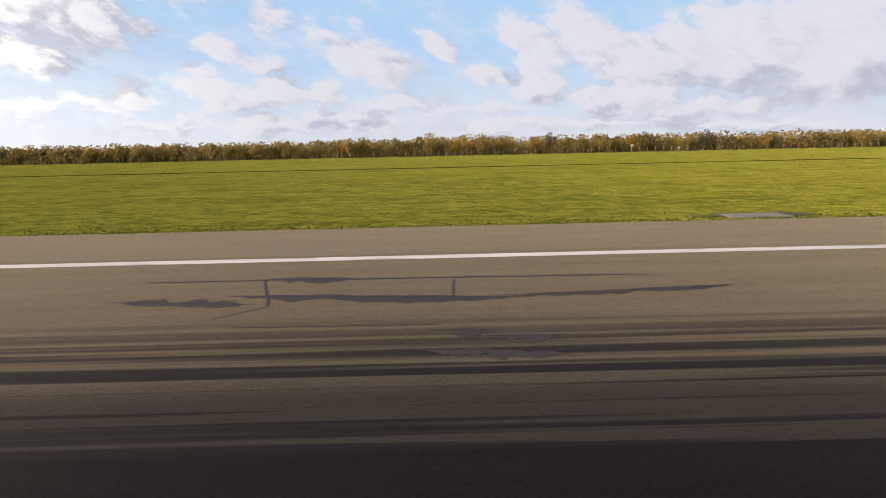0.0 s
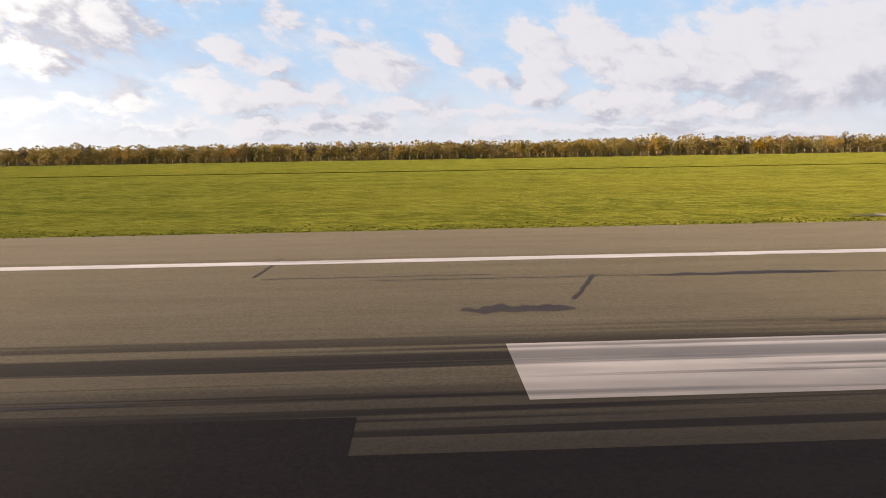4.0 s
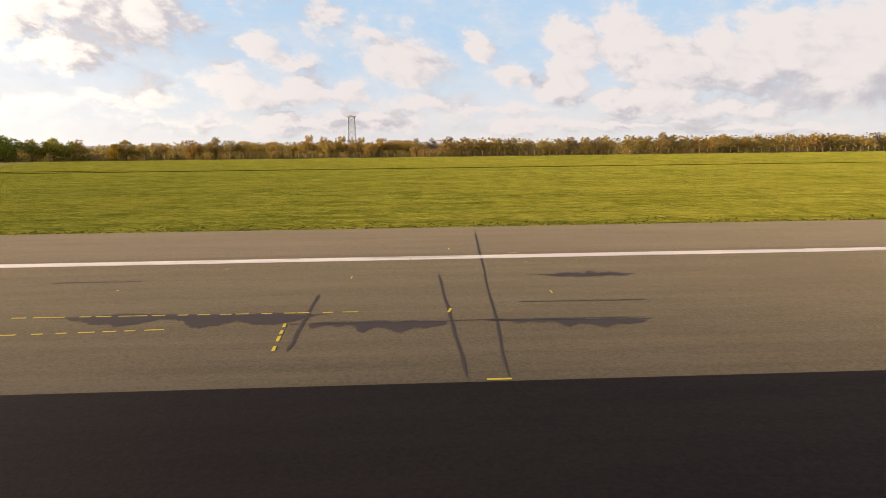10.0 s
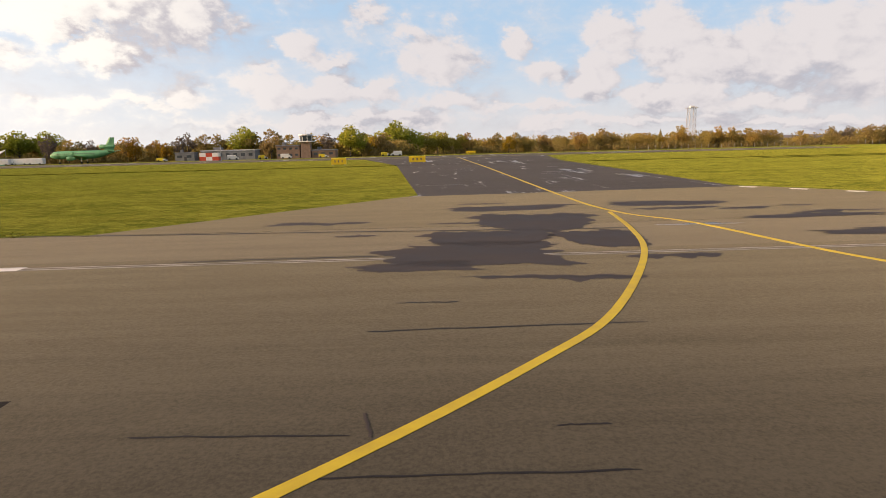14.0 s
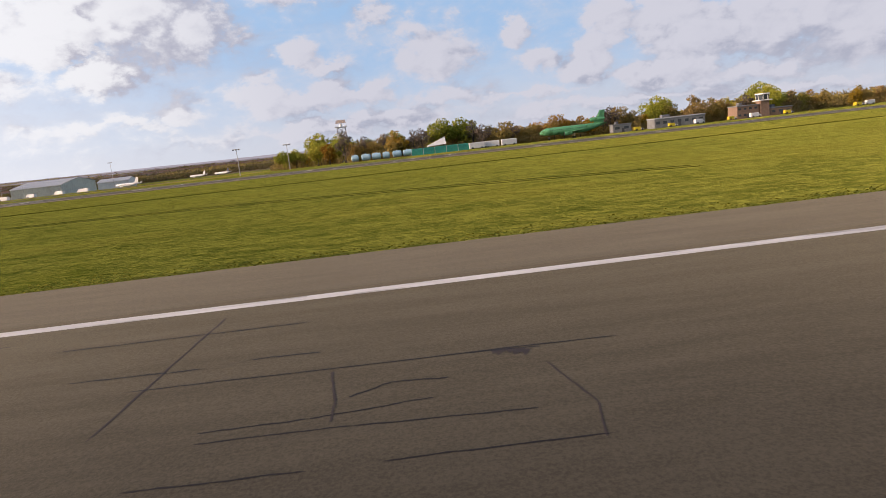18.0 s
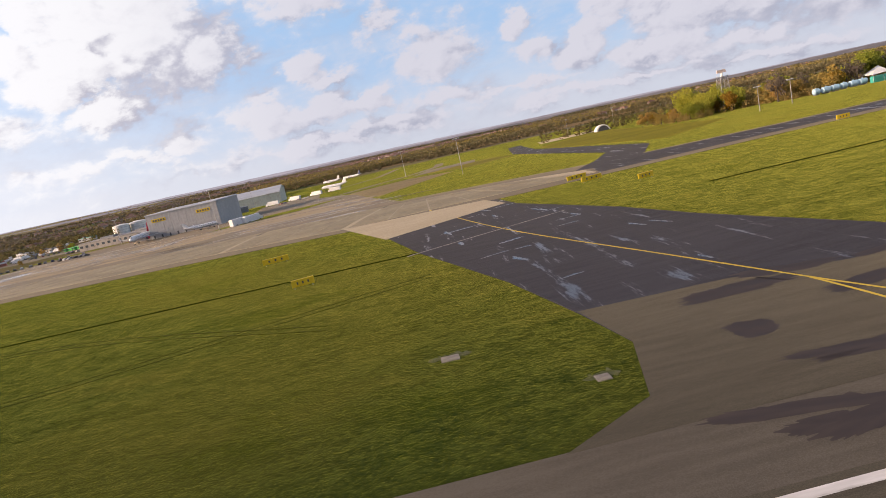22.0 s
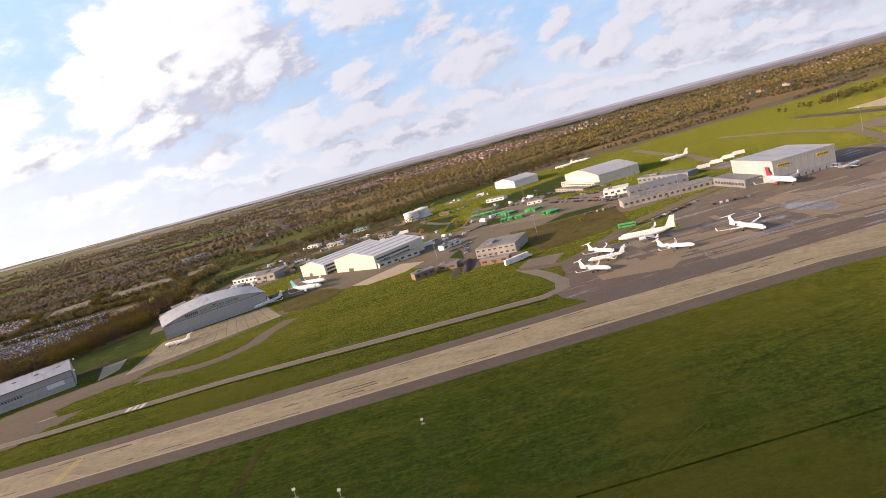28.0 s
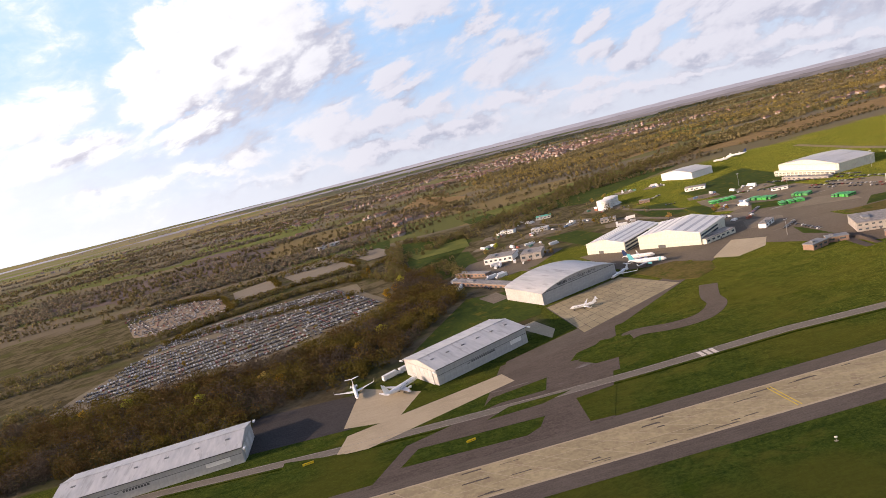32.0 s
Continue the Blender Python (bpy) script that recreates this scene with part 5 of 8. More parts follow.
for pts in ([(-1480, 62), (-1360, 78), (-1270, 70), (-1190, 90)], [(-1420, 140), (-1330, 110), (-1260, 104), (-1205, 74)], [(-1560, 100), (-1450, 92), (-1380, 60), (-1330, 40)], [(-1760, 70), (-1640, 95), (-1560, 140)],
            [(-1100, 70), (-1040, 84), (-960, 80), (-900, 60)], [(-1900, 120), (-1800, 100), (-1700, 120), (-1600, 170)]):
    for off in (0.0, 2.1):
        strip("wheel_track", curve([(x, y + off) for x, y in pts]), 0.3, 0.03, TRACK, "faint wheel track pressed into the grass", "track")
# markings and verges of the service road
for off in (-3.3, 3.3):
    strip("road_line", [(x, y + off) for x, y in ((-2400, 352), (-2088, 333), (-1976, 321), (-1880, 315), (-1819, 313), (-1731, 314), (-1678, 309), (-1562, 297))], 0.28, 0.085, FADED_PAINT, "thin faded edge line of the service road", "road marking")
strip("verge_ditch", [(x, y - 6.5) for x, y in ((-2088, 333), (-1976, 321), (-1880, 315), (-1819, 313), (-1731, 314), (-1678, 309), (-1562, 297))], 1.6, 0.05, DITCH, "dark ditch beside the service road", "ditch")
for i in range(3):
    paving("crossing_block", rect(-1783 + 3.6 * i, -1780.6 + 3.6 * i, 309.5, 316.5), 0.088, BLOCK_PAINT, "worn pale crossing block on the road", category="road marking")
for poly in ([(-1737, 514), (-1725, 521), (-1697, 517), (-1679, 487), (-1687, 463), (-1711, 449), (-1725, 461)], [(-1776, 395), (-1767, 402), (-1736, 406), (-1736, 392), (-1748, 379), (-1763, 372), (-1774, 377)],
             [(-1841, 352), (-1836, 357), (-1818, 376), (-1799, 372), (-1801, 356), (-1816, 341), (-1833, 341)], [(-1870, 526), (-1849, 546), (-1830, 484), (-1834, 470), (-1860, 462)]):
    paving("grass_island", poly, 0.105, GRASS if poly[0][0] > -1850 and poly[0][1] < 420 else DULL_LAWN if poly[0][0] > -1800 else LAWN, "green grass island between tarmac paths", category="grass")
paving("dirt_patch", [(-1869, 577), (-1850, 585), (-1843, 550), (-1860, 543)], 0.08, GRAVEL, "bare sandy ground beside the workshop", category="ground")
paving("concrete_pad", [(-1858, 450), (-1843, 456), (-1835, 424), (-1842, 407)], 0.09, CONCRETE, "worn pale concrete pad by the hangar", category="pavement")
strip("old_path", curve([(-1850, 334), (-1815, 360), (-1795, 372), (-1772, 366), (-1750, 368), (-1732, 384), (-1727, 402), (-1714, 428)]), 13, 0.064, GREYTAR, "worn brown-grey path round a grass island", "pavement")
for poly, m, lab in (([(-1579, 523), (-1578, 511), (-1581, 469), (-1591, 492)], LAWN, "small green lawn between parked cars"), ([(-1561, 765), (-1542, 751), (-1554, 693), (-1575, 684)], LAWN, "small green lawn beside the yard road"),
                     ([(-1673, 493), (-1631, 536), (-1611, 513), (-1629, 487), (-1660, 477)], CONCRETE, "pale concrete strip before the cream hangars"), ([(-1546, 397), (-1523, 388), (-1537, 364), (-1557, 379)], GRAVEL, "pale bare pad beside the grass"),
                     ([(-1530, 600), (-1490, 622), (-1462, 600), (-1480, 560)], GRAVEL, "bare brown gravel in the yard"), ([(-1440, 640), (-1420, 690), (-1395, 640), (-1405, 590)], GRAVEL, "bare brown gravel in the yard"),
                     ([(-1600, 560), (-1580, 600), (-1550, 580), (-1570, 545)], GRAVEL, "bare brown gravel in the yard"), ([(-1500, 530), (-1470, 560), (-1430, 545), (-1450, 526)], LAWN, "small green lawn beside the yard road"),
                     ([(-1545, 640), (-1520, 680), (-1500, 650), (-1520, 625)], LAWN, "small green lawn beside the yard road")):
    paving("yard_patch", poly, 0.103, m, lab, category="ground")
rng = random.Random(52)
for i in range(60):
    u = rng.random()
    x = -2080 + 620 * u
    lo, hi = 238.7 + (x + 2100) * -0.01, 262.7 - (x + 2100) * 0.0125
    y = rng.choice((lo + rng.uniform(0, 4), hi - rng.uniform(0, 4), rng.uniform(lo, hi)))
    L, w = rng.uniform(3, 14), rng.uniform(0.3, 1.3)
    paving("joint_stain", [(x, y), (x + L, y - 0.1), (x + L * 0.9, y + w), (x + L * 0.1, y + w * 0.8)], 0.125 + 0.0005 * (i % 5), MARGIN, "", parent=taxi_slabs)
for x in (-1779.4, -1777.6):
    strip("holding_line", [(x, 236), (x - 0.4, 257.5)], 0.5, 0.13, YELLOW_PAINT, "", parent=taxi_slabs)
# standing water on the taxiways
PUDDLE = surf("standing_water", (0.050, 0.052, 0.058), (0.085, 0.087, 0.092), 0.5, 0.3, 0.0, spec=0.6)
puddle_me = [blob(90 + i, 1.0, 1.2).mesh("puddle", PUDDLE) for i in range(5)]
rng = random.Random(61)


def puddle(parent, x, y, L, w, ang, z):
    ob = part("puddle", rng.choice(puddle_me), None, parent)
    ob.location = (x, y, z)
    ob.rotation_euler = (0, 0, radians(ang))
    ob.scale = (L, w, 1)


for i in range(24):
    v = rng.random()
    y = 60 + 112 * v
    mid, half = -1157 - 0.24 * (y - 56), 17 + 2 * v
    ang = rng.choice((8, 14, 100, 104, 108)) + rng.uniform(-12, 12)
    puddle(taxi_b, mid + rng.uniform(-half, half) * 0.85, y, rng.uniform(2.5, 8), rng.uniform(0.5, 1.8), ang, 0.054 + 0.0004 * (i % 6))
slab_me = [tar_slab(i).mesh("tar_slab", PATCH) for i in range(6)]
for x, y, L, w, a in ((-682, 24.2, 7.5, 4.6, -4), (-681.5, 28.5, 6, 4.5, 8), (-678.5, 34, 6.5, 7, 0), (-676.5, 27.5, 3.6, 5, 12), (-684.5, 22, 4.5, 1.6, 0), (-679, 40.5, 8, 3, 6), (-668, 41, 8, 2.4, -4), (-663, 33, 7, 1.6, 2), (-664, 27, 6, 1.4, -3)):
    ob = part("tar_slab", rng.choice(slab_me), None, runway if y < 32 else taxi_a)
    ob.location, ob.rotation_euler, ob.scale = (x, y, 0.0572), (0, 0, radians(a)), (L, w, 1)
for i in range(30):
    x, y = rng.uniform(-1172, -1138), rng.uniform(26, 56)
    ob = part("tar_slab", rng.choice(slab_me), None, taxi_b)
    ob.location, ob.rotation_euler, ob.scale = (x, y, 0.0545 + 0.0003 * (i % 7)), (0, 0, radians(rng.choice((4, 12, -6)) + rng.uniform(-8, 8))), (rng.uniform(3, 11), rng.uniform(0.7, 3.0), 1)
strip("joint_line", [(-1193, 111.9), (-1158.7, 123)], 0.5, 0.0585, FADED_PAINT, "", parent=taxi_b)
for i in range(10):
    puddle(taxi_a, rng.uniform(-684, -660), rng.uniform(62, 160), rng.uniform(3, 8), rng.uniform(0.3, 0.8), rng.uniform(-10, 10), 0.054 + 0.0004 * (i % 6))
for i in range(40):
    puddle(apron, rng.uniform(-1500, -1220), rng.uniform(275, 345), rng.uniform(5, 18), rng.uniform(0.5, 2.0), rng.choice((-7, 80)) + rng.uniform(-8, 8), 0.108 + 0.0004 * (i % 6))
dark_taxiway = paving("taxiway_dark", [(-1132, 176), (-1126, 205), (-1060, 195), (-562, 193.5), (-562, 176)], 0.062, WET_ASPHALT, "damp dark blue-grey stretch of taxiway", category="taxiway")
for i in range(26):
    puddle(dark_taxiway, rng.uniform(-1120, -600), rng.uniform(178, 191), rng.uniform(4, 14), rng.uniform(0.4, 1.6), rng.uniform(-12, 12), 0.067 + 0.0004 * (i % 6))
for i in range(22):
    puddle(shoulder, rng.uniform(-1100, 40), rng.uniform(30.2, 32.0), rng.uniform(2, 7), rng.uniform(0.3, 0.7), rng.uniform(-2, 2), 0.0495 + 0.0004 * (i % 6))

# ---- buildings ----
WALL_PALE = surf("pale_cladding", (0.34, 0.345, 0.345), (0.45, 0.455, 0.455), 0.5, 0.6, 0.15, big=0.06, stain=(0.36, 0.36, 0.36))
WALL_CREAM = surf("cream_cladding", (0.52, 0.53, 0.45), (0.63, 0.64, 0.55), 0.5, 0.6, 0.15, big=0.06, stain=(0.50, 0.47, 0.40))
WALL_WHITE = surf("white_cladding", (0.68, 0.68, 0.66), (0.80, 0.80, 0.78), 0.5, 0.6, 0.1, big=0.06)
WALL_GREY = surf("dark_grey_cladding", (0.15, 0.16, 0.17), (0.24, 0.25, 0.26), 0.5, 0.6, 0.15)
BRICK = surf("brown_brick", (0.20, 0.13, 0.09), (0.30, 0.20, 0.15), 1.2, 0.85, 0.3)
ROOF_GREY = surf("grey_roof_sheet", (0.36, 0.38, 0.40), (0.50, 0.51, 0.52), 0.4, 0.5, 0.15, big=0.08, stain=(0.30, 0.31, 0.32), stretch=(1, 0.15, 1))
ROOF_DARK = surf("dark_roof_sheet", (0.14, 0.15, 0.16), (0.22, 0.23, 0.24), 0.4, 0.6, 0.2)
TRIM = surf("dark_trim", (0.05, 0.055, 0.06), (0.09, 0.095, 0.10), 1.0, 0.5, 0.1)
GLASS = surf("window_glass", (0.05, 0.06, 0.07), (0.09, 0.11, 0.13), 0.3, 0.12, 0.0)
YELLOW = surf("yellow_panel", (0.62, 0.42, 0.01), (0.72, 0.52, 0.02), 1.0, 0.5, 0.05)
STEEL = surf("galvanised_steel", (0.30, 0.31, 0.32), (0.45, 0.46, 0.47), 2.0, 0.45, 0.1, 0.6)
TEAL = surf("teal_container_paint", (0.02, 0.30, 0.24), (0.03, 0.40, 0.31), 0.8, 0.55, 0.1)
TANKBLUE = surf("pale_blue_tank_paint", (0.30, 0.50, 0.62), (0.40, 0.60, 0.72), 0.8, 0.5, 0.1)
RED = surf("red_paint", (0.50, 0.05, 0.02), (0.62, 0.08, 0.03), 1.0, 0.5, 0.05)


def at(ob, fl, fr, dz=0.0):
    rz = math.degrees(math.atan2(fr[1] - fl[1], fr[0] - fl[0]))
    return put(ob, fl[0], fl[1], min(lie(fl[1]), lie(fr[1])) + dz, rz)


def span(fl, fr):
    return math.hypot(fr[0] - fl[0], fr[1] - fl[1])


def hangar_long(label, fl, fr, depth, eave, ridge, wall, roof, panels=14, sign=None, windows=False, doors_end=False):
    """Steel hangar with its ridge along the front; separate wall panels, pitched roof slopes, gutter and gable frames."""
    w = span(fl, fr)
    ob = thing("hangar", label, "hangar", "airfield hangars")
    part("wall", Shape().box(0, w, 0.25, depth, -5, eave), wall, ob)
    pw = w / panels
    me = Shape().slab_box(0.06, pw - 0.06, 0.0, 0.25, 0.1, eave - 0.5, 0.04).mesh("wall_panel", wall)
    for i in range(panels):
        part("wall_panel", me, wall, ob).location.x = i * pw
    for x in (-0.4, w + 0.1):
        part("gable", Shape().loft([[(x, -0.2, eave - 0.6), (x, depth + 0.2, eave - 0.6), (x, depth / 2, ridge)], [(x + 0.3, -0.2, eave - 0.6), (x + 0.3, depth + 0.2, eave - 0.6), (x + 0.3, depth / 2, ridge)]]), wall, ob)
    for y0, y1, nm in ((-0.8, depth / 2, "roof_slope"), (depth + 0.8, depth / 2, "roof_slope")):
        prof = [(y0, eave), (y1, ridge), (y1, ridge + 0.3), (y0, eave + 0.3)]
        part(nm, Shape().loft([[(-0.8, a, b) for a, b in prof], [(w + 0.8, a, b) for a, b in prof]]), roof, ob)
    part("ridge_cap", Shape().box(-0.9, w + 0.9, depth / 2 - 0.5, depth / 2 + 0.5, ridge + 0.1, ridge + 0.5), roof, ob)
    part("gutter", Shape().box(-0.6, w + 0.6, -1.1, -0.75, eave - 0.25, eave + 0.15), TRIM if sign else WALL_WHITE, ob)
    for i in range(6):
        part("roof_vent", Shape().slab_box(w * (i + 0.5) / 6 - 1.2, w * (i + 0.5) / 6 + 1.2, depth * 0.3, depth * 0.3 + 1.2, eave + 0.3 + (ridge - eave) * 0.6, eave + (ridge - eave) * 0.6 + 0.9), ROOF_DARK, ob)
    if sign:
        part("sign_band", Shape().box(0.1, w - 0.1, -0.06, 0.02, eave * 0.62, eave * 0.62 + 0.25), TRIM, ob)
        for i in range(sign):
            part("sign_bar", Shape().box(w * 0.36 + i * 1.7, w * 0.36 + i * 1.7 + 1.2, -0.1, 0.02, eave * 0.62 - 1.6, eave * 0.62 - 0.3), TRIM, ob)
        part("sign_emblem", Shape().add([(w * 0.31, -0.1, eave * 0.55), (w * 0.33, -0.1, eave * 0.45), (w * 0.35, -0.1, eave * 0.6), (w * 0.33, -0.1, eave * 0.52)], [(0, 1, 2, 3)]), TRIM, ob)
        part("wall_board", Shape().box(w * 0.8, w * 0.93, -0.15, 0.02, eave * 0.35, eave * 0.6), WALL_WHITE, ob)
    if doors_end:
        for x in (-0.5, w + 0.3):
            for i in range(6):
                part("door_leaf", Shape().slab_box(x, x + 0.25, depth * (0.12 + 0.125 * i) + 0.1, depth * (0.12 + 0.125 * (i + 1)) - 0.1, 0, eave - 1.2, 0.04), wall if i % 2 else ROOF_GREY, ob)
        for x, y in ((-2.5, depth + 1), (w + 1.5, -1.0), (-2.5, -1.0), (w + 1.5, depth + 1)):
            part("door_runner", Shape().box(x, x + 1.2, y - 1.5, y + 1.5, eave - 1.0, eave - 0.2), WALL_WHITE, ob)
    return at(ob, fl, fr)


def hangar_arch(label, fl, fr, depth, eave, crown, wall, roof, sign=0, leaves_n=8, band=False, bow=2.0):
    """Hangar with a curved roof across its front and a row of sliding door leaves."""
    w = span(fl, fr)
    ob = thing("hangar", label, "hangar", "airfield hangars")
    k = 20
    prof = [(w * i / k, eave + (crown - eave) * (1 - abs(2 * i / k - 1) ** bow)) for i in range(k + 1)]
    face = [(0, -6)] + prof + [(w, -6)]
    s = Shape()
    s.loft([[(x, 0.5, z) for x, z in face], [(x, depth, z) for x, z in face]])
    part("wall", s, wall, ob)
    outer = [(x, z + 0.25) for x, z in prof]
    outer[0], outer[-1] = (-0.8, eave - 0.2), (w + 0.8, eave - 0.2)
    inner = [(x, z - 0.1) for x, z in prof]
    ring = outer + inner[::-1]
    part("roof", Shape().loft([[(x, -0.8, z) for x, z in ring], [(x, depth + 0.8, z) for x, z in ring]]), roof, ob)
    for i in range(1, 10):
        y = depth * i / 10
        part("roof_seam", Shape().loft([[(x, y, z + 0.02) for x, z in outer] + [(x, y, z - 0.1) for x, z in outer[::-1]],
                                        [(x, y + 0.25, z + 0.08) for x, z in outer] + [(x, y + 0.25, z - 0.1) for x, z in outer[::-1]]]), roof, ob)
    lw = w * 0.94 / leaves_n
    me = Shape().slab_box(0.08, lw - 0.08, 0.15, 0.5, 0, eave - 0.4, 0.05).mesh("door_leaf", wall)
    for i in range(leaves_n):
        part("door_leaf", me, wall, ob).location.x = w * 0.03 + i * lw
    part("door_rail", Shape().box(0, w, -0.1, 0.4, eave - 0.35, eave - 0.05), TRIM if sign else WALL_GREY, ob)
    base = eave + (crown - eave) * 0.16
    if sign:
        for i in range(7):
            part("sign_bar", Shape().box(w * 0.215 + i * w * 0.018, w * 0.215 + i * w * 0.018 + w * 0.012, 0.28, 0.55, base, base + 2.1), TRIM, ob)
        cu = bpy.data.curves.new("sign_lettering", "FONT")
        cu.body = "EXECUTIVE JET CENTRE"
        cu.size, cu.extrude = 2.9, 0.06
        cu.materials.append(TRIM)
        text = new("sign_lettering", cu)
        text.parent = ob
        text.matrix_basis = Matrix.Translation((w * 0.36, 0.4, base)) @ pose(0, 0, 0, 90)
    if sign:
        part("sign_emblem", Shape().add([(w * 0.48, 0.42, eave + 4.2), (w * 0.50, 0.42, eave + 3.0), (w * 0.53, 0.42, eave + 4.8), (w * 0.505, 0.42, eave + 3.8)], [(0, 1, 2, 3)]), TRIM, ob)
    if band:
        part("glazed_annexe", Shape().slab_box(-0.5, w + 0.5, -7, 0.1, -5, eave * 0.45), wall, ob)
        for zz in (1.2, 4.0):
            for i in range(14):
                part("window", Shape().box(w * (i + 0.1) / 14, w * (i + 0.85) / 14, -7.12, -6.95, zz, zz + 1.4), GLASS, ob)
    return at(ob, fl, fr)


hangar_long("long grey steel hangar with low pitched roof", (-1926.6, 376.2), (-1858.4, 411.3), 43, 11.5, 15, WALL_PALE, ROOF_GREY, 16, 12, False, True)
hangar_arch("wide grey hangar with shallow arched roof", (-1825, 490.3), (-1748.7, 521.7), 57, 11.5, 17.5, WALL_PALE, ROOF_GREY, 22, 8)
hangar_long("old grey hangar with weathered shallow roof", (-2152, 336), (-2046, 343), 36, 9.5, 13, WALL_PALE, ROOF_GREY, 22, 9, False, True)
hangar_arch("white gabled hangar with pale grey roof", (-1441, 1082), (-1421, 1008), 46, 12, 16.5, WALL_WHITE, ROOF_GREY, 0, 6, False, 1.05)
hangar_arch("cream arched hangar with glazed lower storey", (-1388, 822), (-1377, 720), 54, 15, 21, WALL_CREAM, ROOF_GREY, 0, 10, True, 1.35)

# cream hangars with ribbed roofs
for fl, fr, depth, eave, ridge in (((-1735, 642), (-1706, 606), 78, 11, 15.5), ((-1694, 598), (-1653, 549), 62, 13, 18)):
    w = span(fl, fr)
    h = thing("hangar", "cream hangar with ribbed pale roof and skylight strips", "hangar", "airfield hangars")
    part("wall", Shape().box(0, w, 0.2, depth, -5, eave), WALL_CREAM, h)
    g = [(0, eave - 0.1), (w, eave - 0.1), (w / 2, ridge - 0.2)]
    part("gable", Shape().loft([[(x, 0.2, z) for x, z in g], [(x, depth, z) for x, z in g]]), WALL_CREAM, h)
    for x0, x1 in ((-0.6, w / 2), (w + 0.6, w / 2)):
        p4 = [(x0, eave), (x1, ridge), (x1, ridge + 0.3), (x0, eave + 0.3)]
        part("roof_slope", Shape().loft([[(x, -0.6, z) for x, z in p4], [(x, depth + 0.6, z) for x, z in p4]]), WALL_WHITE, h)
        for u in (0.14, 0.44, 0.74):
            q4 = [(x0 + (x1 - x0) * u, eave + (ridge - eave) * u + 0.36), (x0 + (x1 - x0) * (u + 0.10), eave + (ridge - eave) * (u + 0.10) + 0.36),
                  (x0 + (x1 - x0) * (u + 0.10), eave + (ridge - eave) * (u + 0.10) + 0.2), (x0 + (x1 - x0) * u, eave + (ridge - eave) * u + 0.2)]
            part("skylight", Shape().loft([[(x, 2, z) for x, z in q4], [(x, depth - 2, z) for x, z in q4]]), ROOF_GREY, h)
    me = Shape().slab_box(0.08, w / 9 - 0.08, -0.05, 0.22, 0, eave - 0.6, 0.05).mesh("door_leaf", WALL_CREAM)
    for i in range(9):
        part("door_leaf", me, WALL_CREAM, h).location.x = i * w / 9
    for r in range(3):
        part("window_band", Shape().box(w - 0.05, w + 0.12, 2, depth * 0.7, 1.5 + 3.6 * r, 3.2 + 3.6 * r), GLASS, h)
    part("small_door", Shape().box(w * 0.32, w * 0.44, -0.2, -0.02, 0, 3.6), TRIM, h)
    at(h, fl, fr)

# tall grey hangar beside the apron
fl, fr = (-1356, 414), (-1309, 413)
w = span(fl, fr)
h = thing("hangar", "tall pale grey hangar with yellow sign panels", "hangar", "airfield hangars")
part("wall", Shape().box(0, w, 0.2, 54, -5, 15.5), WALL_PALE, h)
me = Shape().slab_box(0.08, w / 9 - 0.08, -0.05, 0.22, 0, 15.2, 0.05).mesh("door_leaf", WALL_PALE)
for i in range(9):
    part("door_leaf", me, WALL_PALE, h).location.x = i * w / 9
    part("wicket", Shape().box(w * i / 9 + 2, w * i / 9 + 3, -0.12, -0.02, 0, 2.1), TRIM, h)
for x in (w * 0.07, w * 0.7):
    part("sign_panel", Shape().box(x, x + w * 0.2, -0.25, -0.03, 10.6, 12.8), YELLOW, h)
    for i in range(5):
        part("sign_bar", Shape().box(x + 0.8 + i * 1.7, x + 1.9 + i * 1.7, -0.3, -0.24, 11.1, 12.3), TRIM, h)
part("roof", Shape().slab_box(-0.4, w + 0.4, -0.3, 54.4, 15.5, 16.3, 0.3), ROOF_GREY, h)
part("side_annexe", Shape().slab_box(-14, -0.2, 14, 60, -5, 5.5, 0.2), WALL_GREY, h)
for i in range(10):
    part("window", Shape().box(-14.15, -13.9, 16 + 4.2 * i, 19 + 4.2 * i, 1.2, 3.0), GLASS, h)
part("annexe_roof", Shape().slab_box(-14.4, -0.1, 13.6, 60.4, 5.5, 5.9, 0.1), ROOF_DARK, h)
at(h, fl, fr)


WALL_DULL = surf("dull_render", (0.27, 0.25, 0.23), (0.38, 0.36, 0.33), 0.5, 0.8, 0.15, big=0.08, stain=(0.22, 0.20, 0.18))
ROOF_FLAT = surf("felt_roof", (0.20, 0.19, 0.18), (0.32, 0.30, 0.28), 0.4, 0.8, 0.15, big=0.1, stain=(0.15, 0.14, 0.13))


def low_block(label, fl, fr, depth, height, wall, roof, storeys=1, cols=8, category="building"):
    """Flat-roofed building with window rows, parapet and a door."""
    w = span(fl, fr)
    ob = thing("low_building", label, category)
    part("wall", Shape().box(0, w, 0, depth, -4, height), wall, ob)
    part("roof", Shape().slab_box(-0.3, w + 0.3, -0.3, depth + 0.3, height, height + 0.5, 0.1), roof, ob)
    sh = height / storeys
    for s in range(storeys):
        for i in range(cols):
            x = w * (i + 0.2) / cols
            part("window", Shape().box(x, x + w * 0.5 / cols, -0.08, 0.1, s * sh + sh * 0.42, s * sh + sh * 0.74), GLASS, ob)
    part("door", Shape().box(w * 0.47, w * 0.47 + 1.4, -0.12, 0.1, 0, 2.2), TRIM, ob)
    part("roof_plant", Shape().slab_box(w * 0.2, w * 0.35, depth * 0.3, depth * 0.6, height + 0.4, height + 1.9, 0.2), ROOF_DARK, ob)
    return at(ob, fl, fr)


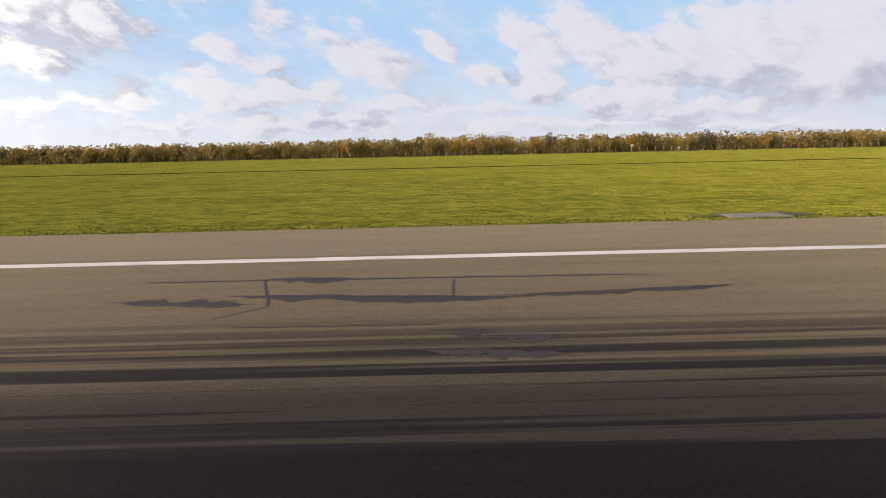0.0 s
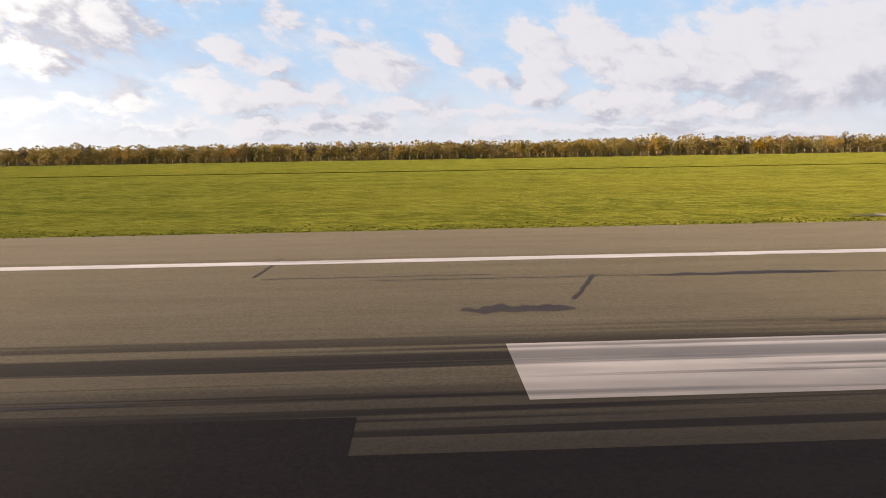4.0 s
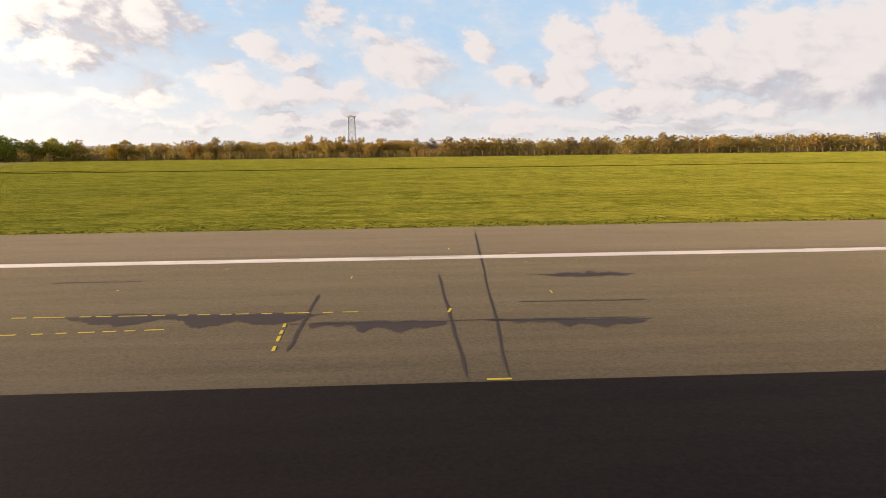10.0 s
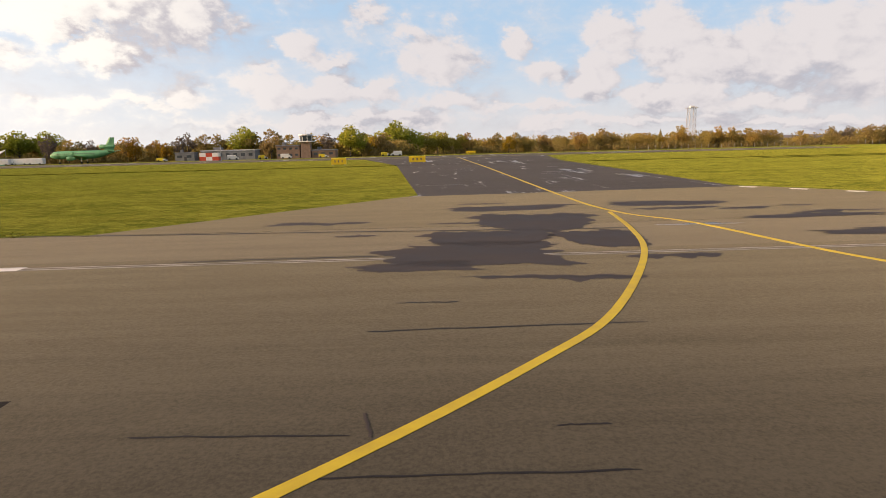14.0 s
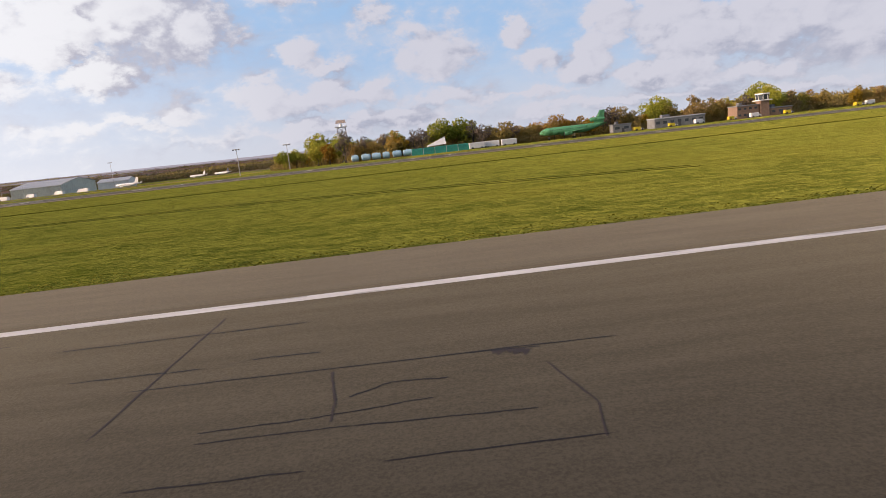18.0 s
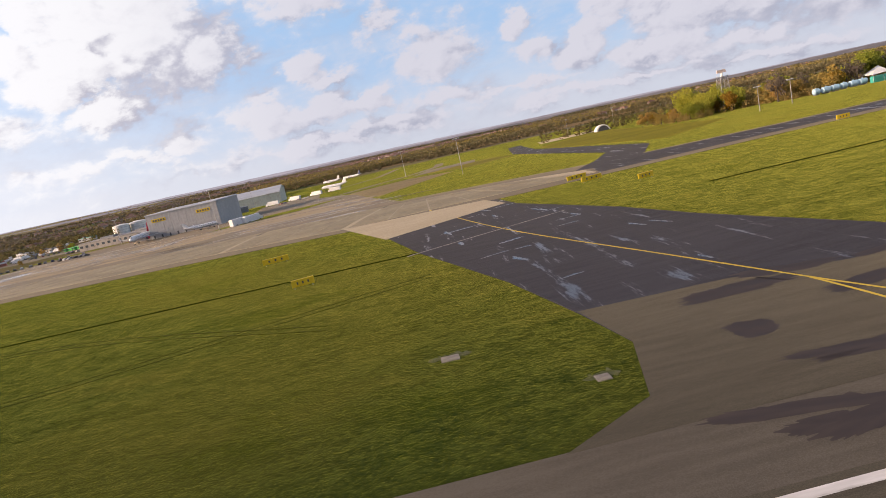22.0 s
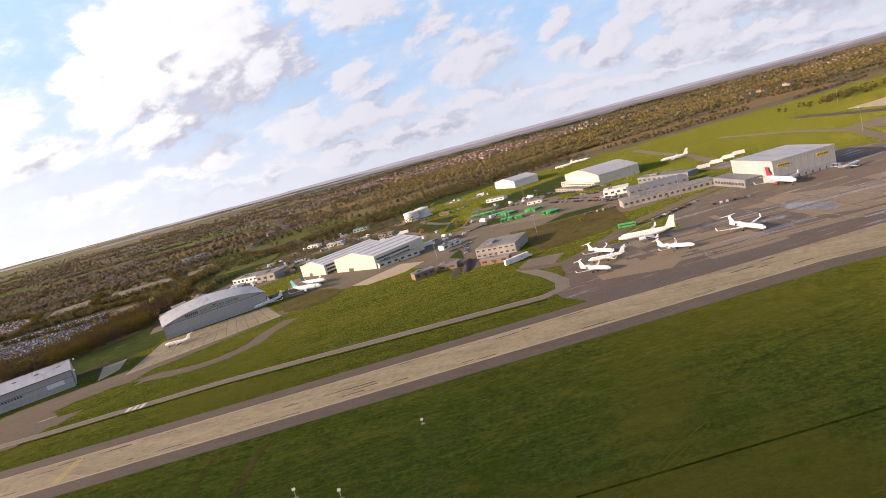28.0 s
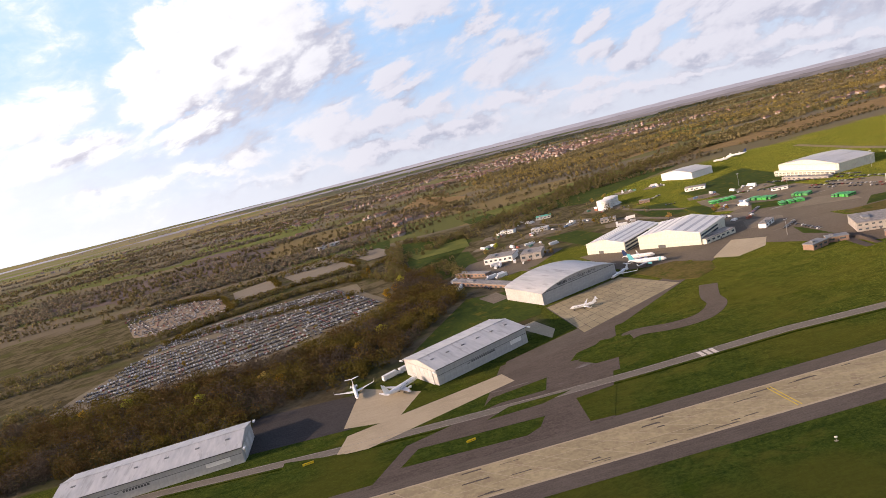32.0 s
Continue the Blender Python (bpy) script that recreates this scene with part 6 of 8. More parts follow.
low_block("long low terminal building with flat grey roof", (-1440, 489), (-1366, 474), 20, 5.5, WALL_DULL, ROOF_FLAT, 1, 16)
low_block("dark low office block with glass front", (-1415, 535), (-1366, 520), 30, 6.5, WALL_GREY, ROOF_DARK, 2, 8)
low_block("white small pavilion roof building", (-1420, 590), (-1398, 580), 20, 6, WALL_WHITE, WALL_WHITE, 1, 4)
low_block("two-storey grey office block with flat roof", (-1573, 452), (-1545, 437), 34, 7, WALL_DULL, ROOF_FLAT, 2, 7)
low_block("small pinkish brick cabin", (-1575, 421), (-1556, 411), 6, 4, BRICK, ROOF_FLAT, 1, 3)
low_block("brown brick store beside the grass bank", (-1622, 437), (-1606, 442), 9, 4.5, BRICK, ROOF_DARK, 1, 3)
low_block("brown brick store beside the grass bank", (-1604, 446), (-1590, 440), 8, 4, BRICK, ROOF_DARK, 1, 2)
low_block("white site hut by the yard", (-1590, 545), (-1572, 560), 7, 4.5, WALL_WHITE, ROOF_FLAT, 1, 3)
low_block("cream annexe beside the hangars", (-1650, 545), (-1612, 560), 12, 5, WALL_CREAM, ROOF_FLAT, 1, 6)
low_block("white warehouse with loading doors", (-1835, 745), (-1802, 728), 26, 7, WALL_WHITE, ROOF_FLAT, 1, 6)
low_block("grey warehouse by the lorry yard", (-1797, 703), (-1774, 693), 30, 8, WALL_DULL, ROOF_FLAT, 1, 3)
low_block("long low brick workshop behind the hangar", (-1884, 668), (-1836, 588), 12, 5, BRICK, ROOF_FLAT, 1, 12)
low_block("long low brick workshop behind the hangar", (-1876, 712), (-1846, 672), 10, 5, BRICK, ROOF_FLAT, 1, 8)
low_block("white farm sheds in the fields", (-2120, 1420), (-2070, 1450), 18, 6, WALL_WHITE, ROOF_FLAT, 1, 4)
low_block("white depot building behind the bus yard", (-1490, 900), (-1466, 884), 16, 5, WALL_WHITE, ROOF_FLAT, 1, 4)
low_block("long dark open-sided shed", (-1370, 622), (-1342, 568), 16, 6, WALL_GREY, ROOF_DARK, 1, 10)
low_block("small white store in the yard", (-1470, 716), (-1454, 708), 7, 3.6, WALL_WHITE, ROOF_FLAT, 1, 3)
low_block("grey workshop between parked cars", (-1418, 772), (-1404, 704), 8, 4.2, WALL_DULL, ROOF_FLAT, 1, 9)
low_block("small brick hut by the tanks", (-1562, 905), (-1548, 898), 8, 4, BRICK, ROOF_FLAT, 1, 2)
low_block("pale shed in the container yard", (-1735, 905), (-1712, 893), 12, 5, WALL_PALE, ROOF_GREY, 1, 4)
low_block("pale shed in the container yard", (-1772, 965), (-1754, 950), 10, 4.5, WALL_WHITE, ROOF_GREY, 1, 3)
low_block("grey shed beside the yard road", (-1655, 820), (-1636, 812), 12, 5, WALL_DULL, ROOF_FLAT, 1, 4)
low_block("teal-roofed store behind the hangars", (-1700, 1010), (-1676, 1002), 12, 5, WALL_PALE, TEAL, 1, 4)
low_block("low grey fire station building", (-798, 318), (-771, 318), 10, 4.6, WALL_GREY, ROOF_GREY, 1, 7)
low_block("brown brick block beside the watch tower", (-758, 310), (-746.6, 310), 9, 6.2, BRICK, ROOF_DARK, 2, 4)
low_block("low brick garage beside the watch tower", (-740.5, 310), (-729, 310), 9, 3.6, BRICK, ROOF_DARK, 1, 3)
low_block("dark grey shed by the trees", (-816, 330), (-806, 330), 6, 4, WALL_GREY, ROOF_DARK, 1, 2)

# watch tower
t = thing("control_tower", "brick watch tower with glazed cab on top", "tower")
part("shaft", Shape().loft([[(-2.6, -2.6, -3), (2.6, -2.6, -3), (2.6, 2.6, -3), (-2.6, 2.6, -3)], [(-2.2, -2.2, 8.0), (2.2, -2.2, 8.0), (2.2, 2.2, 8.0), (-2.2, 2.2, 8.0)]]), BRICK, t)
part("gallery", Shape().slab_box(-3.4, 3.4, -3.4, 3.4, 8.0, 8.5, 0.1), WALL_WHITE, t)
cab = lambda r0, r1, z0, z1: Shape().loft([[(r * math.cos(math.pi / 8 + math.pi / 4 * i), r * math.sin(math.pi / 8 + math.pi / 4 * i), z) for i in range(8)] for r, z in ((r0, z0), (r1, z1))])
part("cab_glazing", cab(2.8, 3.2, 8.5, 11.2), GLASS, t)
for i in range(8):
    a = math.pi / 8 + math.pi / 4 * i
    part("mullion", Shape().rod((2.85 * math.cos(a), 2.85 * math.sin(a), 8.5), (3.25 * math.cos(a), 3.25 * math.sin(a), 11.2), 0.12, k=6), WALL_WHITE, t)
part("cab_roof", cab(3.7, 3.4, 11.2, 11.8), WALL_WHITE, t)
part("aerial", Shape().rod((0, 0, 11.8), (0, 0, 14), 0.06, k=6), STEEL, t)
put(t, -743.5, 312)


def lattice_mast(label, x, y, height, b0, b1, top):
    """Four-legged lattice mast with braces, platform and head."""
    m = thing("lattice_tower", label, "tower")
    leg = lambda c, z: Vector((c[0] * (b0 + (b1 - b0) * z / height), c[1] * (b0 + (b1 - b0) * z / height), z))
    cs = [(1, 1), (-1, 1), (-1, -1), (1, -1)]
    for c in cs:
        part("leg", Shape().rod(leg(c, 0) - Vector((0, 0, 1)), leg(c, height), 0.22, 0.18, 6), STEEL, m)
    k = 7
    for i in range(k):
        z0, z1 = height * i / k, height * (i + 1) / k
        for a, b in zip(cs, cs[1:] + cs[:1]):
            for p, q in ((leg(a, z0), leg(b, z1)), (leg(b, z0), leg(a, z1)), (leg(a, z1), leg(b, z1))):
                part("brace", Shape().rod(p, q, 0.09, k=5), STEEL, m)
    part("platform", Shape().slab_box(-b1 - 1.2, b1 + 1.2, -b1 - 1.2, b1 + 1.2, height, height + 0.35, 0.08), STEEL, m)
    s = Shape()
    for i in range(12):
        a = 6.283 * i / 12
        s.rod((math.cos(a) * (b1 + 1.1), math.sin(a) * (b1 + 1.1), height + 0.3), (math.cos(a) * (b1 + 1.1), math.sin(a) * (b1 + 1.1), height + 1.4), 0.05, k=4)
    part("railing", s, STEEL, m)
    if top == "radar":
        part("antenna_base", Shape().rod((0, 0, height + 0.3), (0, 0, height + 2.4), 0.9, 0.7, 12), WALL_WHITE, m)
        part("radar_antenna", Shape().loft([[(-3.2, -0.5, height + 2.6), (3.2, -0.5, height + 2.6), (2.8, -0.2, height + 4.6), (-2.8, -0.2, height + 4.6)],
                                            [(-3.2, 0.2, height + 2.6), (3.2, 0.2, height + 2.6), (2.8, 0.4, height + 4.6), (-2.8, 0.4, height + 4.6)]]), surf("antenna_paint", (0.52, 0.42, 0.38), (0.62, 0.52, 0.48), 1.0, 0.6, 0.0), m)
    else:
        part("equipment_cabin", Shape().slab_box(-b1 * 0.7, b1 * 0.7, -b1 * 0.7, b1 * 0.7, height + 0.3, height + 1.6, 0.2), WALL_WHITE, m)
        part("whip_aerial", Shape().rod((0, 0, height + 1.6), (0, 0, height + 4), 0.06, k=5), STEEL, m)
    return put(m, x, y)


lattice_mast("tall grey steel lattice mast above the trees", -488.5, 452, 29, 3.0, 2.2, "cabin")
lattice_mast("steel lattice radar tower with pale antenna", -967, 393, 22, 3.6, 2.4, "radar")

# fuel tanks
for i, (x, y) in enumerate([(-1602, 944), (-1584, 962)]):
    t = thing("storage_tank", "white cylindrical fuel storage tank", "tank", "fuel tanks")
    ring = lambda r, z: [(r * math.cos(6.28318 * i / 28), r * math.sin(6.28318 * i / 28), z) for i in range(28)]
    part("shell", Shape().loft([ring(11.5, -3), ring(11.5, 13.5)]), WALL_WHITE, t, smooth=True)
    part("lid", Shape().loft([ring(11.8, 13.5), ring(11.8, 14), ring(3, 15.4)]), WALL_WHITE, t)
    for z in (3.5, 7, 10.5):
        part("hoop", Shape().loft([ring(11.65, z), ring(11.65, z + 0.35)]), WALL_PALE, t)
    s = Shape()
    for k in range(24):
        a = 0.1 * k
        s.box(11.7 * math.cos(a) - 0.4, 11.7 * math.cos(a) + 0.4, -11.7 * math.sin(a) - 0.4, -11.7 * math.sin(a) + 0.4, 0.5 * k, 0.5 * k + 0.15)
    part("stair", s, STEEL, t)
    put(t, x, y)

# fire-training ground: blue tanks and teal containers
for i in range(6):
    t = thing("horizontal_tank", "pale blue cylindrical tank lying on cradles", "tank", "row of blue tanks")
    rr = lambda x, r: [(x, r * math.cos(6.28318 * k / 16), 2.0 + r * math.sin(6.28318 * k / 16)) for k in range(16)]
    L = 3.9 if i % 3 else 2.8
    part("drum", Shape().loft([rr(-L / 2 - 0.5, 0.5), rr(-L / 2 - 0.2, 1.3), rr(-L / 2, 1.6), rr(L / 2, 1.6), rr(L / 2 + 0.2, 1.3), rr(L / 2 + 0.5, 0.5)]), TANKBLUE, t, smooth=True)
    for x in (-L * 0.3, L * 0.3):
        part("cradle", Shape().box(x - 0.2, x + 0.2, -1.2, 1.2, -0.5, 0.9), WALL_GREY, t)
    part("hatch", Shape().rod((0, 0, 3.5), (0, 0, 4.0), 0.35, k=10), TANKBLUE, t)
    put(t, -955 + i * 5.4 - (i % 3 == 0) * 0.3, 322.5)
for i in range(5):
    t = thing("container", "teal corrugated steel container", "container", "row of teal containers")
    part("body", Shape().slab_box(-2.9, 2.9, -1.3, 1.3, 0, 3.4, 0.08), TEAL, t)
    s = Shape()
    for k in range(14):
        s.box(-2.8 + 0.41 * k, -2.6 + 0.41 * k, -1.38, -1.28, 0.2, 3.2)
    part("corrugation", s, TEAL, t)
    part("door_frame", Shape().box(-2.95, -2.75, -1.36, -1.25, 0, 3.4), WALL_WHITE, t)
    put(t, -923 + i * 6.0, 318.6 - 0.1 * i)
t = thing("tent_roof", "white sloping canopy behind the containers", "canopy")
part("canopy", Shape().add([(-5, 0, 4), (5, 0, 4.5), (5, 8, 8.2), (-5, 8, 4.2), (-5, 0, 3.8), (5, 0, 4.3), (5, 8, 8.0), (-5, 8, 4.0)], [(0, 1, 2, 3), (7, 6, 5, 4), (0, 4, 5, 1), (1, 5, 6, 2), (2, 6, 7, 3), (3, 7, 4, 0)]), WALL_WHITE, t)
for x, y, z in ((-4.8, 0.2, 3.8), (4.8, 0.2, 4.2), (4.8, 7.8, 7.8), (-4.8, 7.8, 3.9)):
    part("post", Shape().rod((x, y, -1), (x, y, z), 0.12, k=6), STEEL, t)
put(t, -912, 328)

# ---- parked aircraft ----
AIR_WHITE = surf("aircraft_white", (0.74, 0.74, 0.73), (0.82, 0.82, 0.81), 0.6, 0.3, 0.0, big=0.1)
AIR_GREY = surf("aircraft_grey", (0.36, 0.38, 0.42), (0.46, 0.48, 0.52), 0.6, 0.35, 0.0)
AIR_TEAL = surf("aircraft_teal", (0.08, 0.42, 0.48), (0.14, 0.52, 0.58), 0.6, 0.35, 0.0)
AIR_NAVY = surf("aircraft_navy", (0.012, 0.03, 0.10), (0.03, 0.06, 0.16), 0.6, 0.35, 0.0)
AIR_RED = surf("aircraft_red", (0.50, 0.02, 0.05), (0.58, 0.04, 0.08), 0.6, 0.35, 0.0)
AIR_GREEN = surf("training_green", (0.06, 0.27, 0.13), (0.10, 0.36, 0.18), 0.5, 0.6, 0.1, big=0.1, stain=(0.03, 0.14, 0.04))
TYRE = surf("tyre_rubber", (0.015, 0.015, 0.016), (0.03, 0.03, 0.03), 2.0, 0.85, 0.1)
METAL = surf("bare_metal", (0.5, 0.5, 0.5), (0.6, 0.6, 0.6), 1.0, 0.3, 0.0, 0.9)


def airfoil(x, y, z, chord, thick):
    """Closed section at a span point: leading edge at x, running back."""
    return [(x, y, z), (x - 0.15 * chord, y, z + thick), (x - 0.5 * chord, y, z + thick * 0.9), (x - chord, y, z + 0.02), (x - 0.5 * chord, y, z - thick * 0.5), (x - 0.15 * chord, y, z - thick * 0.6)]


def aircraft(label, L, r, spanw, rear=False, paint=AIR_WHITE, fin=None, name="airliner", trijet=False, belly=None, name2="", tubes=True):
    """Jet on its wheels, nose towards +x, length L, fuselage radius r."""
    ob = thing(name, label, "aeroplane")
    h = r * 1.75 + (0.5 if rear else 0.9)
    ring = lambda x, s, dz: [(x, s * r * math.cos(6.28318 * k / 16), h + dz * r + s * r * math.sin(6.28318 * k / 16)) for k in range(16)]
    secs = [(0.5, 0.05, -0.25), (0.487, 0.32, -0.22), (0.465, 0.58, -0.14), (0.43, 0.83, -0.06), (0.38, 0.98, 0), (0.33, 1, 0), (-0.18, 1, 0), (-0.28, 0.86, 0.14), (-0.38, 0.55, 0.38), (-0.46, 0.25, 0.55), (-0.5, 0.08, 0.62)]
    part("fuselage", Shape().loft([ring(L * a, s, d) for a, s, d in secs]), paint, ob, smooth=True)
    part("cockpit_window", Shape().loft([[(L * 0.462, -r * 0.38, h + r * 0.3), (L * 0.462, r * 0.38, h + r * 0.3), (L * 0.44, r * 0.46, h + r * 0.66), (L * 0.44, -r * 0.46, h + r * 0.66)],
                                         [(L * 0.475, -r * 0.3, h + r * 0.16), (L * 0.475, r * 0.3, h + r * 0.16), (L * 0.445, r * 0.4, h + r * 0.68), (L * 0.445, -r * 0.4, h + r * 0.68)]]), GLASS, ob)
    s = Shape()
    nwin = int(L * 0.55)
    for i in range(nwin):
        x = L * (0.34 - 0.58 * i / nwin)
        for sy in (-1, 1):
            s.box(x - 0.14, x + 0.14, sy * r * 0.97 - 0.03, sy * r * 0.97 + 0.03, h + r * 0.18, h + r * 0.18 + 0.4)
    part("cabin_windows", s, GLASS, ob)
    c0 = L * (0.17 if rear else 0.2)
    lead = L * (0.04 if rear else 0.1)
    for sy in (-1, 1):
        z0 = h - r * 0.62
        tip = sy * spanw / 2
        sweep = spanw * 0.23
        part("wing", Shape().loft([airfoil(lead, sy * r * 0.5, z0, c0, 0.35), airfoil(lead - sweep * 0.4, tip * 0.42, z0 + 0.35, c0 * 0.6, 0.25), airfoil(lead - sweep, tip, z0 + 1.0, c0 * 0.26, 0.1)]), AIR_GREY if paint is AIR_WHITE and not rear else paint, ob)
        part("winglet", Shape().loft([airfoil(lead - sweep, tip, z0 + 1.0, c0 * 0.26, 0.08), airfoil(lead - sweep - 1.2, tip * 1.03, z0 + 1.0 + spanw * 0.06, c0 * 0.12, 0.06)]), paint, ob)
        if rear:
            er, ex, ey, ez, el = r * 0.5, -L * 0.22, r * 1.55, h + r * 0.35, L * 0.17
            part("pylon", Shape().box(ex - el * 0.7, ex - el * 0.2, min(sy * r * 0.7, sy * ey), max(sy * r * 0.7, sy * ey), ez - 0.12, ez + 0.12), paint, ob)
        else:
            er, ex, ey, ez, el = r * 0.52, lead + L * 0.045, spanw * 0.17, z0 - r * 0.25, L * 0.12
            part("pylon", Shape().box(ex - el * 0.9, ex - el * 0.2, sy * ey - 0.15, sy * ey + 0.15, ez, z0 + 0.5), paint, ob)
        er2 = lambda x, q: [(x, sy * ey + q * er * math.cos(6.28318 * k / 14), ez + q * er * math.sin(6.28318 * k / 14)) for k in range(14)]
        if not trijet or not rear:
            part("engine", Shape().loft([er2(ex - 0.25, 0.8), er2(ex, 0.95), er2(ex - 0.35, 1.0), er2(ex - el * 0.6, 0.95), er2(ex - el, 0.6)]), fin or paint, ob, smooth=True)
            part("intake", Shape().loft([er2(ex - 0.2, 0.78), er2(ex + 0.02, 0.8)]), TRIM, ob)
        tz = h + (r * 3.3 if rear else r * 0.55)
        tx = -L * (0.44 if rear else 0.4)
        part("tailplane", Shape().loft([airfoil(tx, sy * 0.2, tz, L * 0.09, 0.14), airfoil(tx - L * 0.06, sy * spanw * 0.18, tz + (0.1 if rear else 0.6), L * 0.045, 0.07)]), paint, ob)
    fz = lambda x, z, c: [(x, 0, z), (x - c * 0.3, 0.22, z), (x - c, 0.03, z), (x - c, -0.03, z), (x - c * 0.3, -0.22, z)]
    part("fin", Shape().loft([fz(-L * 0.32, h + r * 0.8, L * 0.16), fz(-L * 0.43, h + r * (3.3 if rear else 4.1), L * 0.08)]), fin or paint, ob)
    if trijet:
        er3 = lambda x, q: [(x, q * r * 0.5 * math.cos(6.28318 * k / 14), h + r * 1.9 + q * r * 0.5 * math.sin(6.28318 * k / 14)) for k in range(14)]
        part("tail_engine", Shape().loft([er3(-L * 0.28, 0.9), er3(-L * 0.29, 1.05), er3(-L * 0.4, 1.0), er3(-L * 0.5, 0.7)]), paint, ob, smooth=True)
    for x, y in ((L * 0.36, 0), (-L * 0.02, spanw * 0.09), (-L * 0.02, -spanw * 0.09)):
        g = part("landing_gear", Shape().rod((x, y, 0.4), (x, y, h - r * 0.6), 0.12, k=6), METAL, ob)
        for sy in (-0.3, 0.3):
            part("wheel", Shape().rod((x, y + sy - 0.12, 0.45), (x, y + sy + 0.12, 0.45), 0.45, k=12), TYRE, g)
    if belly:
        part("belly_stripe", Shape().loft([ring(L * 0.36, 1.004, -0.005), ring(L * 0.30, 1.004, -0.005)]), belly, ob)
    return ob


def park(ob, x, y, ang, first=[]):
    return put(ob, x, y, None, ang)


park(aircraft("white twin-jet airliner parked on the apron", 34, 1.9, 34, fin=AIR_WHITE), -1479, 356, 157)
biz = aircraft("white business jet with T-tail on the apron", 21, 1.15, 20, True, name="business_jet")
park(biz, -1527, 316, -56)
for x, y, a in ((-1514, 333, 162), (-1510, 353, -63), (-1482, 313, -50), (-1316, 392, 15)):
    copy_thing(biz, spot(x, y, None, a))
big_biz = aircraft("long white business jet with T-tail and dark windows", 28, 1.3, 28, True, name="business_jet")
park(big_biz, -1442, 311, -82)
copy_thing(big_biz, spot(-1983, 403, None, -81))
copy_thing(big_biz, spot(-1747, 518, None, 216))
copy_thing(biz, spot(-1803, 453, None, 171))
park(aircraft("white airliner with crimson tail by the grey hangar", 33, 1.9, 32, fin=AIR_RED), -1358, 404, -91)
liner = aircraft("white distant airliner parked beyond the hangars", 34, 1.9, 33)
park(liner, -1263, 755, 161)
copy_thing(liner, spot(-1300, 1120, None, 160))
park(aircraft("airliner with dark navy tail beyond the hangars", 36, 1.9, 34, fin=AIR_NAVY), -1262, 1135, 150)
park(aircraft("white and pale grey airliner beside the long hangar", 30, 1.7, 28), -1951, 384, 41)
park(aircraft("white airliner with teal tail and teal belly", 34, 1.9, 33, fin=AIR_TEAL, belly=AIR_TEAL), -1715, 531, -34)
park(aircraft("white airliner with navy tail beside cream hangars", 30, 1.8, 30, fin=AIR_NAVY), -1712, 557, -34)
put(aircraft("green three-engined fire training aeroplane", 32, 1.9, 26, False, AIR_GREEN, None, "training_aircraft", True), -847, 299, None, 176)

# ---- trees ----
BARK = surf("bark", (0.055, 0.045, 0.035), (0.11, 0.09, 0.07), 3.0, 0.9, 0.4)
LEAF_AUTUMN = leaves("autumn_leaves", [(0.222, 0.184, 0.072), (0.295, 0.234, 0.079), (0.368, 0.278, 0.084), (0.442, 0.314, 0.079), (0.427, 0.256, 0.079), (0.295, 0.242, 0.102)])
LEAF_DULL = leaves("dull_leaves", [(0.238, 0.171, 0.078), (0.309, 0.223, 0.093), (0.363, 0.258, 0.093), (0.301, 0.243, 0.073), (0.427, 0.293, 0.083)])
LEAF_GREEN = leaves("green_leaves", [(0.217, 0.257, 0.039), (0.362, 0.378, 0.052), (0.478, 0.432, 0.065)])
LEAF_GOLD = leaves("gold_leaves", [(0.260, 0.169, 0.023), (0.377, 0.247, 0.026), (0.299, 0.143, 0.023)])
# paler leaf tones stand in for haze over the far hedges
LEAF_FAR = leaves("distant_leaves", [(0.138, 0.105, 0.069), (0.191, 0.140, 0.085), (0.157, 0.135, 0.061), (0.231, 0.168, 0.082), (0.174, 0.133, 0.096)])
LEAF_BELT = leaves("belt_leaves", [(0.079, 0.067, 0.046), (0.129, 0.102, 0.066), (0.161, 0.130, 0.046), (0.114, 0.120, 0.034), (0.225, 0.153, 0.041), (0.091, 0.074, 0.068)])
LEAF_WOOD = leaves("wood_leaves", [(0.050, 0.034, 0.018), (0.076, 0.049, 0.019), (0.107, 0.065, 0.019), (0.081, 0.068, 0.017), (0.173, 0.087, 0.017), (0.059, 0.041, 0.024)])
LEAF_TURNING = leaves("turning_leaves", [(0.234, 0.237, 0.052), (0.364, 0.325, 0.065), (0.468, 0.375, 0.072)])
LEAF_LIME = leaves("olive_leaves", [(0.070, 0.059, 0.012), (0.103, 0.085, 0.014), (0.132, 0.095, 0.016), (0.079, 0.079, 0.013)])
LEAF_BARE = leaves("bare_wood", [(0.056, 0.042, 0.030), (0.084, 0.064, 0.048), (0.070, 0.051, 0.032)])
TWIG = leaves("bare_twigs", [(0.130, 0.104, 0.081), (0.195, 0.156, 0.120), (0.169, 0.143, 0.120)])


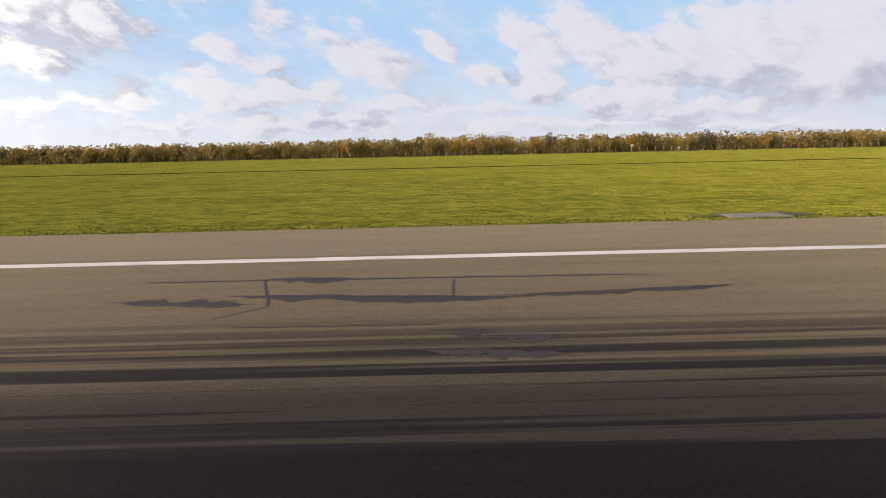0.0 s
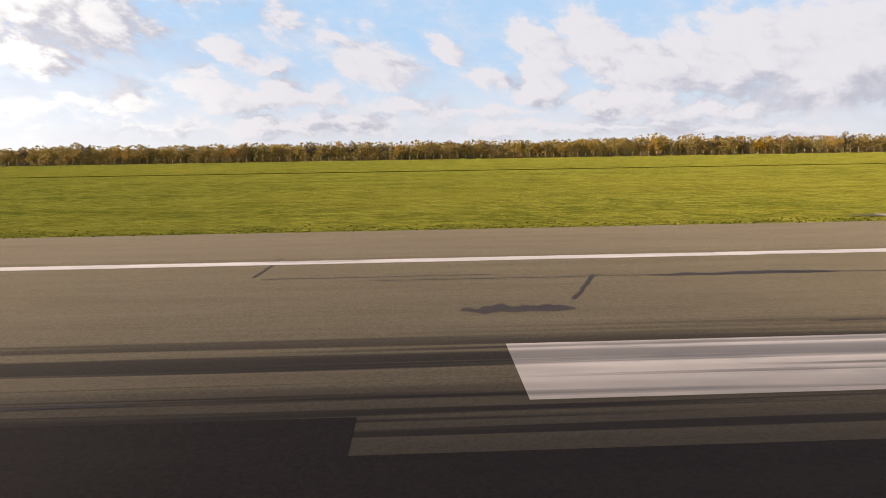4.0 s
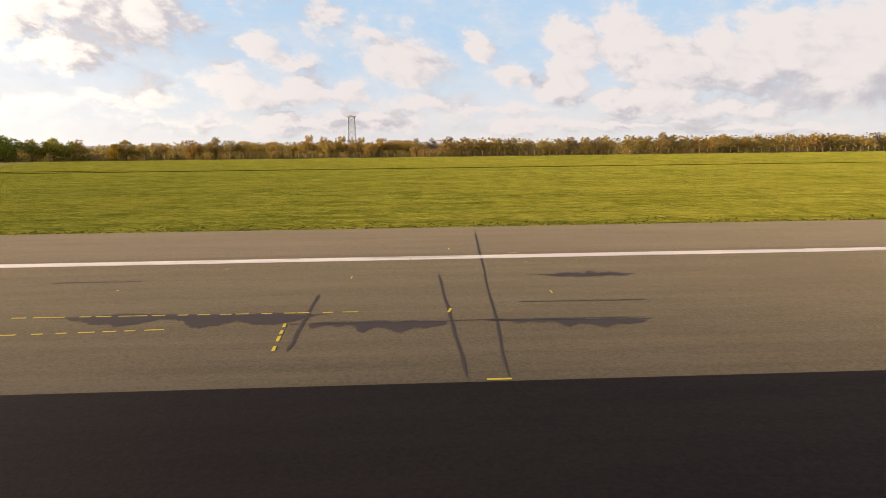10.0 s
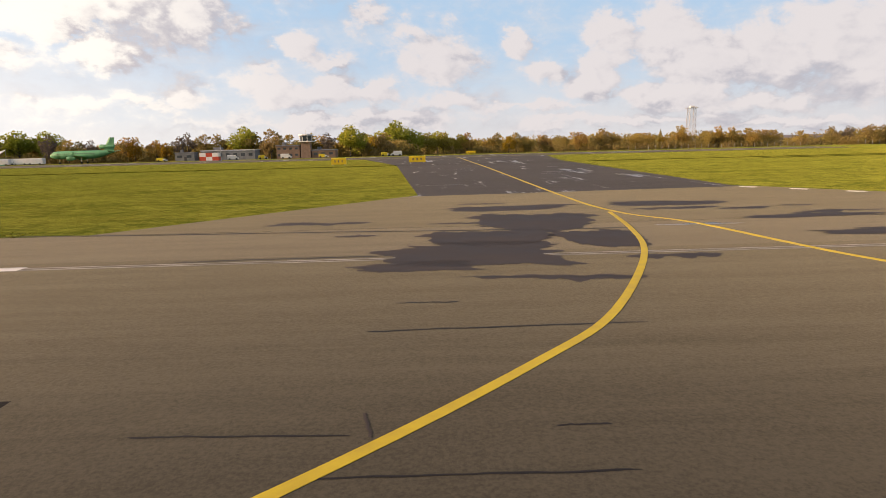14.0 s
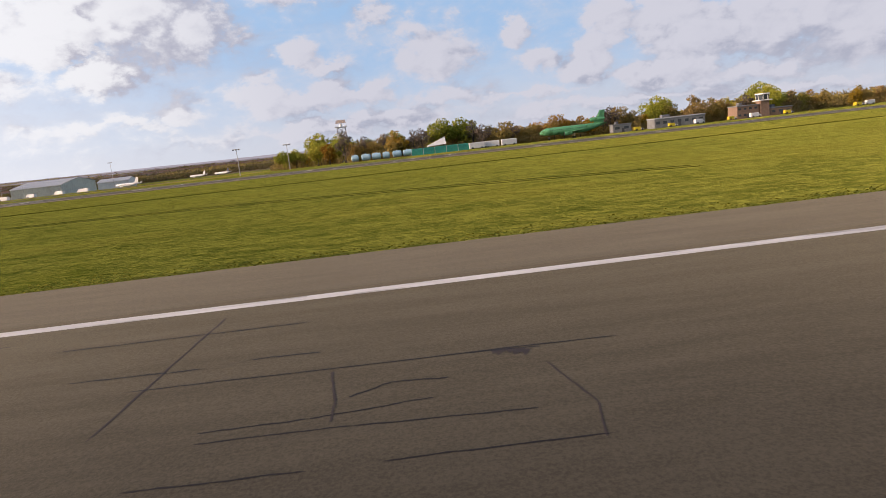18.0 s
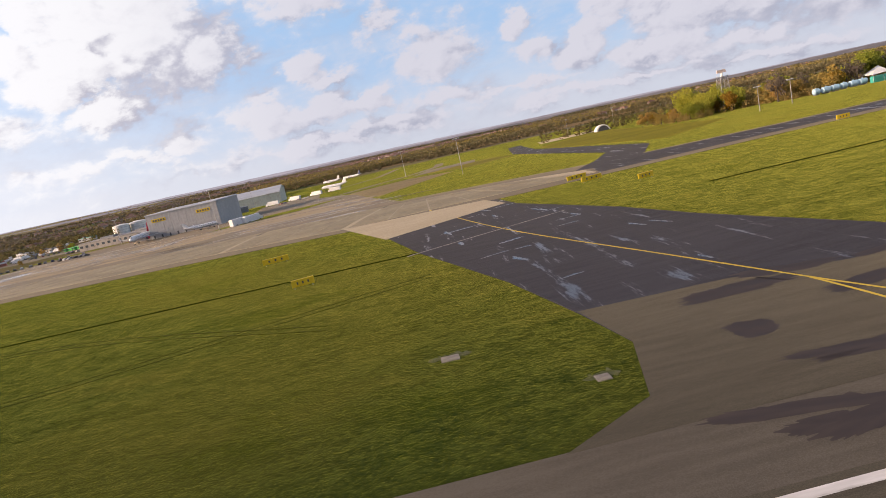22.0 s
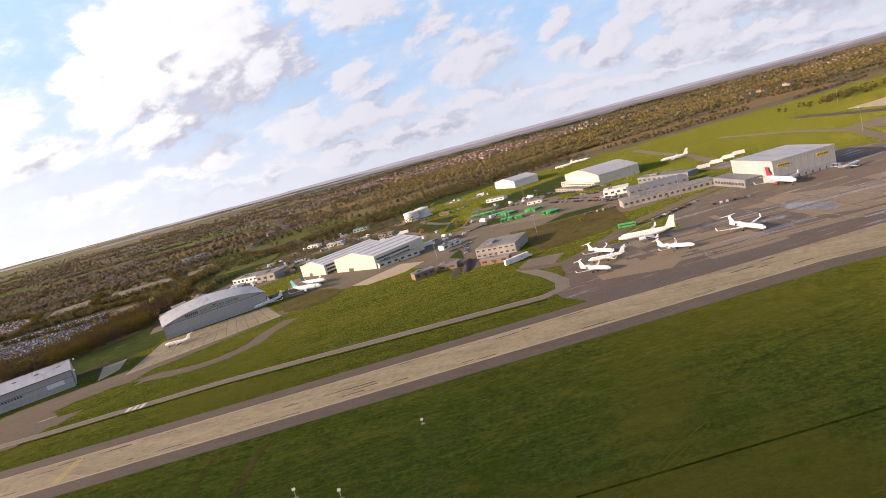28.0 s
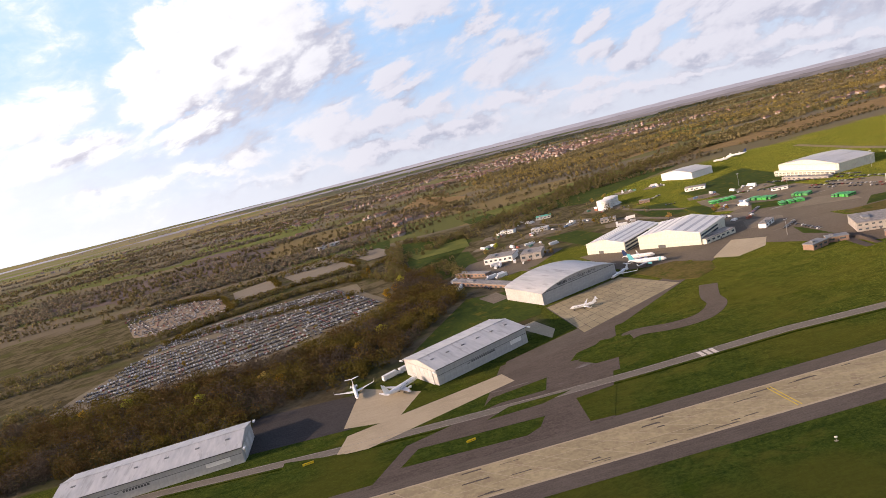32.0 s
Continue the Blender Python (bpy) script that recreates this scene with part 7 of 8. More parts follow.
def clumps(r, lobes, n, size, squash=0.8):
    """Leaf clumps as small bent cards scattered through the outer part of several lobes."""
    s = Shape()
    for i in range(n):
        cx, cy, cz, rad = lobes[r.randrange(len(lobes))]
        d = Vector((r.gauss(0, 1), r.gauss(0, 1), r.gauss(0, 1))).normalized() * rad * r.uniform(0.5, 1.05)
        c = Vector((cx + d.x, cy + d.y, cz + d.z * squash))
        a = Vector((r.gauss(0, 1), r.gauss(0, 1), r.gauss(0, 0.6))).normalized()
        b = a.cross(Vector((r.gauss(0, 1), r.gauss(0, 1), r.gauss(0, 1)))).normalized()
        q = size * r.uniform(0.55, 1.25)
        up = a.cross(b) * q * 0.35
        s.add([c - a * q, c - b * q * 0.6 + up, c + a * q, c + b * q * 0.6 + up, c + up * 1.6], [(0, 1, 4), (1, 2, 4), (2, 3, 4), (3, 0, 4)])
    return s


def make_tree(seed, height, width, leaf, n, size, label, slim=False, bare=False):
    r = random.Random(seed)
    t = thing("tree", label, "tree", "airfield trees")
    trunk = Shape()
    top = height * (0.8 if bare else 0.62)
    lean = Vector((r.uniform(-0.4, 0.4), r.uniform(-0.4, 0.4), 0))
    trunk.rod((0, 0, -0.6), Vector((0, 0, top * 0.5)) + lean * 0.5, height * 0.026, height * 0.018, 7)
    trunk.rod(Vector((0, 0, top * 0.5)) + lean * 0.5, Vector((0, 0, top)) + lean, height * 0.018, height * 0.006, 6)
    lobes = []
    k = 7 if not slim else 6
    for i in range(k):
        a = 6.283 * i / k + r.uniform(-0.4, 0.4)
        z0 = top * r.uniform(0.3, 0.75)
        reach = width * (0.12 if slim else r.uniform(0.22, 0.42))
        tip = Vector((math.cos(a) * reach, math.sin(a) * reach, min(height * 0.93, z0 + height * r.uniform(0.15, 0.35))))
        base = Vector((0, 0, z0)) + lean * z0 / top
        trunk.rod(base, tip, height * 0.011, height * 0.003, 5)
        for j in range(3 if bare else 1):
            e = tip + Vector((r.uniform(-1, 1), r.uniform(-1, 1), r.uniform(0.3, 1.2))) * width * 0.14
            trunk.rod(base.lerp(tip, 0.6), e, height * 0.005, height * 0.0015, 4)
        lobes.append((tip.x, tip.y, tip.z * (1.0 if not slim else 0.5) + (height * 0.13 * i if slim else 0), width * r.uniform(0.17, 0.30)))
    lobes.append((lean.x, lean.y, height - width * 0.2, width * 0.24))
    if slim:
        lobes = [(lean.x * q / 9 + r.uniform(-0.3, 0.3), lean.y * q / 9 + r.uniform(-0.3, 0.3), height * (0.16 + 0.082 * q), width * (0.30 + 0.06 * r.random()) * (1.0 if q < 6 else 1.0 - 0.2 * (q - 5))) for q in range(10)]
    if not slim:
        lobes.append((0, 0, height * 0.55, width * 0.36))
        lobes.append((r.uniform(-1, 1) * width * 0.25, r.uniform(-1, 1) * width * 0.25, height * 0.33, width * 0.28))
    part("trunk", trunk, BARK, t)
    part("crown", clumps(r, lobes, n, size), leaf, t)
    return t


PROTO = [make_tree(1, 11, 8, LEAF_AUTUMN, 900, 0.5, "olive and russet autumn broadleaf tree"),
         make_tree(2, 12, 9, LEAF_DULL, 850, 0.5, "brownish half-bare broadleaf tree"),
         make_tree(3, 10, 8, LEAF_AUTUMN, 850, 0.5, "olive and russet autumn broadleaf tree"),
         make_tree(4, 12, 7, TWIG, 520, 0.42, "leafless tree with fine grey-brown twigs", False, True),
         make_tree(5, 9, 7, LEAF_GOLD, 800, 0.45, "golden-yellow autumn tree in leaf"),
         make_tree(6, 14, 13, LEAF_GREEN, 2200, 0.52, "broad leafy tree still bright green"),
         make_tree(7, 17, 4.5, LEAF_DULL, 900, 0.42, "tall slim poplar tree", True),
         make_tree(8, 5, 6, LEAF_DULL, 700, 0.4, "low dense shrub thicket"),
         make_tree(9, 13, 12, LEAF_TURNING, 2000, 0.52, "broad olive-green tree turning yellow")]
proto_used = set()


def plant(k, x, y, size, rng):
    rz = rng.uniform(0, 360)
    if k not in proto_used:
        proto_used.add(k)
        put(PROTO[k], x, y, lie(y) - 0.8 * size, rz)
        PROTO[k].scale = (K * size, K * size, K * size * rng.uniform(0.9, 1.1))
        return PROTO[k]
    ob = copy_thing(PROTO[k], spot(x, y, lie(y) - 0.8 * size, rz))
    ob.scale = (K * size, K * size, K * size * rng.uniform(0.9, 1.12))
    return ob


rng = random.Random(21)
# tree belt behind the first field
x = 430.0
while x > -440:
    x -= rng.uniform(6.0, 10.5)
    k = rng.choices((0, 1, 2, 3, 4, 7), (5, 5, 5, 1.5, 2.2 if x > -150 else 0.8, 1.5))[0]
    plant(k, x, 330 + rng.uniform(0, 9) + (24 if -330 > x else 0), rng.uniform(0.82, 1.05) * (0.8 if x > 200 else 1), rng)
# lower scrub towards the mast
x = -430.0
while x > -655:
    x -= rng.uniform(4.5, 8)
    k = rng.choices((0, 2, 7, 4, 1), (3, 3, 4, 1, 2))[0]
    plant(k, x, 404 + rng.uniform(-14, 22), rng.uniform(1.05, 1.4), rng)
for x, y, s in ((-503, 473, 1.1), (-507, 475, 0.75)):
    plant(6, x, y, s, rng)
for x, y, k, s in ((-702, 385, 5, 1.5), (-693, 388, 5, 1.3), (-712, 383, 5, 1.15), (-683, 398, 8, 1.3), (-672, 402, 8, 1.15), (-676, 410, 5, 1.1), (-661, 404, 8, 1.0), (-652, 402, 0, 0.8), (-720, 392, 8, 1.1)):
    plant(k, x, y, s, rng)
# behind the watch tower and the training ground
x = -700.0
while x > -960:
    x -= rng.uniform(4.2, 7.0)
    k = rng.choices((0, 1, 2, 3, 4, 5), (3, 3, 3, 4, 2, 0.6))[0]
    plant(k, x, 340 + rng.uniform(-4, 18), rng.uniform(1.1, 1.45), rng)
# wood round the radar tower
for i in range(34):
    x, y = rng.uniform(-1012, -935), rng.uniform(372, 432)
    plant(rng.choices((0, 1, 2, 4, 5), (2, 1.5, 2, 3, 3.5))[0], x, y, rng.uniform(0.9, 1.25) * (1.15 if x > -985 else 0.85), rng)
# bright single trees within the wood
for x, y, k, q in ((-2045, 470, 4, 1.3), (-2062, 485, 0, 1.2), (-2110, 470, 5, 0.8), (-1985, 500, 4, 1.1), (-1965, 540, 5, 0.8), (-1960, 700, 4, 1.5), (-1950, 730, 4, 1.4), (-1942, 770, 5, 0.9), (-1990, 930, 4, 1.2), (-2150, 540, 4, 1.0), (-2190, 525, 5, 0.8), (-2230, 530, 4, 1.1)):
    plant(k, x, y, q, rng)


# ---- woods and hedges too many to count ----
def wood(name, pts, leaf, label, cards, size, h0=7.0, h1=12.0, seed=5):
    """One mesh of many rough crowns, each a heap of leaf cards on the land."""
    r = np.random.RandomState(seed)
    P = np.array(pts)
    n = len(P) * cards
    base = np.repeat(P, cards, axis=0)
    hgt = np.repeat(r.uniform(h0, h1, len(P)), cards)
    rad = hgt * 0.42
    th, u = r.uniform(0, 6.283, n), r.uniform(0.06, 1.0, n)
    rr = rad * np.sqrt(np.maximum(0.05, 1 - (2 * u - 1.15) ** 2)) * r.uniform(0.55, 1.05, n)
    c = np.stack([base[:, 0] + rr * np.cos(th), base[:, 1] + rr * np.sin(th), base[:, 2] + u * hgt], 1)
    a = r.normal(size=(n, 3)); a[:, 2] *= 0.6
    a /= np.linalg.norm(a, axis=1)[:, None]
    b = np.cross(a, r.normal(size=(n, 3)))
    b /= np.linalg.norm(b, axis=1)[:, None]
    q = (size * r.uniform(0.6, 1.3, n) * np.repeat(P[:, 3], cards))[:, None]
    up = np.cross(a, b) * q * 0.35
    v = np.stack([c - a * q, c - b * q * 0.65 + up, c + a * q, c + b * q * 0.65 + up], 1).reshape(-1, 3)
    me = bpy.data.meshes.new(name)
    me.vertices.add(4 * n)
    me.vertices.foreach_set("co", v.ravel())
    me.loops.add(4 * n)
    me.loops.foreach_set("vertex_index", np.arange(4 * n))
    me.polygons.add(n)
    me.polygons.foreach_set("loop_start", np.arange(0, 4 * n, 4))
    me.update(calc_edges=True)
    me.materials.append(leaf)
    ob = new(name, me)
    put(ob, 0, 0, 0)
    return tagged(ob, label, "trees", "", "stuff")


rng = random.Random(33)
pts = []
for i in range(1500):
    x = rng.uniform(-430, 520)
    y = 332 + 80 * rng.random() ** 1.9 + (22 if x < -330 else 0)
    pts.append((x, y, lie(y), 1))
for i in range(260):
    x, y = rng.uniform(-60, 190), rng.uniform(430, 660)
    pts.append((x, y, lie(y) + 6 * math.exp(-((x - 60) / 80) ** 2), 1.2))
for i in range(500):
    x, y = rng.uniform(-690, -440), rng.uniform(430, 560)
    pts.append((x, y, lie(y) + 2.0, 1))
for i in range(420):
    x, y = rng.uniform(-960, -690), rng.uniform(356, 450)
    pts.append((x, y, lie(y), 1))
for i in range(520):
    x, y = rng.uniform(-960, -690), rng.uniform(350, 400)
    pts.append((x, y, lie(y) - 1, 1))
wood("woodland", pts, LEAF_DULL, "brown-olive autumn woodland along the airfield boundary", 46, 0.75, 7, 10.5)

under = []
for i in range(900):
    x = rng.uniform(-440, 430)
    y = 329 + rng.uniform(0, 8) + (24 if x < -330 else 0)
    under.append((x, y, lie(y) - 0.6, 0.8))
for i in range(330):
    x, y = rng.uniform(-690, -430), 392 + rng.uniform(0, 30)
    under.append((x, y, lie(y) - 0.6, 0.8))
for i in range(300):
    x, y = rng.uniform(-960, -700), 336 + rng.uniform(0, 14)
    under.append((x, y, lie(y) - 0.6, 0.8))
for i in range(120):
    x, y = rng.uniform(-1012, -935), rng.uniform(366, 430)
    under.append((x, y, lie(y) - 0.6, 0.8))
wood("undergrowth", under, LEAF_DULL, "dense low undergrowth beneath the boundary trees", 44, 0.6, 3.0, 6.0, 15)


def inside(x, y, poly):
    odd = False
    for (xa, ya), (xb, yb) in zip(poly, poly[1:] + poly[:1]):
        if (ya > y) != (yb > y) and x < xa + (y - ya) / (yb - ya) * (xb - xa):
            odd = not odd
    return odd


WOOD = [(-2480, 400), (-2160, 394), (-2060, 392), (-2046, 418), (-2020, 420), (-1992, 424), (-1972, 432), (-1950, 452), (-1930, 510), (-1905, 552), (-1880, 596), (-1892, 690),
        (-1900, 790), (-1945, 800), (-1952, 690), (-1962, 636), (-1992, 606), (-2059, 552), (-2151, 556), (-2290, 552), (-2480, 540)]
pts, tall, lime = [], [], []
while len(pts) < 1300:
    x, y = rng.uniform(-2480, -1870), rng.uniform(392, 800)
    if inside(x, y, WOOD):
        q = noise.noise(Vector((x * 0.022, y * 0.022, 1.0))) + rng.uniform(-0.12, 0.12)
        (lime if q > 0.14 else tall if q < -0.22 else pts).append((x, y, land(x, y) - 0.5, 1.0))
wood("woodland", pts, LEAF_WOOD, "russet-brown and olive autumn wood behind the hangars", 96, 0.72, 8, 14, 6)
wood("woodland", lime, LEAF_LIME, "olive and yellow trees within the autumn wood", 96, 0.7, 8, 14, 16)
wood("woodland", tall, LEAF_BARE, "dark brown half-bare trees within the wood", 80, 0.66, 9, 15, 17)


def along(a, b, step, wid, out, size=1.6):
    d = math.hypot(b[0] - a[0], b[1] - a[1])
    for i in range(int(d / step)):
        u = i * step / d
        x, y = a[0] + (b[0] - a[0]) * u + rng.uniform(-wid, wid), a[1] + (b[1] - a[1]) * u + rng.uniform(-wid, wid)
        out.append((x, y, land(x, y), size))


belt, hedge = [], []
along((-1960, 950), (-1560, 1300), 2.6, 22, belt, 1.0)
along((-1772, 1108), (-1036, 1520), 1.6, 34, belt, 1.1)
along((-1560, 1310), (-700, 1700), 1.4, 50, belt, 1.2)
along((-900, 1000), (200, 900), 2.6, 40, belt, 1.1)
along((-1000, 640), (-600, 560), 2.6, 40, belt, 1.0)
along((-2290, 852), (-2130, 908), 3.0, 7, belt, 1.0)
along((-2130, 912), (-1985, 930), 2.6, 9, belt, 1.0)
along((-1985, 900), (-1940, 800), 2.4, 12, belt, 1.0)
along((-1950, 800), (-1945, 1120), 2.4, 15, belt, 1.0)
along((-2215, 960), (-2130, 990), 3.0, 7, belt, 1.0)
along((-2120, 1006), (-1990, 995), 2.4, 8, belt, 1.0)
along((-2500, 1150), (-2260, 1135), 3.0, 10, belt, 1.0)
along((-2260, 1150), (-1990, 1135), 2.6, 9, belt, 1.0)
along((-1935, 1170), (-1800, 1000), 2.6, 9, belt, 1.0)
along((-1870, 830), (-1925, 800), 2.4, 8, belt, 1.0)
along((-1870, 700), (-1880, 800), 2.6, 9, belt, 1.0)
along((-1760, 980), (-1620, 1130), 3.0, 12, belt, 1.0)
along((-2500, 690), (-2290, 800), 2.6, 20, belt, 1.0)
along((-2600, 760), (-2300, 860), 3.0, 18, belt, 1.0)
along((-2600, 560), (-2290, 590), 2.6, 18, belt, 1.0)
for i in range(120):
    x, y = rng.uniform(-2700, -1620), rng.uniform(1160, 1600)
    belt.append((x, y, land(x, y), 1.0))
for i in range(90):
    x, y = rng.uniform(-1800, -1580), rng.uniform(800, 1150)
    belt.append((x, y, land(x, y), 0.9))
wood("tree_belt", belt, LEAF_BELT, "dense belts of autumn trees round the airfield", 30, 1.25, 6, 11, 8)
for i in range(90):
    r = 1500 + 2900 * rng.random() ** 1.25
    a = radians(rng.uniform(-52, 40))
    x, y = SKY_X + r * math.sin(a) - 300, r * math.cos(a)
    if y < 1250:
        continue
    t = rng.choice((0.25, 0.35, 1.75, 1.9)) + rng.uniform(-0.15, 0.15)
    L = rng.uniform(140, 520)
    along((x, y), (x + L * math.cos(t), y + L * math.sin(t)), 8 + r * 0.002, 4 + r * 0.001, hedge, 1.6 + r * 0.0004)
for k in range(26):
    y0 = 1230 + 62 * k + 2.2 * k * k
    x = -3600.0 - 60 * k
    while x < 900:
        L = rng.uniform(120, 420)
        if rng.random() < (0.8 if k < 12 else 0.45):
            along((x, y0 + rng.uniform(-20, 20)), (x + L, y0 + 0.14 * L + rng.uniform(-20, 20)), 5 + k * 0.6, 5 + k * 0.3, hedge, 1.2 + k * 0.05)
        x += L + rng.uniform(10, 120)
for i in range(40):
    r = 1700 + 2700 * rng.random()
    a = radians(rng.uniform(-50, 40))
    x, y = SKY_X + r * math.sin(a), r * math.cos(a)
    if y < 1350:
        continue
    for j in range(70):
        px, py = x + rng.gauss(0, 1) * (60 + r * 0.03), y + rng.gauss(0, 1) * (40 + r * 0.012)
        hedge.append((px, py, land(px, py), 1.7 + r * 0.0003))
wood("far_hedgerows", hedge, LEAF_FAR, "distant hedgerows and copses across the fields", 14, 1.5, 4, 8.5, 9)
# grey is put into these leaf colours in place of haze
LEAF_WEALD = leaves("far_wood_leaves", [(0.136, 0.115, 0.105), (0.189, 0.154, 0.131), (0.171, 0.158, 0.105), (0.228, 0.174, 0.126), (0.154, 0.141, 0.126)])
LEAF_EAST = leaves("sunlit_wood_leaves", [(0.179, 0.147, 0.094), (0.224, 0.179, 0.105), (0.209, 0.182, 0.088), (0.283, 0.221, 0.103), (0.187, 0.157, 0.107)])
west, east = [], []
while len(west) + len(east) < 17000:
    r, a = 1250 + 3300 * rng.random() ** 1.1, radians(rng.uniform(-54, 42))
    px, py = SKY_X + r * math.sin(a) - 250, r * math.cos(a)
    if py < 1180 or (px > -1900 and py < 1420):
        continue
    side = px > -1900 + 0.25 * (py - 1400)
    rows = noise.noise(Vector((px * 0.0022 + 0.0011 * py, py * 0.0085 - 0.002 * px, 4.0)))
    if rows + 0.35 * noise.noise(Vector((px * 0.011, py * 0.02, 8.0))) < ((0.34 if 2650 < py < 3600 and px < -400 else 0.14) if side else 0.24):
        continue
    (east if side else west).append((px, py, land(px, py) - 0.5, 1.2 + r * 0.00025))
wood("far_woodland", west, LEAF_WEALD, "broken brown woods across the valley, greyed for haze", 10, 1.9, 6, 10, 23)
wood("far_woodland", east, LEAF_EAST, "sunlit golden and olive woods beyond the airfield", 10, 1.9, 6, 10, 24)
gold = []
for i in range(3400):
    px = rng.uniform(-1650, 900)
    py = 2030 + 0.06 * (px + 900) * (px > -900) + 170 * rng.gauss(0, 1) if i % 4 else 1500 + 1300 * rng.random()
    if noise.noise(Vector((px * 0.004, py * 0.008, 2.0))) < -0.05 or py < 1480:
        continue
    gold.append((px, py, land(px, py), 1.7))
LEAF_RIDE = leaves("golden_olive_leaves", [(0.187, 0.164, 0.065), (0.257, 0.211, 0.072), (0.343, 0.257, 0.078), (0.218, 0.187, 0.086), (0.390, 0.268, 0.078)])
wood("far_copse", gold, LEAF_RIDE, "golden copses catching the low sun", 14, 1.7, 6, 11, 10)


# ---- fields beyond the boundary ----
def field(a, b, c, d, mat, label):
    """A four-cornered field laid over the rolling land."""
    A, B, C, D = (Vector(p) for p in (a, b, c, d))
    s, nu, nv = Shape(), 14, 10
    for j in range(nv + 1):
        for i in range(nu + 1):
            p = A.lerp(B, i / nu).lerp(D.lerp(C, i / nu), j / nv)
            s.v.append((p.x, p.y, land(p.x, p.y) + 0.5))
    k = nu + 1
    s.f = [(j * k + i, j * k + i + 1, (j + 1) * k + i + 1, (j + 1) * k + i) for j in range(nv) for i in range(nu)]
    ob = new("field", s.mesh("field", mat, True))
    put(ob, 0, 0, 0)
    tagged(ob, label, "field", "", "structure")


# pasture lightened and plough greyed where haze would veil them
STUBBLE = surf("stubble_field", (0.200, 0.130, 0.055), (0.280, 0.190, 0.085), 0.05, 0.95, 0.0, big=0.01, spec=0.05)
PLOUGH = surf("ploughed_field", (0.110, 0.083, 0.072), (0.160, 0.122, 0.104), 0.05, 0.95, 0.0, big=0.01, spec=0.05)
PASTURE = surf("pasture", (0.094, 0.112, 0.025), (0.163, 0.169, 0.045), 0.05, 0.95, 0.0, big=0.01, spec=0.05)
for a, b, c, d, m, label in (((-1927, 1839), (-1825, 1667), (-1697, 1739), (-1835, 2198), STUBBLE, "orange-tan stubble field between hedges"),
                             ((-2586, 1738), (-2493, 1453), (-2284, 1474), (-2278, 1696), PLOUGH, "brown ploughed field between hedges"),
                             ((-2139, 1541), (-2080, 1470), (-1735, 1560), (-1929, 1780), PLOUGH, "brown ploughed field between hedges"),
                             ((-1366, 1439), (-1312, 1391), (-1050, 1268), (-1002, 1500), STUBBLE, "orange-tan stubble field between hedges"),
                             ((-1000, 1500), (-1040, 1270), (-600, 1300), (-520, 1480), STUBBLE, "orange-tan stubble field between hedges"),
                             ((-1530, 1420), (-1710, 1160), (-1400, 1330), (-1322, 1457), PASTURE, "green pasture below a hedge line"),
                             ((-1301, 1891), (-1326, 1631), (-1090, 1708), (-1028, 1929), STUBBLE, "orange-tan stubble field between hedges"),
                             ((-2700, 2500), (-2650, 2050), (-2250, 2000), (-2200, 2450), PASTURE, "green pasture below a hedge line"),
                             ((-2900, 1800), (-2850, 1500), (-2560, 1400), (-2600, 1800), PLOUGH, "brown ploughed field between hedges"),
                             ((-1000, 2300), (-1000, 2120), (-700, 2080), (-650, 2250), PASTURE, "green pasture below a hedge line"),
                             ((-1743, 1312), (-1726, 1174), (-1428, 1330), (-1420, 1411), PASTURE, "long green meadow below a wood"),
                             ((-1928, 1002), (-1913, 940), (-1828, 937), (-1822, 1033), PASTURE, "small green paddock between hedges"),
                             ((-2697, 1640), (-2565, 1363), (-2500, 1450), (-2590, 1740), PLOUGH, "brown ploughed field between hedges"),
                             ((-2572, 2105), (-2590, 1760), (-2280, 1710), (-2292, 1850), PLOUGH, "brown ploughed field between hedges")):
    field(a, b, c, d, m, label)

# ---- vehicles, signs, posts ----
BUS_GREEN = surf("bus_green", (0.03, 0.34, 0.06), (0.05, 0.44, 0.09), 1.0, 0.4, 0.0)
VAN_WHITE = surf("van_white", (0.70, 0.70, 0.69), (0.80, 0.80, 0.79), 1.0, 0.35, 0.0)
VAN_YELLOW = surf("vehicle_yellow", (0.62, 0.48, 0.02), (0.74, 0.58, 0.04), 1.0, 0.4, 0.0)


def car_colours():
    m, n, p = material("car_paint")
    r = n.node("ShaderNodeNewGeometry").outputs["Random Per Island"]
    o = n.node("ShaderNodeObjectInfo").outputs["Random"]
    ramp = n.node("ShaderNodeValToRGB")
    ramp.color_ramp.interpolation = "CONSTANT"
    els = ramp.color_ramp.elements
    for i, (pos, c) in enumerate([(0, (0.02, 0.02, 0.024)), (0.30, (0.14, 0.145, 0.15)), (0.46, (0.38, 0.38, 0.38)), (0.60, (0.03, 0.04, 0.08)), (0.72, (0.17, 0.03, 0.025)), (0.82, (0.06, 0.06, 0.065)), (0.94, (0.50, 0.50, 0.50))]):
        e = els[i] if i < 2 else els.new(pos)
        e.position, e.color = pos, rgb(c)
    n.put(ramp.inputs[0], n.math("FRACT", n.math("ADD", r, o)))
    n.put(p.inputs["Base Color"], ramp.outputs[0])
    p.inputs["Roughness"].default_value = 0.3
    return m


CAR = car_colours()
CAR_PROFILE = [(-2.1, 0.25), (2.1, 0.25), (2.15, 0.75), (1.2, 0.95), (0.5, 1.45), (-1.2, 1.45), (-1.9, 0.95), (-2.15, 0.85)]


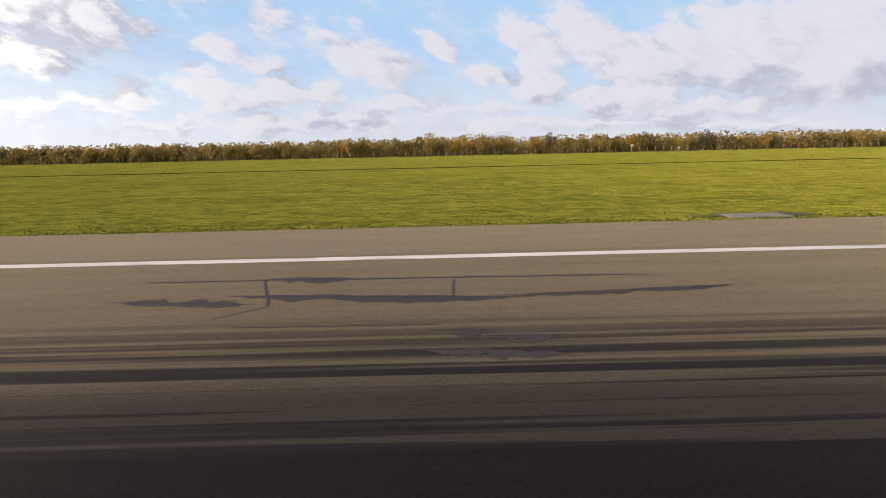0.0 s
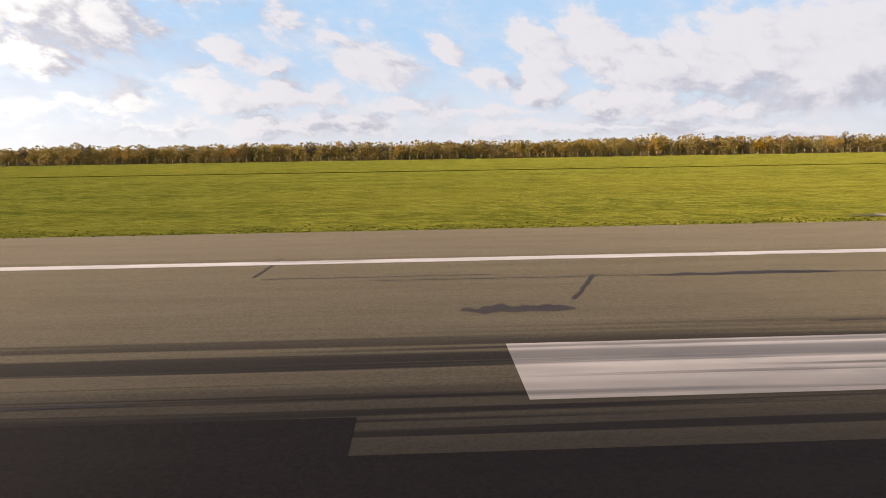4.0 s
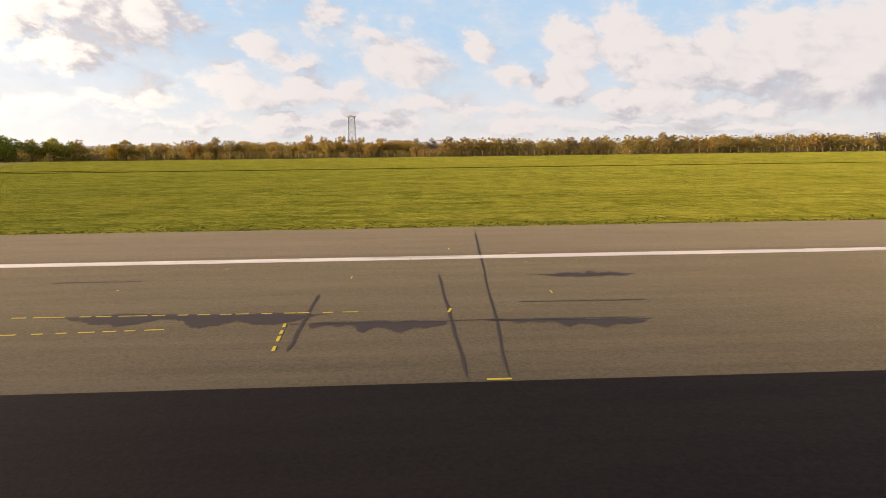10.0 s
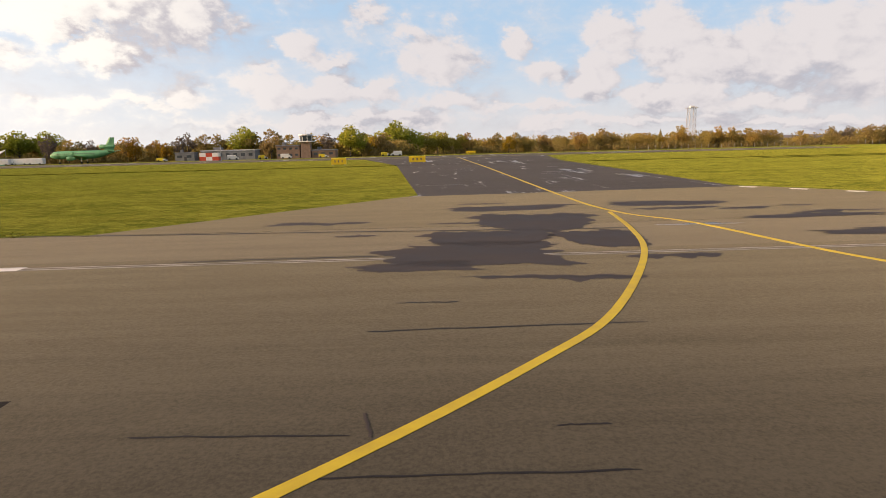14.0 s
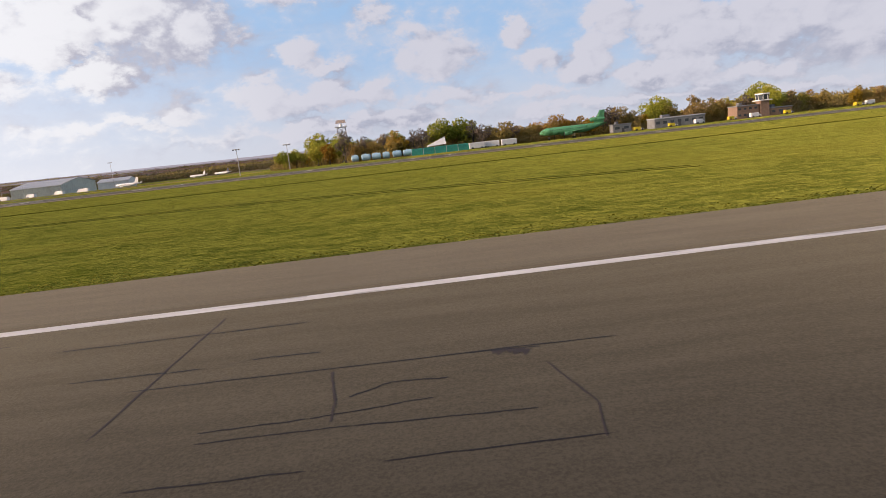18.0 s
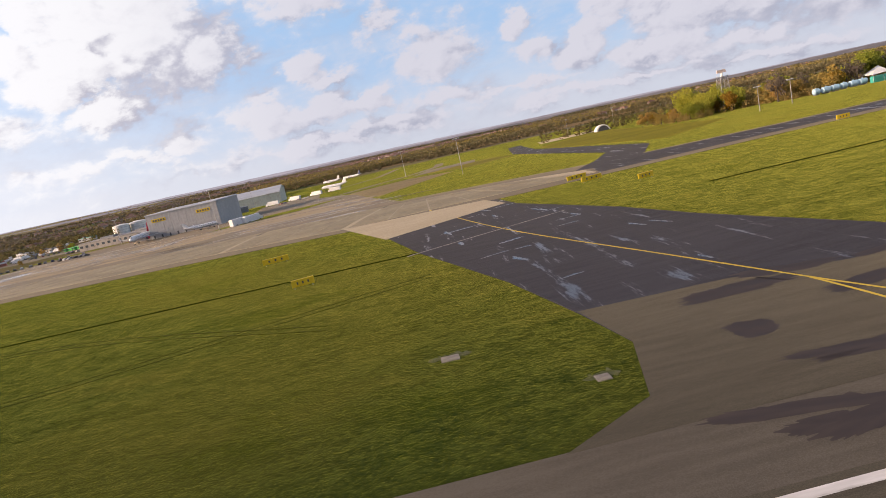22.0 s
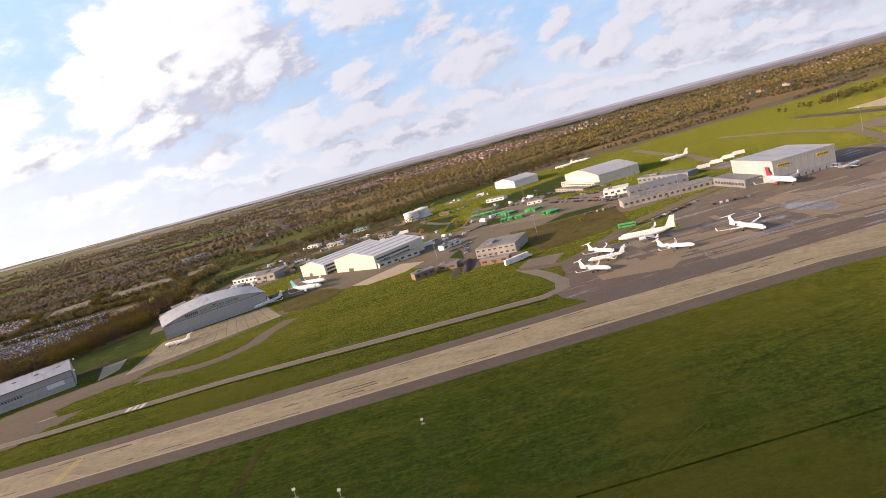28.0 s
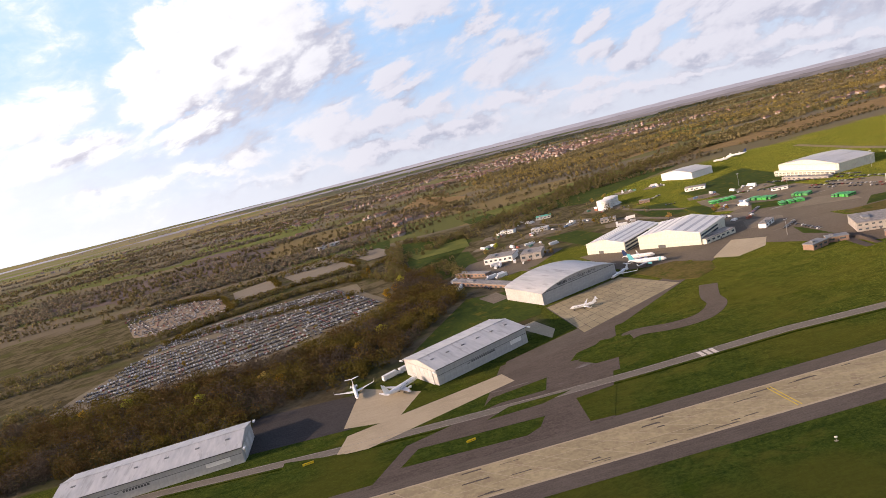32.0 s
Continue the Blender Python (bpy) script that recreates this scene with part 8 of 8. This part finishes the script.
def parked_car():
    c = thing("parked_car", "small parked car on tarmac", "car", "parked cars")
    part("body", Shape().loft([[(x, -0.85, z) for x, z in CAR_PROFILE], [(x, 0.85, z) for x, z in CAR_PROFILE]]), CAR, c)
    part("windows", Shape().loft([[(-1.65, -0.88, 0.98), (1.05, -0.88, 0.98), (0.45, -0.88, 1.38), (-1.15, -0.88, 1.38)], [(-1.65, 0.88, 0.98), (1.05, 0.88, 0.98), (0.45, 0.88, 1.38), (-1.15, 0.88, 1.38)]]), GLASS, c)
    w = Shape().rod((0, -0.1, 0), (0, 0.1, 0), 0.32, k=10).mesh("wheel", TYRE)
    for x in (-1.3, 1.3):
        for y in (-0.82, 0.82):
            part("wheel", w, TYRE, c).location = (x, y, 0.32)
    return c


def vehicle(name, label, L, W, H, paint, cab=0.0, glass_band=True, category="vehicle", group=""):
    """Boxy bus, lorry or van with rounded body, glazing and wheels."""
    v = thing(name, label, category, group)
    c = 0.18
    sec = lambda x, k: [(x, -W / 2 * k, 0.4), (x, W / 2 * k, 0.4), (x, W / 2, H - c), (x, W / 2 - c, H), (x, -W / 2 + c, H), (x, -W / 2, H - c)]
    part("body", Shape().loft([sec(-L / 2, 1), sec(L / 2 - cab, 1)]), paint, v)
    if cab:
        h = H * 0.75
        part("cab", Shape().loft([[(L / 2 - cab, y, z) for y, z in ((-W / 2, 0.4), (W / 2, 0.4), (W / 2, h), (-W / 2, h))], [(L / 2, y, z) for y, z in ((-W / 2, 0.4), (W / 2, 0.4), (W / 2, h * 0.6), (-W / 2, h * 0.6))]]), VAN_WHITE, v)
        part("windscreen", Shape().box(L / 2 - cab * 0.35, L / 2 - cab * 0.2, -W * 0.42, W * 0.42, h * 0.62, h * 0.84), GLASS, v)
    if glass_band:
        for y in (-W / 2 - 0.02, W / 2 - 0.03):
            part("window_band", Shape().box(-L * 0.46, L * 0.44, y, y + 0.05, H * 0.5, H * 0.78), GLASS, v)
        part("windscreen", Shape().box(L / 2 - 0.03, L / 2 + 0.03, -W * 0.42, W * 0.42, H * 0.45, H * 0.82), GLASS, v)
    wme = Shape().rod((0, -0.15, 0), (0, 0.15, 0), 0.48, k=12).mesh("wheel", TYRE)
    for x in (-L * 0.3, L * 0.32):
        for y in (-W / 2 + 0.1, W / 2 - 0.1):
            part("wheel", wme, TYRE, v).location = (x, y, 0.48)
    return v


rng = random.Random(8)
bus = vehicle("bus", "bright green single-deck bus in the yard", 12, 2.55, 3.2, BUS_GREEN, category="bus", group="green buses")
spots = []
for cx, cy, n, a in ((-1522, 742, 9, 80), (-1503, 688, 8, 20), (-1510, 625, 7, 70), (-1476, 590, 5, 15), (-1480, 650, 5, 30)):
    d = Vector((math.cos(radians(a + 90)), math.sin(radians(a + 90))))
    for i in range(n):
        q = (i - n / 2) * 3.6
        spots.append((cx + d.x * q + rng.uniform(-1, 1), cy + d.y * q + rng.uniform(-1, 1), a + rng.choice((0, 180))))
spots.append((-1470, 410, 150))
put(bus, *spots[0][:2], None, spots[0][2])
for x, y, a in spots[1:]:
    copy_thing(bus, spot(x, y, None, a))
car = parked_car()
put(car, -1452, 408, None, 70)
rows_a = [((-1452, 408), (-1405, 432), 12), ((-1440, 690), (-1412, 560), 24), ((-1452, 680), (-1424, 560), 20), ((-1590, 520), (-1560, 545), 7), ((-1552, 480), (-1540, 440), 7), ((-1470, 520), (-1430, 505), 8),
        ((-1400, 700), (-1385, 620), 14), ((-1560, 620), (-1530, 650), 8), ((-1640, 600), (-1615, 620), 6), ((-1860, 700), (-1830, 650), 9), ((-1300, 560), (-1270, 590), 8), ((-1620, 930), (-1560, 900), 10)]
rows_b = [((-1427, 795), (-1410, 712), 17), ((-1423, 687), (-1407, 641), 13), ((-1389, 737), (-1378, 674), 15), ((-1432, 561), (-1419, 551), 5), ((-1572, 531), (-1577, 473), 12), ((-1482, 779), (-1447, 704), 12),
        ((-1537, 919), (-1513, 937), 8), ((-1559, 829), (-1541, 822), 5), ((-1414, 405), (-1385, 392), 7), ((-1620, 914), (-1596, 955), 10), ((-1860, 640), (-1850, 600), 8)]
for a, b, n in rows_a + rows_b:
    ang = math.degrees(math.atan2(b[1] - a[1], b[0] - a[0])) + 90
    for i in range(1, n):
        u = i / n
        if rng.random() < 0.85:
            copy_thing(car, spot(a[0] + (b[0] - a[0]) * u + rng.uniform(-0.6, 0.6), a[1] + (b[1] - a[1]) * u + rng.uniform(-0.6, 0.6), None, ang + rng.uniform(-5, 5)))
lorry = vehicle("lorry", "white articulated lorry with box trailer", 14, 2.6, 4.0, VAN_WHITE, 2.4, False, "lorry", "parked lorries")
put(lorry, -1946, 425, None, 35)
for x, y, a in ((-1958, 418, 35), (-1880, 640, 60), (-1875, 655, 60), (-1868, 668, 60), (-1880, 690, 55), (-1825, 722, 20), (-1780, 735, 10), (-1280, 345, 60), (-1274, 350, 60), (-1555, 400, 20), (-1548, 404, 20), (-1600, 610, 30), (-1740, 760, 15),
                (-1310, 600, 160), (-1290, 610, 150), (-1270, 622, 150), (-1252, 632, 160)):
    copy_thing(lorry, spot(x, y, None, a))
tender = vehicle("fire_tender", "yellow airfield vehicle parked by brick buildings", 4.6, 1.9, 1.9, VAN_YELLOW, 1.6, False, "vehicle", "yellow airfield vehicles")
put(tender, -763.5, 305, None, 10)
for x, y, a in ((-734, 305, 0), (-791, 312, 0), (-703, 297, 5), (-812, 304, 0)):
    copy_thing(tender, spot(x, y, None, a))
van = vehicle("van", "small white van on the perimeter road", 5.2, 2.0, 2.4, VAN_WHITE, 1.3, False, "van", "white vans")
put(van, -698, 297, None, 185)
for x, y, a in ((-779, 308, 10), (-890, 312, 0), (-752, 304, 0)):
    copy_thing(van, spot(x, y, None, a))
cabin = vehicle("site_cabin", "white boxy site cabin on the training ground", 7.5, 3, 3.2, VAN_WHITE, 0, False, "cabin", "white cabins")
put(cabin, -885, 313, None, 0)
for x in (-876.5, -893):
    copy_thing(cabin, spot(x, 311, None, 3))

# vans, lorries, cabins and steel boxes standing about the yards
BOX_COLS = [surf("box_paint", c, tuple(min(1, q * 1.25) for q in c), 0.8, 0.6, 0.1) for c in ((0.10, 0.16, 0.26), (0.30, 0.10, 0.06), (0.34, 0.34, 0.33), (0.08, 0.20, 0.13))]
boxes = []
for m in BOX_COLS:
    c = thing("steel_container", "weathered steel storage container in a yard", "container", "steel containers")
    part("body", Shape().slab_box(-3, 3, -1.2, 1.2, 0.1, 2.6, 0.05), m, c)
    for i in range(12):
        part("rib", Shape().box(-2.9 + 0.5 * i, -2.7 + 0.5 * i, -1.26, -1.2, 0.3, 2.4), m, c)
    for y in (-0.6, 0.6):
        part("door_leaf", Shape().slab_box(3.0, 3.08, y - 0.55, y + 0.55, 0.2, 2.5, 0.03), m, c)
    boxes.append(c)
first = set()
rng = random.Random(77)
for x, y, r in YARDS:
    base = rng.choice((15, 40, 75, 110))
    for i in range(int(r * 0.34)):
        a, d = rng.uniform(0, 6.283), r * rng.uniform(0.2, 0.95)
        px, py, rz = x + d * math.cos(a), y + d * math.sin(a), base + rng.choice((0, 90)) + rng.uniform(-6, 6)
        k = rng.choices(("car", "van", "lorry", "cabin", "box"), (5, 3.5, 1.6, 1.4, 2.2))[0]
        if k == "box":
            b = rng.choice(boxes)
            if b.name not in first:
                first.add(b.name)
                put(b, px, py, None, rz)
            else:
                copy_thing(b, spot(px, py, None, rz))
        else:
            copy_thing({"car": car, "van": van, "lorry": lorry, "cabin": cabin}[k], spot(px, py, None, rz))
for b, (px, py) in zip(boxes, ((-1770, 800), (-1720, 885), (-1670, 890), (-1600, 962))):
    if b.name not in first:
        put(b, px, py, None, 20)
for x, y, k, s in ((-1560, 690, 0, 0.8), (-1552, 698, 5, 0.5), (-1548, 684, 4, 0.6), (-1600, 726, 0, 0.8), (-1640, 840, 1, 0.8), (-1655, 850, 4, 0.7), (-1700, 960, 0, 0.8), (-1820, 820, 1, 0.8), (-1800, 850, 5, 0.6), (-1760, 700, 0, 0.7),
                   (-1765, 712, 4, 0.6), (-1755, 722, 1, 0.7), (-1890, 640, 0, 0.8), (-1895, 655, 2, 0.8), (-1480, 480, 4, 0.5), (-1590, 1040, 0, 0.8), (-1560, 1060, 2, 0.9)):
    plant(k, x, y, s, rng)

for x, y, k, q in ((-2200, 700, 7, 0.9), (-2150, 690, 4, 0.6), (-2140, 694, 7, 0.8), (-2090, 700, 7, 0.9), (-2060, 740, 4, 0.6), (-2230, 640, 7, 0.9), (-2180, 640, 4, 0.6), (-2110, 640, 7, 0.8), (-2040, 650, 7, 0.8), (-2010, 760, 4, 0.6), (-2250, 760, 7, 0.9), (-2240, 700, 4, 0.6)):
    plant(k, x, y, q, rng)

# long-stay car park, too many to count
s = Shape()
prof = [(-2.1, 0.3), (2.1, 0.3), (2.1, 0.85), (0.9, 1.45), (-1.4, 1.45), (-2.1, 0.95)]
paving("car_park", [(-2290, 566), (-2285, 690), (-2266, 840), (-2159, 886), (-2006, 873), (-1992, 790), (-1961, 700), (-1989, 642), (-2064, 572)], 0.06, tarmac("gravel_car_park", (0.060, 0.052, 0.042), (0.105, 0.092, 0.072), 0.7, 0.8, 0.6), "gravel car park full of cars", category="car park")
ux = Vector((math.cos(radians(21)), math.sin(radians(21))))
uy = Vector((-ux.y, ux.x))
CARS_AREA = [(-2277, 600), (-2266, 832), (-2159, 878), (-2002, 872), (-1962, 700), (-1992, 652), (-2066, 584), (-2225, 580)]
for row in range(-12, 40):
    for i in range(120):
        q = Vector((-2300, 590)) + ux * (i * 2.9 + rng.uniform(-0.2, 0.2)) + uy * (row * 9.6 + (-3.4 if row % 2 else 0) + (7 if row > 12 else 0))
        lane = 797 + (q.x + 2120) * (-0.07 if q.x > -2183 else 0.36)
        if not inside(q.x, q.y, CARS_AREA) or rng.random() < 0.2 or abs(q.y - lane) < 7:
            continue
        dx, dy = uy, -ux
        z = lie(q.y)
        pt = lambda a, b, h: (q.x + dx.x * a + dy.x * b, q.y + dx.y * a + dy.y * b, z + h)
        s.loft([[pt(a, -0.85, h) for a, h in prof], [pt(a, 0.85, h) for a, h in prof]])
ob = new("parked_cars", s.mesh("parked_cars", CAR))
put(ob, 0, 0, 0)
tagged(ob, "hundreds of cars parked in tight rows", "cars", "", "stuff")
s = Shape()
SECOND_LOT = [(-2349, 922), (-2291, 883), (-2210, 942), (-2259, 1077), (-2394, 1186), (-2457, 1142)]
paving("overflow_car_park", SECOND_LOT, 1.0, tarmac("red_gravel", (0.125, 0.092, 0.075), (0.190, 0.145, 0.120), 0.7, 0.8, 0.6), "reddish gravel overflow car park", category="car park")
for row in range(26):
    for i in range(95):
        x = -2460 + 2.9 * i
        y = 840 + row * 15 + (x + 2460) * 0.12
        if inside(x, y, SECOND_LOT) and rng.random() < 0.62:
            z = lie(y) + 0.95
            s.loft([[(x - 0.85, y + a, z + h) for a, h in prof], [(x + 0.85, y + a, z + h) for a, h in prof]])
ob = new("parked_cars", s.mesh("parked_cars", CAR))
put(ob, 0, 0, 0)
tagged(ob, "far car park with scattered rows of cars", "cars", "", "stuff")
YARD = tarmac("grey_hardstanding", (0.072, 0.067, 0.068), (0.110, 0.103, 0.102), 0.5, 0.7, 1.0)
for poly in ([(-2215, 1005), (-2147, 1034), (-2187, 1152), (-2245, 1108)], [(-2106, 1005), (-2013, 1045), (-2076, 1228), (-2170, 1171)], [(-1994, 1061), (-1942, 1074), (-1977, 1192), (-2037, 1199)]):
    paving("far_yard", poly, 1.0, YARD, "empty grey hardstanding behind the trees", category="pavement")
fringe = []
for pts in ([(-2256, 790), (-2240, 860), (-2180, 896), (-2102, 923), (-2036, 909), (-1994, 891)], [(-2239, 797), (-2183, 802), (-2039, 791), (-1991, 787)], [(-2300, 880), (-2206, 940), (-2255, 1080)],
            [(-2210, 950), (-2215, 1000), (-2110, 998), (-2010, 1040)], [(-2147, 1040), (-2187, 1160)], [(-1994, 891), (-1998, 960), (-1960, 1022), (-1936, 876), (-1914, 769)], [(-2394, 1190), (-2259, 1085)], [(-2170, 1180), (-2076, 1236), (-2010, 1050)]):
    for pa, pb in zip(pts, pts[1:]):
        along(pa, pb, 2.2, 5.0, fringe, 1.0)
wood("hedge_line", fringe, LEAF_LIME, "olive and yellow hedges dividing the car parks", 40, 0.8, 3.5, 7.5, 31)

# far houses
HOUSE_WALL = surf("house_render", (0.26, 0.22, 0.20), (0.38, 0.33, 0.30), 0.05, 0.8, 0.0, big=0.02)
HOUSE_ROOF = surf("house_tiles", (0.17, 0.095, 0.070), (0.25, 0.145, 0.110), 0.05, 0.8, 0.0, big=0.02)
sw, sr = Shape(), Shape()
for cx, cy, n, rad in ((-1250, 3200, 160, 380), (-1850, 2550, 60, 130), (-1650, 2510, 70, 130), (-1440, 2560, 70, 150), (-1136, 2868, 110, 190), (-1000, 2690, 60, 150), (-2220, 1915, 7, 30), (-2000, 1900, 6, 34), (-1940, 1298, 4, 18), (-2330, 2400, 30, 160), (-700, 2700, 70, 260), (-2500, 2600, 26, 200), (-2700, 4200, 60, 400), (300, 2600, 50, 300), (-3500, 3500, 40, 400), (-1900, 1500, 8, 60), (-600, 1750, 18, 120), (-3300, 5200, 60, 600)):
    for i in range(n):
        x, y = cx + rng.gauss(0, 1) * rad, cy + rng.gauss(0, 1) * rad * 0.35
        z, w, d, h, a = land(x, y), rng.uniform(11, 22), rng.uniform(8, 11), rng.uniform(5, 7.5), rng.choice((0.3, 1.87))
        c, q = math.cos(a), math.sin(a)
        p3 = lambda u, v, t: (x + u * c - v * q, y + u * q + v * c, z + t)
        sw.add([p3(-w / 2, -d / 2, -3), p3(w / 2, -d / 2, -3), p3(w / 2, d / 2, -3), p3(-w / 2, d / 2, -3), p3(-w / 2, -d / 2, h), p3(w / 2, -d / 2, h), p3(w / 2, d / 2, h), p3(-w / 2, d / 2, h)],
               [(0, 1, 5, 4), (1, 2, 6, 5), (2, 3, 7, 6), (3, 0, 4, 7)])
        sr.add([p3(-w / 2 - 0.4, -d / 2 - 0.4, h - 0.2), p3(w / 2 + 0.4, -d / 2 - 0.4, h - 0.2), p3(w / 2 + 0.4, d / 2 + 0.4, h - 0.2), p3(-w / 2 - 0.4, d / 2 + 0.4, h - 0.2), p3(-w / 2 - 0.4, 0, h + 3.5), p3(w / 2 + 0.4, 0, h + 3.5)],
               [(0, 1, 5, 4), (2, 3, 4, 5), (1, 2, 5), (3, 0, 4), (3, 2, 1, 0)])
village = new("far_houses", sw.mesh("far_houses", HOUSE_WALL))
put(village, 0, 0, 0)
tagged(village, "scattered distant houses with tiled roofs", "houses", "", "stuff")
roofs = part("roofs", sr, HOUSE_ROOF, village)

# signs, posts, lamps, fence
for x, y, w, a in ((-662, 300, 4.5, 0), (-1223.3, 142, 6, 12), (-1212, 106, 4, 12), (-1141, 170, 6, 10), (-1133, 141, 4, 10), (-686, 130, 3.5, 0), (-702, 127, 3, 0), (-1061, 168, 4, 0), (-1140, 160, 6, 10), (-1918, 288, 5, 10), (-2005, 315, 6, 8)):
    g = thing("guidance_sign", "yellow illuminated taxiway guidance sign on short legs", "sign", "yellow taxiway signs")
    part("panel", Shape().slab_box(-w / 2, w / 2, -0.2, 0.2, 0.35, 1.6, 0.05), YELLOW, g)
    for i in range(3):
        part("sign_bar", Shape().box(-w * 0.28 + i * w * 0.24, -w * 0.28 + i * w * 0.24 + w * 0.07, -0.23, -0.19, 0.75, 1.2), TRIM, g)
    for u in (-w * 0.4, w * 0.4):
        part("leg", Shape().rod((u, 0, -0.3), (u, 0, 0.4), 0.06, k=6), STEEL, g)
    put(g, x, y, None, a)
for x, y in ((-753, 200),):
    g = thing("marker_board", "red and white chequered marker box in grass", "marker", "chequered markers")
    for i in range(3):
        for j in range(2):
            part("panel", Shape().slab_box(-3 + 2 * i, -1 + 2 * i, -1.2, 1.2, 0.2 + 1.2 * j, 1.4 + 1.2 * j, 0.04), RED if (i + j) % 2 == 0 else WALL_WHITE, g)
    part("base", Shape().box(-3.1, 3.1, -1.3, 1.3, -0.4, 0.2), WALL_GREY, g)
    part("aerial", Shape().rod((3.4, 0, -0.3), (3.4, 0, 5), 0.12, k=6), STEEL, g)
    put(g, x, y)
g = thing("marker_board", "red and white chequered marker box in grass", "marker", "chequered markers")
for i in range(2):
    for j in range(2):
        part("panel", Shape().slab_box(-2.4 + 2.4 * i, 2.4 * i, -1.2, 1.2, 0.2 + 1.5 * j, 1.7 + 1.5 * j, 0.04), RED if (i + j) % 2 == 0 else WALL_WHITE, g)
put(g, -1706, 169.5)
for x, y, h in ((-1180, 543, 22), (-1291, 341, 22), (-1153, 342, 20), (-923, 900, 22), (-910, 746, 22), (-1007, 293, 12), (-985, 300, 12), (-1400, 470, 18), (-1520, 470, 18), (-1460, 700, 16), (-1600, 500, 14), (-1350, 700, 20), (-1450, 820, 18)):
    g = thing("lamp_post", "tall grey floodlight mast", "lamp", "floodlight masts")
    part("pole", Shape().rod((0, 0, -0.5), (0, 0, h), 0.22, 0.12, 8), STEEL, g)
    part("lamp_head", Shape().slab_box(-1.8, 1.8, -0.35, 0.35, h, h + 0.35, 0.06), WALL_WHITE, g)
    for u in (-1.3, 0, 1.3):
        part("floodlight", Shape().box(u - 0.35, u + 0.35, -0.6, -0.3, h - 0.3, h + 0.2), WALL_GREY, g)
    put(g, x, y)
g = thing("dome_shelter", "white domed fabric shelter", "shelter")
k = 12
arc = [(7 * math.cos(math.pi * i / k), 6 * math.sin(math.pi * i / k)) for i in range(k + 1)]
part("canopy", Shape().loft([[(x, -4, z) for x, z in arc], [(x * 1.04, 0, z * 1.05) for x, z in arc], [(x, 4, z) for x, z in arc]]), WALL_WHITE, g, smooth=True)
part("opening", Shape().add([(x * 0.8, -4.05, z * 0.85) for x, z in arc], [tuple(range(k + 1))]), TRIM, g)
put(g, -978, 600)
# boundary fence before the tree belt
fence = thing("boundary_fence", "wire boundary fence with pale posts before trees", "fence")
post = Shape().rod((0, 0, -0.3), (0, 0, 2.6), 0.09, k=5).mesh("post", WALL_PALE)
n = 0
x = 300.0
while x > -560:
    ob = part("post", post, WALL_PALE, fence)
    y = 322 + (22 if x < -330 else 0) + (40 if x < -440 else 0)
    ob.location = (x, y, lie(y))
    x -= 4.2
    n += 1
put(fence, 0, 0, 0)
# small lights and boxes at the edge of the field
for x, y, kx in ((126, 250, 0), (157, 280, 1), (176, 262, 2), (200, 270, 2), (205, 268, 2), (-1672, 167, 0), (-1658, 159, 0), (-1752, 195, 1), (-1632.5, 190, 1), (-1786, 205, 1), (-1740, 178, 1)):
    g = thing("approach_light", "small marker light on a stake in grass", "light", "field marker lights")
    part("stake", Shape().rod((0, 0, -0.2), (0, 0, 1.6 if kx else 3.2), 0.1, k=6), STEEL, g)
    part("lamp_body", Shape().slab_box(-0.45, 0.45, -0.3, 0.3, 1.4 if kx else 2.4, 1.9 if kx else 3.1, 0.08), RED if kx == 2 else VAN_WHITE, g)
    part("footing", Shape().slab_box(-0.7, 0.7, -0.5, 0.5, -0.2, 0.12, 0.05), PIT, g)
    put(g, x, y)

# ---- rank grass along the runway edge ----
r = np.random.RandomState(12)
n = 36000
gx = r.uniform(-1128, 75, n)
gy = GRASS_EDGE - 0.25 + np.abs(r.normal(0, 1.3, n))
keep = ~((gx > -706) & (gx < -640) & (gy < 60))
gx, gy = gx[keep], gy[keep]
n = len(gx)
hgt = r.uniform(0.02, 0.055, n) * (1 + 1.2 * (r.rand(n) < 0.05))
th = r.uniform(0, 3.14, n)
wx, wy = np.cos(th) * r.uniform(0.03, 0.12, n), np.sin(th) * r.uniform(0.03, 0.12, n)
lx, ly = r.normal(0, 0.05, n), r.normal(0, 0.05, n)
v = np.stack([np.stack([gx - wx, gy - wy, np.zeros(n)], 1), np.stack([gx + wx, gy + wy, np.zeros(n)], 1), np.stack([gx + lx + wx * 0.7, gy + ly + wy * 0.7, hgt], 1), np.stack([gx + lx - wx * 0.6, gy + ly - wy * 0.6, hgt * 0.8], 1)], 1).reshape(-1, 3)
me = bpy.data.meshes.new("grass_tufts")
me.vertices.add(4 * n)
me.vertices.foreach_set("co", v.ravel())
me.loops.add(4 * n)
me.loops.foreach_set("vertex_index", np.arange(4 * n))
me.polygons.add(n)
me.polygons.foreach_set("loop_start", np.arange(0, 4 * n, 4))
me.update(calc_edges=True)
TUFT = leaves("grass_blades", [(0.070, 0.080, 0.008), (0.120, 0.130, 0.014), (0.170, 0.165, 0.022), (0.210, 0.180, 0.040)], 0.6)
me.materials.append(TUFT)
tufts = new("grass_tufts", me)
put(tufts, 0, 0, 0)
tagged(tufts, "rough grass tufts along the runway edge", "grass", "", "stuff")
